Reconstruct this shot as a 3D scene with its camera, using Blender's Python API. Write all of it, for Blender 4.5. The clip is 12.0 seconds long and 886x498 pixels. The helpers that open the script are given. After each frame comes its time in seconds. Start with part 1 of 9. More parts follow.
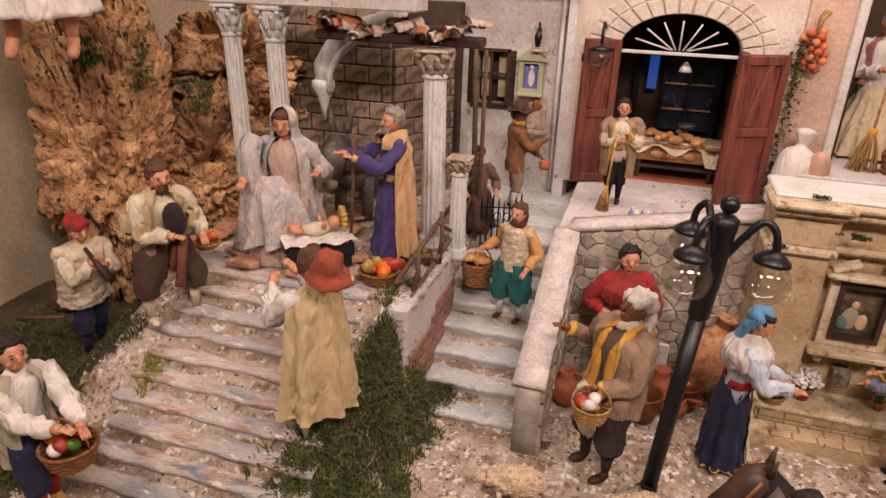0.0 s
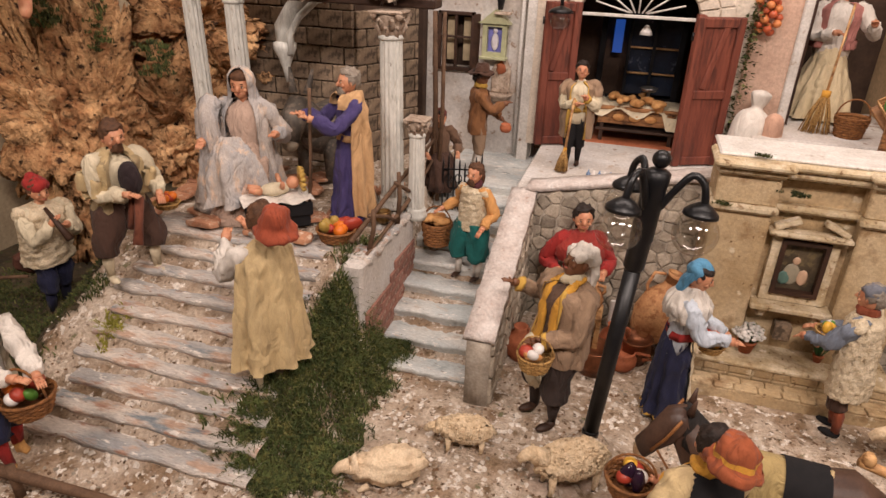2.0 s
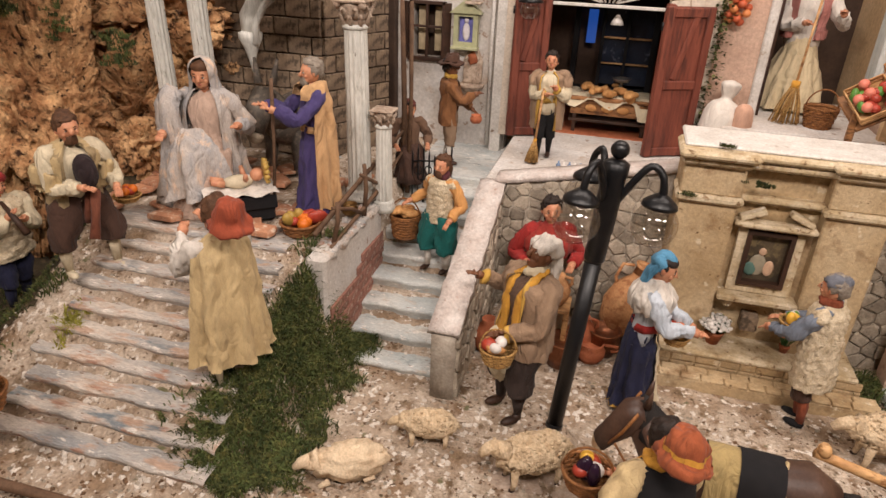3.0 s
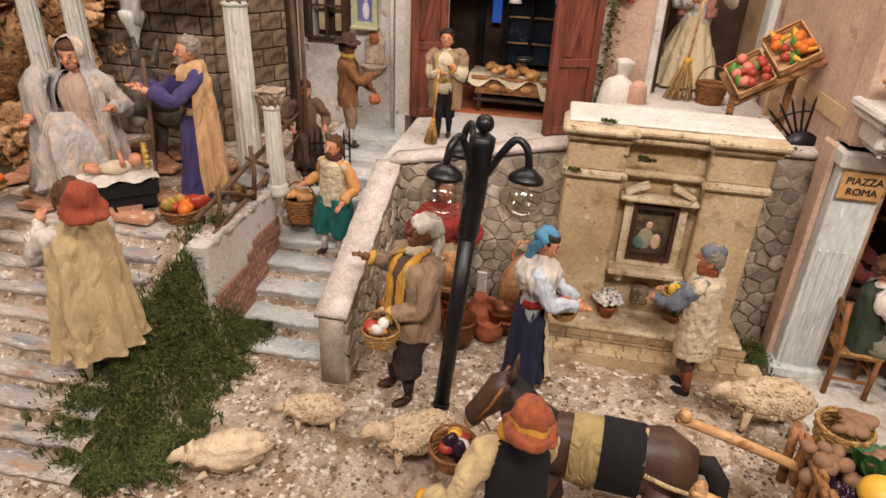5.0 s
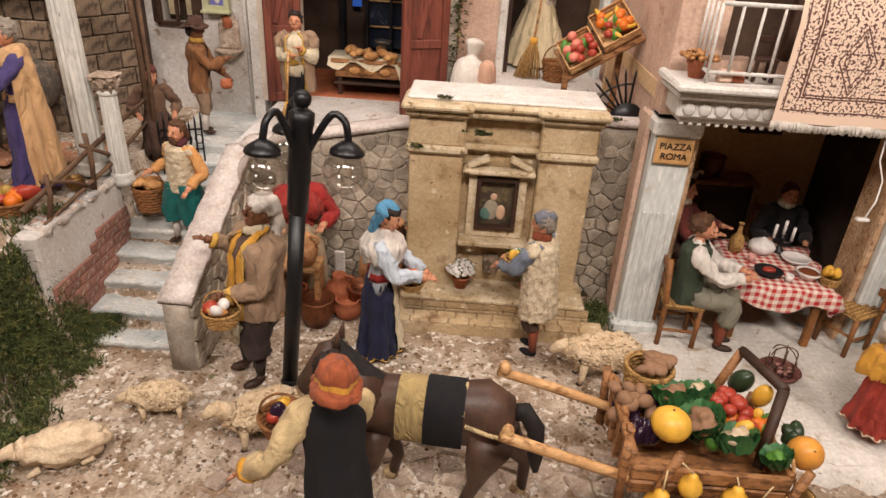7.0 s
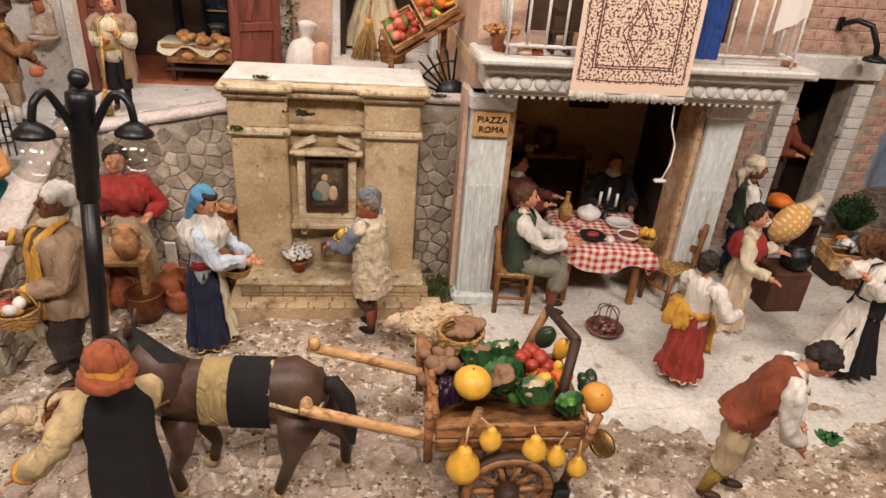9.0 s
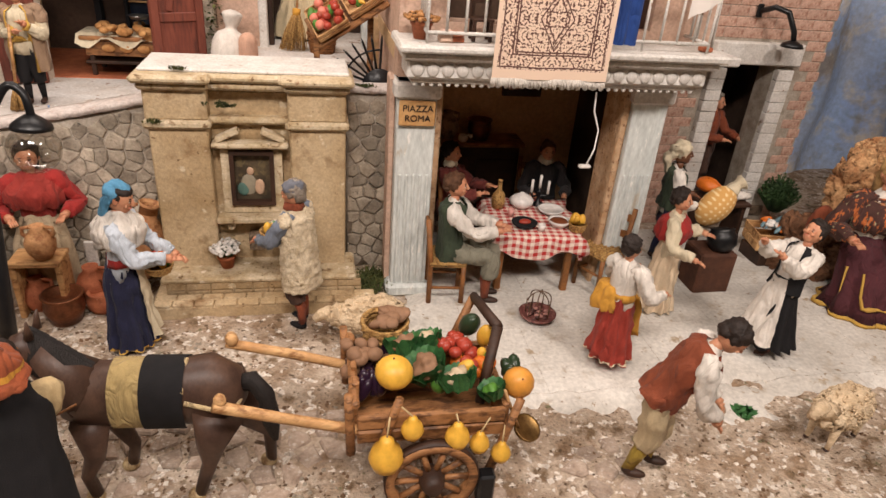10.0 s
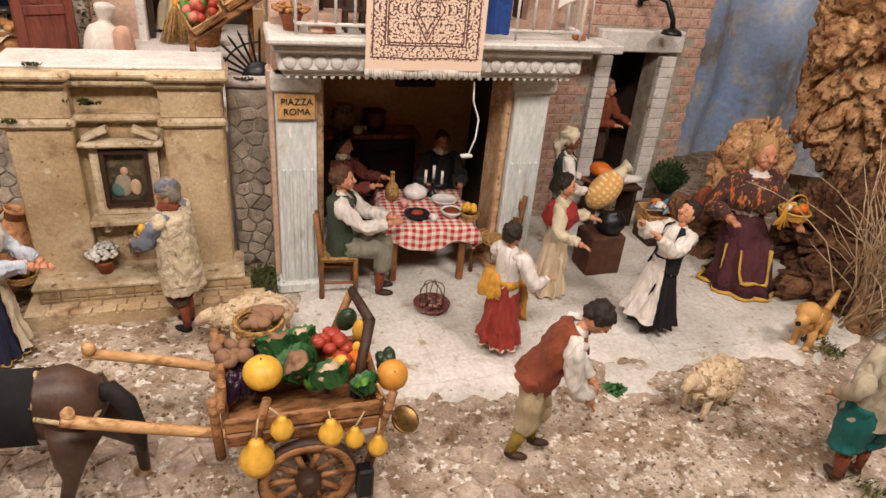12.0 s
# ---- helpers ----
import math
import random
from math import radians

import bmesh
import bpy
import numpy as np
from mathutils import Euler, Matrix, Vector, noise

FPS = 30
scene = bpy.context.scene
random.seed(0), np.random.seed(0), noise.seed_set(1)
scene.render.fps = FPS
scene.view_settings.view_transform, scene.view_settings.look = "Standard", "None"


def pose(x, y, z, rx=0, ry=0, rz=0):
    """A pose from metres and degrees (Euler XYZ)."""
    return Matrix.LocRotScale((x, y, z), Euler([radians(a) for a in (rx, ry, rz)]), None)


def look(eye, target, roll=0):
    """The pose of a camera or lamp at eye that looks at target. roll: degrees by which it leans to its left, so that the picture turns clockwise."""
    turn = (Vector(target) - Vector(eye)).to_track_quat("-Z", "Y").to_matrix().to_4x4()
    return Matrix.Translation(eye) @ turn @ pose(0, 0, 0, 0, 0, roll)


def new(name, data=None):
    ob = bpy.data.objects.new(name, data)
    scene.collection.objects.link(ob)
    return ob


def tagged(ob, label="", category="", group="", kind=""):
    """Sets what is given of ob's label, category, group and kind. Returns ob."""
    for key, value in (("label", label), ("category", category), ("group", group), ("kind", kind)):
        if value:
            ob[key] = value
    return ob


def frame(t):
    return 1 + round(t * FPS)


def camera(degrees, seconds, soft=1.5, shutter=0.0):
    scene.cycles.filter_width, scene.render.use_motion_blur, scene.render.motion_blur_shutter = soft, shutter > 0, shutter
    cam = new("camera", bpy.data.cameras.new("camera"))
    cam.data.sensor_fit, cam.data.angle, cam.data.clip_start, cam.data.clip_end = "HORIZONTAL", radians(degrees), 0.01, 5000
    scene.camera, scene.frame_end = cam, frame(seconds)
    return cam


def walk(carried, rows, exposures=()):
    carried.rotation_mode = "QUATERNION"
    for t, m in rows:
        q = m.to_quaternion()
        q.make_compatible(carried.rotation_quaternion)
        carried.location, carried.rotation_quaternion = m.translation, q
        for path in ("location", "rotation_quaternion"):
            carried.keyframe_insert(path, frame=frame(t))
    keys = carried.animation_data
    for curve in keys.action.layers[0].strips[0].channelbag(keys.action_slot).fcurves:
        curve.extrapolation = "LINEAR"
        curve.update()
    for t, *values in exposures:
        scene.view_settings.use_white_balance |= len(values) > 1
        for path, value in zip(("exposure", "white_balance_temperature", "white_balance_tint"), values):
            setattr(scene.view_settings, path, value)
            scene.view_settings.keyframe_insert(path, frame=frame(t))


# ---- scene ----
cam = camera(68.6, 12.0)
METRES, EYE, TILT, LEAN, TURN = 0.64, 0.77, 0.0, 0.0, 16.9
ROWS = [
    (0.0, 0.0, 0.0, 0.0, 0.74, -23.2, -1.74),
    (0.5, 0.0187, -0.026, -0.0119, 0.62, -24.03, -1.76),
    (1.0, 0.0356, -0.0396, -0.0148, 0.58, -24.89, -1.85),
    (1.5, 0.0718, -0.055, -0.0104, 0.3, -25.31, -1.87),
    (2.0, 0.1034, -0.0556, -0.0149, -0.09, -25.61, -1.89),
    (2.5, 0.1337, -0.0439, -0.018, -0.59, -25.96, -1.99),
    (3.0, 0.1685, -0.0381, -0.0195, -1.15, -26.29, -2.07),
    (5.0, 0.3403, -0.0335, -0.0419, -5.82, -27.17, -2.5),
    (5.5, 0.3798, -0.0555, -0.0482, -7.61, -27.29, -2.66),
    (6.0, 0.4288, -0.0818, -0.045, -9.55, -27.46, -2.9),
    (6.5, 0.4648, -0.0989, -0.0483, -11.63, -27.5, -3.03),
    (7.0, 0.5149, -0.1199, -0.0523, -13.88, -27.54, -3.2),
    (7.5, 0.5692, -0.1472, -0.0532, -16.16, -27.59, -3.38),
    (9.5, 0.7449, -0.2233, -0.0762, -25.15, -27.8, -4.08),
    (10.0, 0.7811, -0.2379, -0.0788, -27.12, -27.95, -4.21),
    (10.5, 0.8168, -0.2579, -0.0778, -29.08, -28.0, -4.38),
    (11.0, 0.8448, -0.2752, -0.0724, -30.87, -28.05, -4.55),
    (11.5, 0.8652, -0.2864, -0.0676, -32.21, -28.1, -4.54),
    (12.0, 0.9044, -0.2997, -0.0689, -33.24, -28.25, -4.67),
]
walk(cam, [(t, pose(0, 0, EYE, TILT, LEAN, TURN) @ pose(METRES * x, METRES * y, METRES * z, 90 + pitch, roll, yaw)) for t, x, y, z, yaw, pitch, roll in ROWS],
     exposures=[(0.0, -0.24, 6800, 22), (1.1, -0.22, 6800, 22), (1.7, -0.2, 6700, 16), (2.6, -0.14, 6450, 9), (6.0, -0.06, 6400, 8), (10.0, -0.06, 6400, 8), (12.0, -0.02, 6400, 8)])

# ---- light: warm ceiling lamps of the exhibition room ----
world = bpy.data.worlds.new("room_air")
world.use_nodes = True
world.node_tree.nodes["Background"].inputs[0].default_value = (1.0, 0.86, 0.72, 1)
world.node_tree.nodes["Background"].inputs[1].default_value = 0.008
scene.world = world


def area_lamp(name, eye, target, w, h, power, colour):
    d = bpy.data.lights.new(name, "AREA")
    d.shape, d.size, d.size_y, d.energy, d.color = "RECTANGLE", w, h, power, colour
    ob = new(name, d)
    ob.matrix_world = look(eye, target)
    return ob


WARM = (1.0, 0.86, 0.78)
area_lamp("ceiling_lamp_centre", (0.45, -0.35, 1.75), (0.45, 1.2, 0.25), 0.8, 0.25, 34, WARM)
area_lamp("ceiling_lamp_west", (-0.80, -0.35, 1.65), (-0.55, 1.25, 0.45), 0.35, 0.25, 17, WARM)
area_lamp("ceiling_lamp_east", (1.75, -0.2, 1.75), (1.4, 1.1, 0.2), 0.35, 0.25, 21, WARM)
area_lamp("ceiling_lamp_north", (0.2, 1.25, 1.7), (0.2, 1.35, 0.3), 1.8, 0.25, 20, WARM)


# ---- materials ----
def lin(r, g, b):
    return tuple(((c / 255) / 12.92 if c <= 10 else ((c / 255 + 0.055) / 1.055) ** 2.4) for c in (r, g, b)) + (1,)


MATS = {}


def surface(name, a, b, scale=40, c=None, rough=0.8, bump=0.3, fine=300, metal=0.0, stretch=(1, 1, 1), per_piece=0.0, spots=0.5, dist=0.002, sheen=0.0, gw=1.0, tones=(0.72, 1.18), more=(), crease=0.0):
    """Two colours mixed by broad noise, a third in worn spots, fine grain in tone and relief."""
    if name in MATS:
        return MATS[name]
    m = bpy.data.materials.new(name)
    m.use_nodes = True
    nt = m.node_tree
    n, ln = nt.nodes, nt.links
    bs = n["Principled BSDF"]
    tc = n.new("ShaderNodeTexCoord")
    mp = n.new("ShaderNodeMapping")
    mp.inputs["Scale"].default_value = stretch
    ln.new(tc.outputs["Object"], mp.inputs["Vector"])

    def nz(s, d=4.0):
        k = n.new("ShaderNodeTexNoise")
        k.inputs["Scale"].default_value, k.inputs["Detail"].default_value = s, d
        k.inputs["Roughness"].default_value = 0.6
        ln.new(mp.outputs["Vector"], k.inputs["Vector"])
        return k

    def ramp(src, lo, hi):
        r = n.new("ShaderNodeMapRange")
        r.inputs["From Min"].default_value, r.inputs["From Max"].default_value = lo, hi
        ln.new(src, r.inputs["Value"])
        return r.outputs["Result"]

    def mix(f, p, q, kind="MIX"):
        k = n.new("ShaderNodeMix")
        k.data_type, k.blend_type = "RGBA", kind
        if hasattr(f, "is_linked"):
            ln.new(f, k.inputs[0])
        else:
            k.inputs[0].default_value = f
        for s, v in ((6, p), (7, q)):
            if hasattr(v, "is_linked"):
                ln.new(v, k.inputs[s])
            else:
                k.inputs[s].default_value = v
        return k.outputs[2]

    broad, grain = nz(scale), nz(fine, 3.0)
    col = mix(ramp(broad.outputs["Fac"], 0.35, 0.65), lin(*a), lin(*b))
    if c:
        worn = nz(scale * 2.3, 6.0)
        col = mix(ramp(worn.outputs["Fac"], spots, spots + 0.12), col, lin(*c))
    for s2, lo, wide, rgb in more:
        col = mix(ramp(nz(s2, 5.0).outputs["Fac"], lo, lo + wide), col, lin(*rgb))
    tone = ramp(grain.outputs["Fac"], 0.2, 0.8)
    dark = mix(tone, (tones[0],) * 3 + (1,), (tones[1],) * 3 + (1,))
    col = mix(1.0, col, dark, "MULTIPLY")
    if per_piece:
        oi = n.new("ShaderNodeObjectInfo")
        r = n.new("ShaderNodeMapRange")
        r.inputs["To Min"].default_value, r.inputs["To Max"].default_value = 1 - per_piece, 1 + per_piece * 0.6
        ln.new(oi.outputs["Random"], r.inputs["Value"])
        hs = n.new("ShaderNodeHueSaturation")
        ln.new(r.outputs["Result"], hs.inputs["Value"])
        ln.new(col, hs.inputs["Color"])
        col = hs.outputs["Color"]
    ln.new(col, bs.inputs["Base Color"])
    bs.inputs["Roughness"].default_value, bs.inputs["Metallic"].default_value = rough, metal
    bs.inputs["Specular IOR Level"].default_value = 0.35
    if sheen:
        bs.inputs["Sheen Weight"].default_value = sheen
    if bump:
        bp = n.new("ShaderNodeBump")
        bp.inputs["Strength"].default_value, bp.inputs["Distance"].default_value = bump, dist
        add = n.new("ShaderNodeMath")
        add.operation = "ADD"
        weigh = n.new("ShaderNodeMath")
        weigh.operation = "MULTIPLY"
        weigh.inputs[1].default_value = gw
        ln.new(grain.outputs["Fac"], weigh.inputs[0])
        ln.new(weigh.outputs[0], add.inputs[0])
        ln.new(broad.outputs["Fac"], add.inputs[1])
        high = add.outputs[0]
        if crease:
            fold = nz(38, 1.5)
            fold.inputs["Distortion"].default_value = 0.9
            off = n.new("ShaderNodeMath")
            off.operation = "SUBTRACT"
            off.inputs[1].default_value = 0.5
            ln.new(fold.outputs["Fac"], off.inputs[0])
            ridge = n.new("ShaderNodeMath")
            ridge.operation = "ABSOLUTE"
            ln.new(off.outputs[0], ridge.inputs[0])
            both = n.new("ShaderNodeMath")
            both.operation = "MULTIPLY_ADD"
            both.inputs[1].default_value = crease
            ln.new(ridge.outputs[0], both.inputs[0])
            ln.new(high, both.inputs[2])
            high = both.outputs[0]
        ln.new(high, bp.inputs["Height"])
        ln.new(bp.outputs["Normal"], bs.inputs["Normal"])
    MATS[name] = m
    return m


def cloth(name, *rgb, **kw):
    d = [max(0, int(v * 0.9)) for v in rgb]
    return surface("cloth_" + name, rgb, d, scale=60, rough=0.9, bump=0.8, fine=700, dist=0.005, sheen=0.04, stretch=(1, 1, 0.4), gw=0.08, tones=(0.86, 1.08), crease=3.2, **kw)


def paint(name, *rgb, rough=0.45):
    return surface("paint_" + name, rgb, [max(0, int(v * 0.88)) for v in rgb], scale=60, rough=rough, bump=0.06, fine=500, dist=0.0006, tones=(0.93, 1.05))


GROUND = surface("plaster_ground", (202, 186, 168), (148, 124, 100), 12, (134, 108, 84), 0.85, 1.0, 170, spots=0.55, dist=0.006, tones=(0.58, 1.25),
                 more=((26, 0.56, 0.10, (118, 96, 72)), (60, 0.57, 0.05, (226, 216, 204)), (95, 0.60, 0.05, (92, 72, 52)), (34, 0.64, 0.05, (112, 108, 78))))
SOIL = surface("dark_mossy_soil", (84, 72, 52), (58, 50, 38), 18, (112, 96, 70), 0.95, 1.0, 140, spots=0.58, dist=0.006, more=((40, 0.58, 0.08, (64, 70, 40)),))
PAVING = surface("pale_paving", (214, 209, 201), (192, 186, 177), 7, (176, 163, 146), 0.75, 0.5, 120, spots=0.6, dist=0.002, more=((18, 0.62, 0.06, (166, 148, 124)), (70, 0.66, 0.04, (150, 132, 112)), (130, 0.68, 0.04, (232, 228, 222))))
STEP = surface("step_plaster", (208, 196, 184), (156, 156, 156), 13, (186, 158, 138), 0.8, 0.9, 180, stretch=(0.5, 1.6, 1.6), spots=0.52, dist=0.004, tones=(0.66, 1.2),
               more=((24, 0.58, 0.08, (170, 132, 112)), (16, 0.60, 0.08, (122, 132, 138)), (58, 0.60, 0.05, (226, 218, 208)), (80, 0.64, 0.05, (130, 104, 84))))
STEPBLUE = surface("blue_grey_step", (206, 204, 198), (176, 182, 182), 14, (188, 172, 156), 0.8, 0.8, 180, stretch=(0.7, 1.4, 1.4), spots=0.58, dist=0.004, tones=(0.72, 1.18),
                   more=((20, 0.62, 0.08, (142, 148, 146)), (58, 0.61, 0.05, (230, 224, 216)), (80, 0.65, 0.05, (136, 112, 94))))
CORK = surface("cork_bark", (216, 172, 124), (160, 112, 74), 22, (58, 36, 24), 0.9, 1.0, 110, spots=0.55, dist=0.010, tones=(0.6, 1.3), more=((14, 0.60, 0.08, (206, 168, 124)), (55, 0.62, 0.05, (48, 30, 20))))
DARKCORK = surface("dark_cork", (132, 92, 64), (88, 60, 42), 22, (52, 36, 26), 0.9, 1.0, 110, spots=0.56, dist=0.010, tones=(0.6, 1.25))
PLASTER = surface("white_plaster", (206, 202, 198), (188, 178, 168), 10, (172, 150, 130), 0.8, 0.5, 150, spots=0.62, more=((30, 0.62, 0.05, (150, 128, 112)), (48, 0.65, 0.04, (222, 218, 212))))
OCHRE = surface("ochre_stone", (198, 176, 142), (170, 144, 106), 7, (142, 114, 80), 0.7, 0.6, 200, spots=0.57, dist=0.003, more=((12, 0.60, 0.10, (136, 108, 76)), (36, 0.62, 0.06, (214, 198, 168)), (70, 0.66, 0.05, (112, 86, 58))))
OCHRE_EDGE = surface("ochre_moulding", (206, 190, 162), (172, 150, 114), 30, (142, 112, 80), 0.75, 0.5, 220, spots=0.58, more=((60, 0.62, 0.05, (116, 92, 64)), (44, 0.64, 0.05, (226, 214, 194))))
STONE = surface("grey_stone", (190, 178, 160), (152, 140, 124), 45, (92, 86, 80), 0.8, 0.5, 250, per_piece=0.35, spots=0.6)
MORTAR = surface("pale_mortar", (176, 166, 152), (146, 134, 120), 40, None, 0.9, 0.6, 200)
DARKSTONE = surface("dark_block_stone", (150, 130, 108), (116, 98, 82), 30, (84, 72, 60), 0.85, 0.5, 200, per_piece=0.25)
BRICK = surface("red_brick", (156, 112, 98), (134, 94, 82), 40, (178, 156, 140), 0.85, 0.5, 220, per_piece=0.22, spots=0.56, more=((30, 0.58, 0.06, (196, 178, 164)),))
PINKBRICK = surface("pink_brick", (196, 162, 144), (180, 146, 128), 30, (160, 120, 102), 0.85, 0.35, 200, per_piece=0.12)
WHITE = surface("white_paint", (214, 210, 204), (196, 190, 182), 20, (168, 150, 132), 0.7, 0.4, 200, spots=0.64, more=((50, 0.65, 0.05, (138, 116, 96)),))
COLUMN = surface("column_plaster", (212, 210, 202), (196, 195, 188), 24, (150, 146, 136), 0.7, 0.5, 200, stretch=(1, 1, 0.25), spots=0.6, more=((50, 0.64, 0.05, (156, 146, 130)), (90, 0.67, 0.04, (116, 106, 94))))
GREYBLUE = surface("pilaster_paint", (208, 211, 207), (192, 197, 194), 18, (206, 204, 200), 0.7, 0.4, 160, stretch=(1, 1, 0.3), spots=0.6, more=((40, 0.64, 0.05, (182, 174, 160)), (80, 0.64, 0.04, (220, 218, 212))))
PINKWALL = surface("pink_plaster", (208, 178, 158), (190, 158, 138), 12, (176, 140, 118), 0.85, 0.4, 160, spots=0.6)
SHUTTER = surface("shutter_wood", (126, 68, 52), (100, 50, 38), 30, (84, 44, 34), 0.6, 0.4, 250, stretch=(1, 1, 0.15))
WOOD = surface("pale_wood", (208, 166, 116), (180, 134, 86), 40, (140, 98, 60), 0.6, 0.4, 260, stretch=(0.3, 1, 1))
CARTWOOD = surface("cart_wood", (166, 118, 76), (132, 90, 54), 45, (92, 60, 36), 0.55, 0.45, 260, stretch=(0.4, 1, 1))
DARKWOOD = surface("dark_wood", (66, 44, 32), (48, 32, 24), 40, None, 0.55, 0.3, 250, stretch=(0.3, 1, 1))
CHAIRWOOD = surface("chair_wood", (146, 96, 52), (112, 72, 38), 50, None, 0.55, 0.3, 300)
STRAW = surface("woven_straw", (196, 156, 96), (150, 112, 62), 120, (110, 80, 44), 0.8, 0.8, 500, dist=0.002)
WICKER = surface("wicker", (150, 100, 56), (104, 66, 36), 140, None, 0.7, 0.8, 500, dist=0.002)
IRON = surface("black_iron", (26, 26, 28), (18, 18, 20), 40, None, 0.35, 0.15, 300)
TERRA = surface("terracotta", (176, 104, 70), (150, 84, 56), 50, (196, 140, 110), 0.75, 0.3, 250, spots=0.64)
COPPER = surface("dull_copper", (140, 88, 60), (104, 66, 46), 50, None, 0.4, 0.2, 250, metal=0.7)
BRASS = surface("brass", (150, 118, 72), (110, 84, 50), 60, None, 0.35, 0.1, 250, metal=0.9)
WOOL = surface("sheep_wool", (222, 200, 168), (198, 172, 138), 60, (170, 140, 106), 0.95, 1.0, 260, spots=0.62, dist=0.004)
FLEECE = surface("fleece_coat", (226, 210, 182), (202, 182, 150), 90, None, 0.95, 1.0, 350, dist=0.004)
MOSS = surface("moss", (74, 78, 44), (46, 56, 30), 60, (100, 96, 52), 0.95, 0.8, 300, dist=0.003)
GRASS = surface("grass_blades", (92, 102, 54), (56, 70, 36), 30, (120, 116, 66), 0.85, 0.2, 300)
SKIN = surface("painted_skin", (204, 150, 116), (184, 122, 92), 70, (196, 118, 92), 0.5, 0.15, 300, spots=0.6, tones=(0.9, 1.05))
DARKSKIN = surface("painted_dark_skin", (120, 80, 56), (100, 64, 44), 60, None, 0.5, 0.15, 300, tones=(0.92, 1.05))
HAIRD = surface("dark_hair", (44, 32, 26), (30, 22, 18), 120, None, 0.6, 0.7, 400)
HAIRG = surface("grey_hair", (150, 140, 128), (118, 106, 94), 120, None, 0.7, 0.7, 400)
HAIRB = surface("brown_hair", (96, 64, 42), (70, 46, 30), 120, None, 0.7, 0.7, 400)
HORSE = surface("brown_horse_paint", (84, 62, 50), (64, 46, 38), 20, None, 0.45, 0.15, 200)
BLACK = surface("black_cloth", (28, 26, 28), (20, 19, 21), 40, None, 0.9, 0.5, 800)
ROOMWALL = surface("room_wall", (188, 170, 142), (180, 162, 134), 4, None, 0.8, 0.1, 100)
# Dark brown with the rooms' shade in the colour; also fills block joints.
SHADEFILL = surface("room_shade_and_joint_fill", (78, 60, 48), (58, 44, 36), 10, None, 0.9, 0.3, 100)
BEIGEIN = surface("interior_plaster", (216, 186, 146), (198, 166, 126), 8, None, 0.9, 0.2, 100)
SKYCLOTH = surface("painted_sky_cloth", (176, 204, 248), (206, 218, 238), 3.0, (226, 224, 222), 0.85, 0.3, 60, spots=0.52, more=((5, 0.55, 0.10, (168, 166, 168)), (9, 0.60, 0.08, (238, 236, 232))))
RUST = surface("rusty_twig", (110, 84, 64), (84, 62, 46), 40, None, 0.8, 0.5, 250)
GLASS = bpy.data.materials.new("lamp_glass")
GLASS.use_nodes = True
_n, _l = GLASS.node_tree.nodes, GLASS.node_tree.links
_clear, _gloss, _mix = _n.new("ShaderNodeBsdfTransparent"), _n.new("ShaderNodeBsdfGlossy"), _n.new("ShaderNodeMixShader")
_clear.inputs["Color"].default_value = (0.86, 0.85, 0.83, 1)
_gloss.inputs["Roughness"].default_value = 0.08
_mix.inputs[0].default_value = 0.15
_l.new(_clear.outputs[0], _mix.inputs[1])
_l.new(_gloss.outputs[0], _mix.inputs[2])
_l.new(_mix.outputs[0], _n["Material Output"].inputs["Surface"])


# ---- mesh helpers ----
def smooth_line(pts, radii, n):
    """The same line with n rounded steps between its points."""
    out, rad = [], []
    for i in range(len(pts) - 1):
        a, b, c, d = pts[max(i - 1, 0)], pts[i], pts[i + 1], pts[min(i + 2, len(pts) - 1)]
        for k in range(n):
            t = k / n
            out.append(b + (c - a) * (0.5 * t) + (a * 2 - b * 5 + c * 4 - d) * (0.5 * t * t) + (b * 3 - a - c * 3 + d) * (0.5 * t ** 3))
            rad.append(radii[i] + (radii[i + 1] - radii[i]) * t)
    return out + [pts[-1]], rad + [radii[-1]]


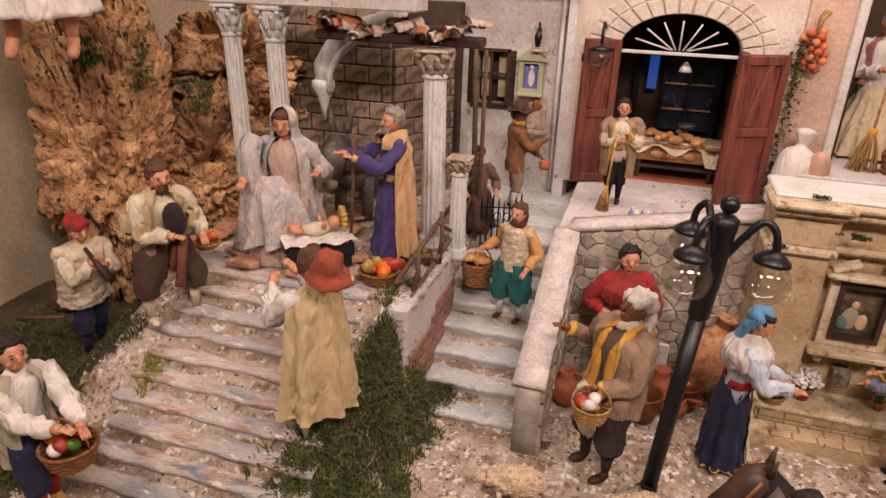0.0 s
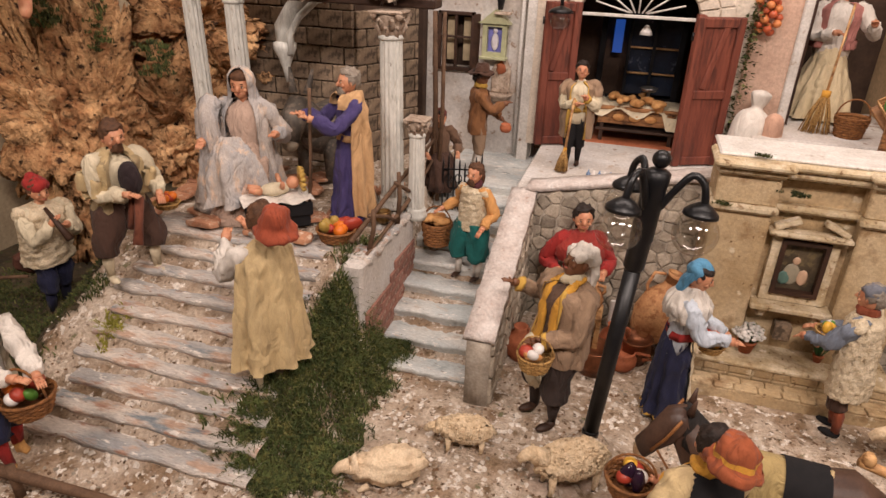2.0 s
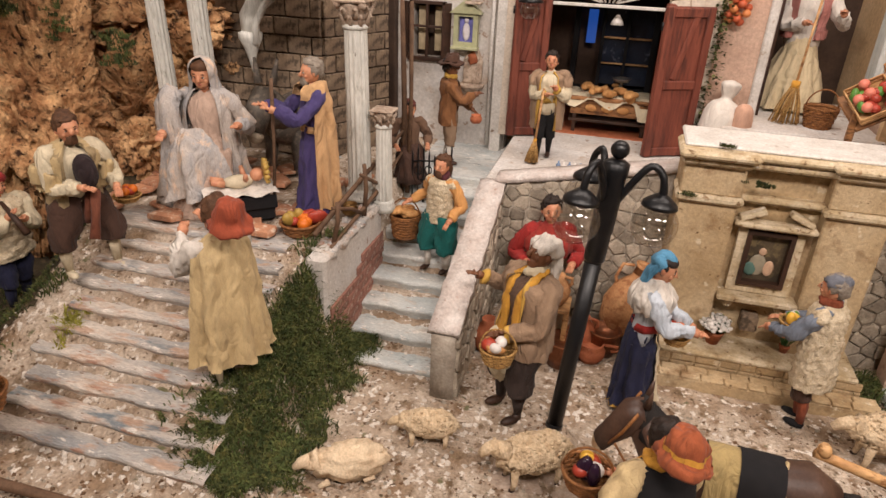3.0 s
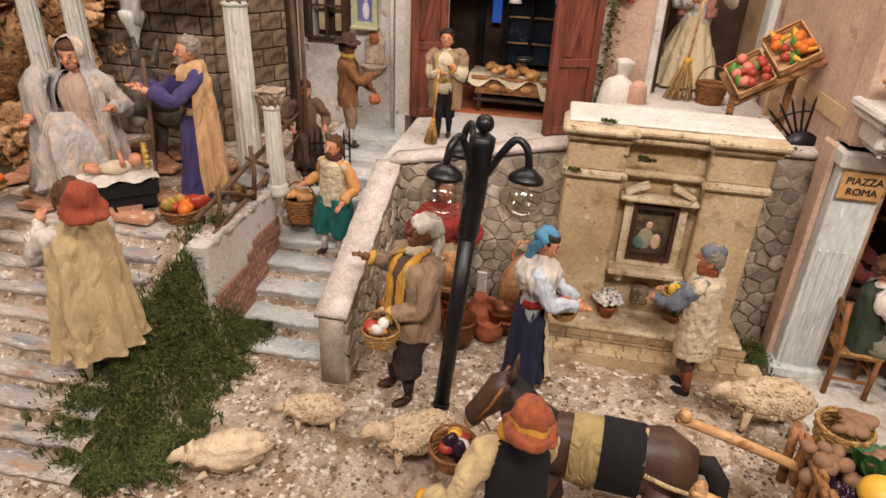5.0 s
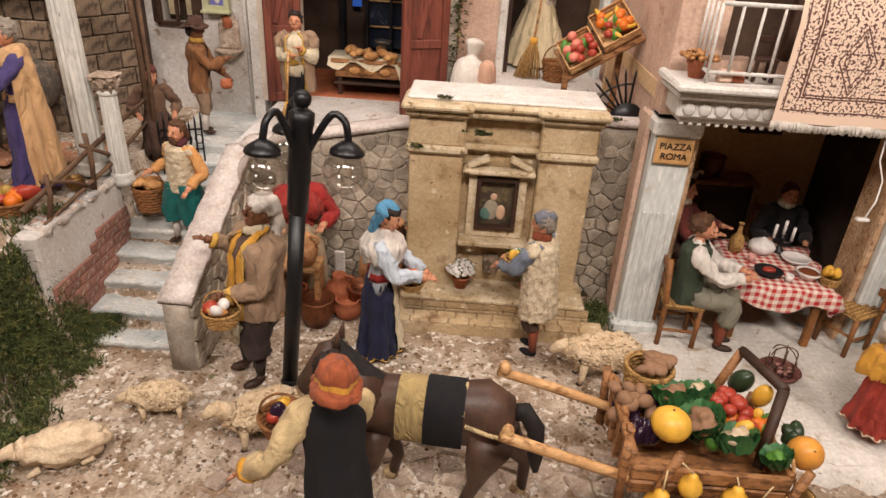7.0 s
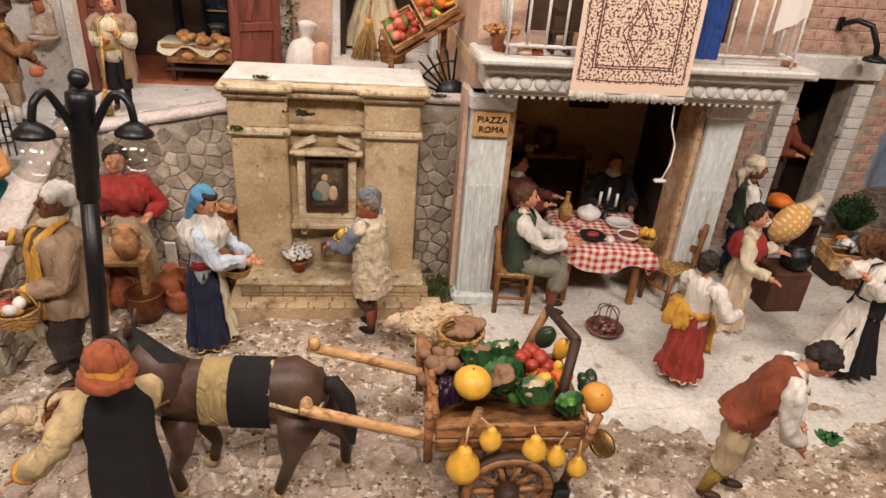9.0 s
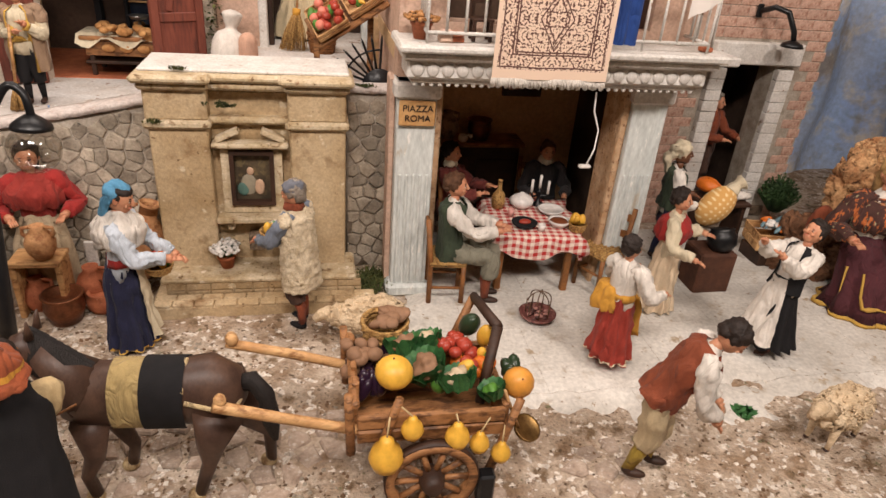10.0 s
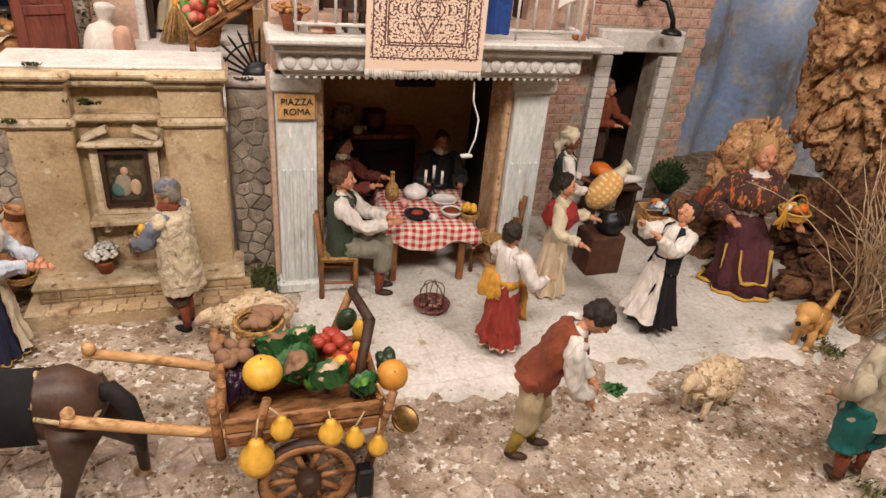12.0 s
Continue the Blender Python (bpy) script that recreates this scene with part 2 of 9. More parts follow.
class Shape:
    """Collects verts, faces and material slots for one mesh."""

    def __init__(self):
        self.v, self.f, self.m, self.s, self.mats, self.at = [], [], [], [], [], Matrix.Identity(4)
        self.weld = False

    def slot(self, mat):
        if mat not in self.mats:
            self.mats.append(mat)
        return self.mats.index(mat)

    def add(self, verts, faces, mat, smooth=True, m=None):
        base, k = len(self.v), self.slot(mat)
        w = self.at @ m if m is not None else self.at
        self.v += [tuple(w @ Vector(p)) for p in verts]
        self.f += [tuple(base + i for i in fc) for fc in faces]
        self.m += [k] * len(faces)
        self.s += [smooth] * len(faces)
        return self

    def rings(self, rings, mat, closed=True, caps=True, smooth=True, m=None):
        n, verts, faces = len(rings[0]), [p for r in rings for p in r], []
        for i in range(len(rings) - 1):
            for j in range(n if closed else n - 1):
                a, b = i * n + j, i * n + (j + 1) % n
                faces.append((a, b, b + n, a + n))
        if caps:
            faces += [tuple(range(n - 1, -1, -1)), tuple(range((len(rings) - 1) * n, len(rings) * n))]
        return self.add(verts, faces, mat, smooth, m)

    def tube(self, pts, radii, mat, seg=10, squash=1.0, wob=0.0, m=None, up=(0, 0, 1), folds=0):
        """A tube along a line; squash narrows it across its second axis; folds ripple its wall."""
        pts = [Vector(p) for p in pts]
        if not hasattr(radii, "__len__"):
            radii = [radii] * len(pts)
        if folds and len(pts) > 2:
            pts, radii = smooth_line(pts, radii, 4)
        out, last = [], None
        for i, p in enumerate(pts):
            d = (pts[min(i + 1, len(pts) - 1)] - pts[max(i - 1, 0)]).normalized()
            if last is None:
                ref = Vector((1, 0, 0)) if abs(d.x) < 0.8 else Vector((0, 0, 1))
            else:
                ref = last
            x = (ref - d * ref.dot(d)).normalized()
            last, y, r = x, d.cross(x), radii[i]
            ring = []
            for j in range(seg):
                a = 2 * math.pi * j / seg
                k = r * (1 + wob * noise.noise(p * 60 + Vector((math.cos(a), math.sin(a), 0)) * 2) + (0.12 * math.sin(folds * a + i * 0.6 + 1.2 * math.sin(2 * a)) if folds else 0))
                ring.append(p + x * (k * math.cos(a)) + y * (k * squash * math.sin(a)))
            out.append(ring)
        return self.rings(out, mat, m=m)

    def lathe(self, profile, mat, c=(0, 0, 0), seg=20, m=None, squash=1.0, folds=0, depth=0.08, smooth=True, caps=True, a0=0.0, a1=360.0):
        full = a1 - a0 >= 360
        if folds and len(profile) > 3:
            line, _ = smooth_line([Vector((r, z, 0)) for r, z in profile], [0] * len(profile), 4)
            profile = [(p.x, p.y) for p in line]
        rings, z0, z1 = [], profile[0][1], profile[-1][1]
        for r, z in profile:
            t = abs((z - z1) / (z0 - z1)) if z0 != z1 else 0
            ring = []
            for j in range(seg if full else seg + 1):
                a = radians(a0 + (a1 - a0) * j / seg)
                k = r * (1 + (depth * t * math.sin(folds * a + 1.3 * math.sin(3 * a)) if folds else 0))
                ring.append((c[0] + k * math.cos(a), c[1] + k * squash * math.sin(a), c[2] + z))
            rings.append(ring)
        return self.rings(rings, mat, closed=full, caps=caps and full, smooth=smooth, m=m)

    def ball(self, c, r, mat, seg=12, rows=8, m=None, rough=0.0, freq=40.0):
        if not hasattr(r, "__len__"):
            r = (r, r, r)
        c, rings = Vector(c), []
        for i in range(rows + 1):
            ph = math.pi * (0.02 + 0.96 * i / rows)
            ring = []
            for j in range(seg):
                a = 2 * math.pi * j / seg
                d = Vector((math.sin(ph) * math.cos(a), math.sin(ph) * math.sin(a), -math.cos(ph)))
                k = 1 + (rough * noise.noise((c + Vector((d.x * r[0], d.y * r[1], d.z * r[2]))) * freq) if rough else 0)
                ring.append((c.x + d.x * r[0] * k, c.y + d.y * r[1] * k, c.z + d.z * r[2] * k))
            rings.append(ring)
        return self.rings(rings, mat, m=m)

    def box(self, c, size, mat, m=None, bevel=0.0, jit=0.0):
        """A box with cut edges; jit makes the corners uneven."""
        hx, hy, hz = (s / 2 for s in size)
        b = min(bevel, hx * 0.9, hy * 0.9, hz * 0.9)
        if b <= 0:
            vs = [(sx * hx, sy * hy, sz * hz) for sx in (-1, 1) for sy in (-1, 1) for sz in (-1, 1)]
            fs = [(0, 1, 3, 2), (4, 6, 7, 5), (0, 4, 5, 1), (2, 3, 7, 6), (0, 2, 6, 4), (1, 5, 7, 3)]
        else:
            vs, idx = [], {}
            for sx in (-1, 1):
                for sy in (-1, 1):
                    for sz in (-1, 1):
                        for ax in range(3):
                            p = [sx * (hx - b), sy * (hy - b), sz * (hz - b)]
                            p[ax] = (sx * hx, sy * hy, sz * hz)[ax]
                            idx[(sx, sy, sz, ax)] = len(vs)
                            vs.append(tuple(p))
            fs = []
            for ax in range(3):
                u, w = [k for k in range(3) if k != ax]
                for s in (-1, 1):
                    loop = []
                    for a, d in ((-1, -1), (1, -1), (1, 1), (-1, 1)):
                        k = [0, 0, 0]
                        k[ax], k[u], k[w] = s, a, d
                        loop.append(idx[(*k, ax)])
                    fs.append(tuple(loop if (s > 0) == (ax != 1) else loop[::-1]))
                for a in (-1, 1):
                    for d in (-1, 1):
                        k0, k1 = [0, 0, 0], [0, 0, 0]
                        k0[ax], k1[ax] = -1, 1
                        k0[u] = k1[u] = a
                        k0[w] = k1[w] = d
                        loop = [idx[(*k0, u)], idx[(*k1, u)], idx[(*k1, w)], idx[(*k0, w)]]
                        fs.append(tuple(loop if (a * d > 0) == (ax != 1) else loop[::-1]))
            for sx in (-1, 1):
                for sy in (-1, 1):
                    for sz in (-1, 1):
                        loop = [idx[(sx, sy, sz, ax)] for ax in range(3)]
                        fs.append(tuple(loop if sx * sy * sz > 0 else loop[::-1]))
        if jit:
            vs = [tuple(v + random.uniform(-jit, jit) for v in p) for p in vs]
        t = Matrix.Translation(c)
        return self.add(vs, fs, mat, False, m @ t if m is not None else t)

    def prism(self, poly, depth, mat, m=None, inset=0.0):
        """A polygon in the xz plane pushed to -y by depth, its front edge drawn in by inset."""
        cx, cz = sum(p[0] for p in poly) / len(poly), sum(p[1] for p in poly) / len(poly)
        back = [(x, 0, z) for x, z in poly]
        mid = [(x, -depth * 0.65, z) for x, z in poly]
        front = [(cx + (x - cx) * (1 - inset), -depth, cz + (z - cz) * (1 - inset)) for x, z in poly]
        return self.rings([back, mid, front] if inset else [back, front], mat, smooth=False, m=m)

    def crumple(self, amp, size, seed=0.0):
        """Wrinkles on the cloth: long soft ridges and fine dents along the normals."""
        keep = set()
        nor = [Vector((0, 0, 0)) for _ in self.v]
        for fc, k in zip(self.f, self.m):
            if not self.mats[k].name.startswith("cloth_") or len(fc) > 4:
                continue
            a, b, c = (Vector(self.v[i]) for i in fc[:3])
            nn = (b - a).cross(c - a)
            for i in fc:
                nor[i] += nn
                keep.add(i)
        for i in keep:
            p = Vector(self.v[i])
            if nor[i].length < 1e-12:
                continue
            q = Vector((p.x / size, p.y / size, p.z / size * 0.45)) + Vector((seed, seed * 2, 0))
            q += Vector((1, 1, 1)) * (0.6 * noise.noise(q * 0.7))
            w = 0.5 - 2.2 * abs(noise.noise(q)) + 0.5 * noise.noise(q * 2.9)
            self.v[i] = tuple(p + nor[i].normalized() * (amp * w))
        return self

    def mesh(self, name):
        me = bpy.data.meshes.new(name)
        me.from_pydata(self.v, [], self.f)
        for k in self.mats:
            me.materials.append(k)
        me.polygons.foreach_set("material_index", self.m)
        me.polygons.foreach_set("use_smooth", self.s)
        bm = bmesh.new()
        bm.from_mesh(me)
        if self.weld:
            bmesh.ops.remove_doubles(bm, verts=bm.verts, dist=1e-6)
        bmesh.ops.recalc_face_normals(bm, faces=bm.faces)
        bm.to_mesh(me)
        bm.free()
        me.update()
        return me


def part(name, shape, parent=None, label="", m=None):
    ob = new(name, shape.mesh(name) if isinstance(shape, Shape) else shape)
    if m is not None:
        ob.matrix_basis = m
    if parent is not None:
        ob.parent = parent
    if label:
        ob["label"] = label
    return ob


def thing(name, shape, label, category, m=None, group="", kind=""):
    ob = part(name, shape, None, "", m) if shape is not None else new(name)
    if shape is None and m is not None:
        ob.matrix_basis = m
    return tagged(ob, label, category, group, kind)


def sstep(a, b, x):
    t = min(1, max(0, (x - a) / (b - a)))
    return t * t * (3 - 2 * t)


def voronoi(x0, x1, z0, z1, size, seed, inside=None, gap=0.9):
    """Irregular convex stones that fill a panel: polygons in its plane."""
    rnd = random.Random(seed)
    nx, nz = max(1, round((x1 - x0) / size)), max(1, round((z1 - z0) / (size * 0.8)))
    pts = []
    for j in range(-1, nz + 1):
        for i in range(-1, nx + 1):
            pts.append((x0 + (i + 0.5 + 0.5 * (j % 2) * 0.8 + rnd.uniform(-0.36, 0.36)) * (x1 - x0) / nx, z0 + (j + 0.5 + rnd.uniform(-0.33, 0.33)) * (z1 - z0) / nz))
    out = []
    for p in pts:
        if not (x0 < p[0] < x1 and z0 < p[1] < z1) or (inside and not inside(*p)):
            continue
        poly = [(x0, z0), (x1, z0), (x1, z1), (x0, z1)]
        for q in pts:
            if q is p or (q[0] - p[0]) ** 2 + (q[1] - p[1]) ** 2 > (size * 3) ** 2:
                continue
            nxv, nzv = q[0] - p[0], q[1] - p[1]
            c = (nxv * (p[0] + q[0]) + nzv * (p[1] + q[1])) / 2
            res = []
            for k in range(len(poly)):
                a, b = poly[k], poly[(k + 1) % len(poly)]
                da, db = nxv * a[0] + nzv * a[1] - c, nxv * b[0] + nzv * b[1] - c
                if da <= 0:
                    res.append(a)
                if da * db < 0:
                    t = da / (da - db)
                    res.append((a[0] + t * (b[0] - a[0]), a[1] + t * (b[1] - a[1])))
            poly = res
            if len(poly) < 3:
                break
        if len(poly) >= 3:
            cx, cz = sum(a[0] for a in poly) / len(poly), sum(a[1] for a in poly) / len(poly)
            out.append([(cx + (a - cx) * gap, cz + (b - cz) * gap) for a, b in poly])
    return out


# ---- setting: room, ground, stairs ----
def slab(name, c, size, mat, label, category, bevel=0.003):
    return thing(name, Shape().box(c, size, mat, bevel=bevel), label, category, kind="structure")


slab("floor", (0.4, 0.3, -0.85), (5.2, 5.2, 0.1), DARKWOOD, "dark wooden floor of the exhibition room", "floor")
slab("ceiling", (0.4, 0.3, 2.65), (5.2, 5.2, 0.1), ROOMWALL, "plain pale ceiling of the exhibition room", "ceiling")
slab("wall_north", (0.4, 2.85, 0.9), (5.2, 0.1, 3.4), ROOMWALL, "plain beige painted room wall", "wall")
slab("wall_south", (0.4, -2.25, 0.9), (5.2, 0.1, 3.4), ROOMWALL, "plain beige painted room wall", "wall")
slab("wall_west", (-2.15, 0.3, 0.9), (0.1, 5.0, 3.4), ROOMWALL, "plain beige painted room wall", "wall")
slab("wall_east", (2.95, 0.3, 0.9), (0.1, 5.0, 3.4), ROOMWALL, "plain beige painted room wall", "wall")
slab("alcove_wall", (-1.325, 1.25, 0.45), (0.03, 2.0, 1.6), ROOMWALL, "plain beige side wall of the alcove", "wall")
slab("display_plinth", (0.5, 1.25, -0.45), (3.3, 1.9, 0.7), DARKWOOD, "dark wooden plinth under the miniature village", "plinth")


def height(x, y):
    s = min(0.235, max(0.0, (y - 0.57) * 0.62))
    west = sstep(-0.97, -0.84, x) if y < 1.0 else sstep(-1.02, -0.92, x)
    s = s * west + (1 - west) * min(s, 0.05)
    east = 1 - sstep(-0.41, -0.33, x - 0.03 * math.sin(y * 9)) if y < 1.0 else (1.0 if x < -0.352 else 0.0)
    s *= east
    if -0.352 <= x < -0.115 and y > 0.94:
        s = max(s, min(0.234, (y - 0.95) * 0.47) - 0.012)
    if -0.115 <= x < 0.66 and y > 1.3:
        s = 0.2
    rough = 0.006 * noise.noise((x * 14, y * 14, 0)) + 0.004 * noise.noise((x * 45, y * 45, 3)) * (1 - sstep(0.55, 0.8, x) * (0.7 if y > 0.72 else 0))
    knoll = 0.06 * math.exp(-(((x - 0.09) / 0.035) ** 2 + ((y - 0.84) / 0.035) ** 2))
    return s + rough + knoll


def sheet(x0, x1, y0, y1, step, mat, lift=0.0):
    sh, nx, ny = Shape(), round((x1 - x0) / step), round((y1 - y0) / step)
    rows = []
    for j in range(ny + 1):
        y = y0 + (y1 - y0) * j / ny
        rows.append([(x0 + (x1 - x0) * i / nx, y, height(x0 + (x1 - x0) * i / nx, y) + lift) for i in range(nx + 1)])
    return sh.rings(rows, mat, closed=False, caps=False)


thing("ground", sheet(-1.31, 2.3, 0.2, 2.2, 0.0125, GROUND), "uneven beige plaster ground with gravel and dirt", "ground", kind="structure")


soil = Shape()
for j in range(66):
    for i in range(46):
        x, y = -1.31 + i * 0.0115, 0.42 + j * 0.0125
        if x < -0.86 + 0.07 * noise.noise((y * 13, 1, 0)) + 0.03 * noise.noise((y * 50, 4, 0)):
            q = [(x, y), (x + 0.0115, y), (x + 0.0115, y + 0.0125), (x, y + 0.0125)]
            soil.add([(a, b, height(a, b) + 0.003) for a, b in q], [(0, 1, 2, 3)], SOIL)
thing("soil", soil, "dark mossy soil below the bark rocks", "ground", kind="structure")


def paving():
    """Pale slabs of the square: a grid of uneven plates set a little proud."""
    base = thing("pavement", None, "pale grey worn paving of the village square", "pavement", kind="structure")
    rnd = random.Random(5)
    ys = [0.64, 0.80, 0.985, 1.12, 1.25, 1.40]
    for j in range(5):
        x = 0.64 - 0.05 * (j % 2)
        while x < 1.75:
            w = rnd.uniform(0.13, 0.24)
            sh = Shape()
            n = 18
            rows = []
            for b in range(n + 1):
                rows.append([(x + (w - 0.0005) * a / n, ys[j] + (ys[j + 1] - ys[j] - 0.0005) * b / n, 0.0) for a in range(n + 1)])
            rows = [[(p[0], p[1], 0.0085 + 0.002 * noise.noise((p[0] * 20, p[1] * 20, 7)) - 0.02 * (1 - sstep(0.67, 0.83, p[1] + 0.09 * noise.noise((p[0] * 9, p[1] * 9, 2)) + 0.06 * noise.noise((p[0] * 32, p[1] * 32, 5)))) - 0.02 * (1 - sstep(0.66, 0.73, p[0] + 0.05 * noise.noise((p[1] * 11, 0, 2))))) for p in r] for r in rows]
            sh.rings(rows, PAVING, closed=False, caps=False)
            part("paving_slab", sh, base)
            x += w


paving()


def step_block(x0, x1, y0, y1, z0, z1, mat, seed):
    """A worn plaster step: rounded nosing, wavy edge."""
    sh, n, rows = Shape(), 22, []
    prof = [(0.006, z0), (0.005, z1 - 0.014), (0.002, z1 - 0.010), (0.0, z1 - 0.005), (0.003, z1 - 0.0012), (0.009, z1), (y1 - y0, z1 + 0.001), (y1 - y0, z0)]
    for dy, z in prof:
        row = []
        for i in range(n + 1):
            x = x0 + (x1 - x0) * i / n
            wav = 0.006 * noise.noise((x * 16, seed * 3.1, 0)) + 0.0025 * noise.noise((x * 60, seed, z * 50))
            up = 0.0028 * noise.noise((x * 30, dy * 60 + seed, 5)) + 0.002 * noise.noise((x * 80, dy * 90 + seed, 1))
            row.append((x, y0 + dy + wav, z + (up if z > z0 else 0)))
        rows.append(row)
    return sh.rings(rows, mat, closed=False, caps=False)


west_stairs = thing("stairs_west", None, "worn plaster stairs with blue-grey and pink stains", "stairs", kind="structure")
for i in range(10):
    y = 0.585 + i * 0.0385
    z = 0.006 + (i + 1) * 0.0232
    part("step", step_block(-0.79 + 0.012 * (i % 3), -0.385 - 0.004 * i, y, y + 0.075, z - 0.045, z, STEP, i), west_stairs)
east_stairs = thing("stairs_east", None, "worn blue-grey plaster stairs between brick and parapet", "stairs", kind="structure")
for i in range(8):
    y, z = 0.955 + i * 0.058, 0.012 + i * 0.0285
    part("step", step_block(-0.348, -0.13, y, y + (0.1 if i < 7 else 0.35), z - 0.05, z, STEPBLUE, 30 + i), east_stairs)

# nativity platform: terracotta floor pieces
OLDTILE = surface("dusty_tile", (190, 138, 106), (168, 116, 88), 30, (206, 184, 162), 0.8, 0.6, 200, per_piece=0.15, spots=0.54, more=((50, 0.60, 0.06, (140, 104, 82)),))
tile_floor = thing("platform_floor", None, "broken terracotta tiles on the stable platform", "floor", kind="structure")
for n, poly in enumerate(voronoi(-0.86, -0.40, 0.945, 1.32, 0.062, 4)):
    if n % 5 in (1, 3):
        continue
    part("floor_tile", Shape().prism(poly, 0.006 + 0.004 * (n % 3) / 2, OLDTILE, inset=0.06, m=Matrix.Translation((0, 0, 0.2445)) @ pose(0, 0, 0, -90, 0, 0)), tile_floor)


# ---- walls with stones ----
def stone_panel(name, label, m, x1, z1, top, thick, size, seed, mat=STONE, cap=None, proud=0.006, inside=None):
    """A wall of length x1 whose top runs from top(0) to top(x1), stones on its front (-y)."""
    wall = thing(name, None, label, "wall", m=m, kind="structure")
    sh, n = Shape(), 14
    rows = []
    for i in range(n + 1):
        x = x1 * i / n
        t = top(x)
        rows.append([(x, 0, -0.03), (x, 0, t), (x, thick, t), (x, thick, -0.03)])
    sh.rings(rows, MORTAR)
    part("wall_core", sh, wall)
    for poly in voronoi(0.002, x1 - 0.002, 0.0, z1, size, seed, lambda a, b: b < top(a) - size * 0.35 and (inside is None or inside(a, b))):
        poly = [(a, min(b, top(a) - 0.003)) for a, b in poly]
        part("stone", Shape().prism(poly, proud * random.uniform(0.6, 1.3), mat, inset=0.16), wall)
    if cap:
        c, rows = Shape(), []
        for i in range(25):
            x = x1 * i / 24
            t = top(x) + 0.003 * noise.noise((x * 40, seed, 0))
            w = 0.004 * noise.noise((x * 50, seed, 4))
            rows.append([(x, -0.008 + w, t - 0.002), (x, -0.006 + w, t + 0.009), (x, thick * 0.5, t + 0.012), (x, thick + 0.006 - w, t + 0.008), (x, thick + 0.008 - w, t - 0.002)])
        c.rings(rows, cap)
        part("coping", c, wall, "rough whitewashed coping")
    return wall


CAP = surface("whitewash_coping", (208, 200, 194), (186, 172, 164), 30, (170, 146, 134), 0.85, 0.8, 160, spots=0.6, dist=0.004)
# parapet beside the east stairs: it climbs away from the viewer, stones on its east face
stone_panel("parapet_wall", "rubble parapet with whitewashed sloping top", pose(-0.098, 0.905, 0, 0, 0, 90), 0.365, 0.3, lambda a: 0.138 + 0.40 * a, 0.042, 0.032, 11, cap=CAP)
stone_panel("terrace_wall", "grey rubble retaining wall with whitewashed edge", pose(-0.115, 1.268, 0), 0.36, 0.36, lambda a: 0.288 + 0.20 * a, 0.05, 0.031, 12, cap=CAP)
stone_panel("garden_wall", "grey rubble wall beside the wall shrine", pose(0.585, 1.262, 0), 0.10, 0.4, lambda a: 0.388, 0.05, 0.033, 13, cap=CAP)
slab("terrace", (0.26, 1.62, 0.14), (0.80, 0.66, 0.296), PLASTER, "pale upper terrace floor in front of the houses", "terrace")
slab("landing", (-0.36, 1.60, 0.11), (0.46, 0.36, 0.244), STEPBLUE, "pale stair landing before the white house", "landing")


def brick_rows(parent, x0, x1, z0, z1, bw, bh, mat, m, depth=0.004, gap=0.0018, keep=None, seed=1, name="brick"):
    rnd, shared = random.Random(seed), {}
    rows = int((z1 - z0) / bh)
    for j in range(rows):
        x = x0 - (bw * 0.5 if j % 2 else 0)
        while x < x1:
            a, b = max(x, x0), min(x + bw, x1)
            zc, xc = z0 + (j + 0.5) * bh, (a + b) / 2
            if b - a > bw * 0.2 and (keep is None or keep(xc, zc, (b - a) / 2, bh / 2)):
                key = (round(b - a, 3), rnd.randrange(3))
                if key not in shared:
                    shared[key] = Shape().box((0, 0, 0), (b - a - gap, depth * 2, bh - gap), mat, bevel=min(0.0016, bh * 0.1), jit=bh * 0.02).mesh(name)
                part(name, shared[key], parent, "", m @ pose(xc, 0, zc, 0, rnd.uniform(-0.5, 0.5), 0) @ Matrix.Translation((0, -depth * 0.25 * rnd.random(), 0)))
            x += bw


# brick retaining wall under the platform, facing the east stairs
retain = thing("platform_wall", None, "old red brick retaining wall with crumbling pale plaster", "wall", kind="structure", m=pose(-0.340, 0.93, 0, 0, 0, 90))
part("wall_core", Shape().box((0.13, 0.02, 0.10), (0.28, 0.04, 0.27), PLASTER, bevel=0.006), retain)
brick_rows(retain, 0.0, 0.27, 0.0, 0.18, 0.05, 0.019, BRICK, Matrix.Identity(4), seed=8, keep=lambda x, z, a, b: z < 0.085 + 0.6 * x + 0.03 * math.sin(x * 40))
edge = Shape()
for k in range(3):
    edge.tube([(-0.345 - 0.014 * k + 0.006 * noise.noise((i * 0.4, k, 0)), 0.945 + i * 0.0115, 0.230 + 0.004 * noise.noise((i * 0.5, k, 5))) for i in range(24)], [0.008 + 0.008 * noise.noise((i * 0.9, k * 3, 2)) for i in range(24)], STEP, 9, wob=0.9)
thing("platform_edge", edge, "crumbling pale plaster edge of the platform", "edge", kind="structure")

# dark block wall behind the stable
ruin = thing("ruin_wall", None, "dark stone block wall of the ruined stable", "wall", kind="structure", m=pose(-0.90, 1.43, 0.235))
part("wall_core", Shape().box((0.16, 0.03, 0.24), (0.34, 0.05, 0.5), SHADEFILL), ruin)
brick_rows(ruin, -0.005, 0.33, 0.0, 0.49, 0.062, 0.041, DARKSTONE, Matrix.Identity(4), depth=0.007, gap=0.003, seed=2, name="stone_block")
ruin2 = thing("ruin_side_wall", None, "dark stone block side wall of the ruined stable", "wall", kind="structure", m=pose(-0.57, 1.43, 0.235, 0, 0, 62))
part("wall_core", Shape().box((0.1, 0.03, 0.2), (0.2, 0.05, 0.42), SHADEFILL), ruin2)
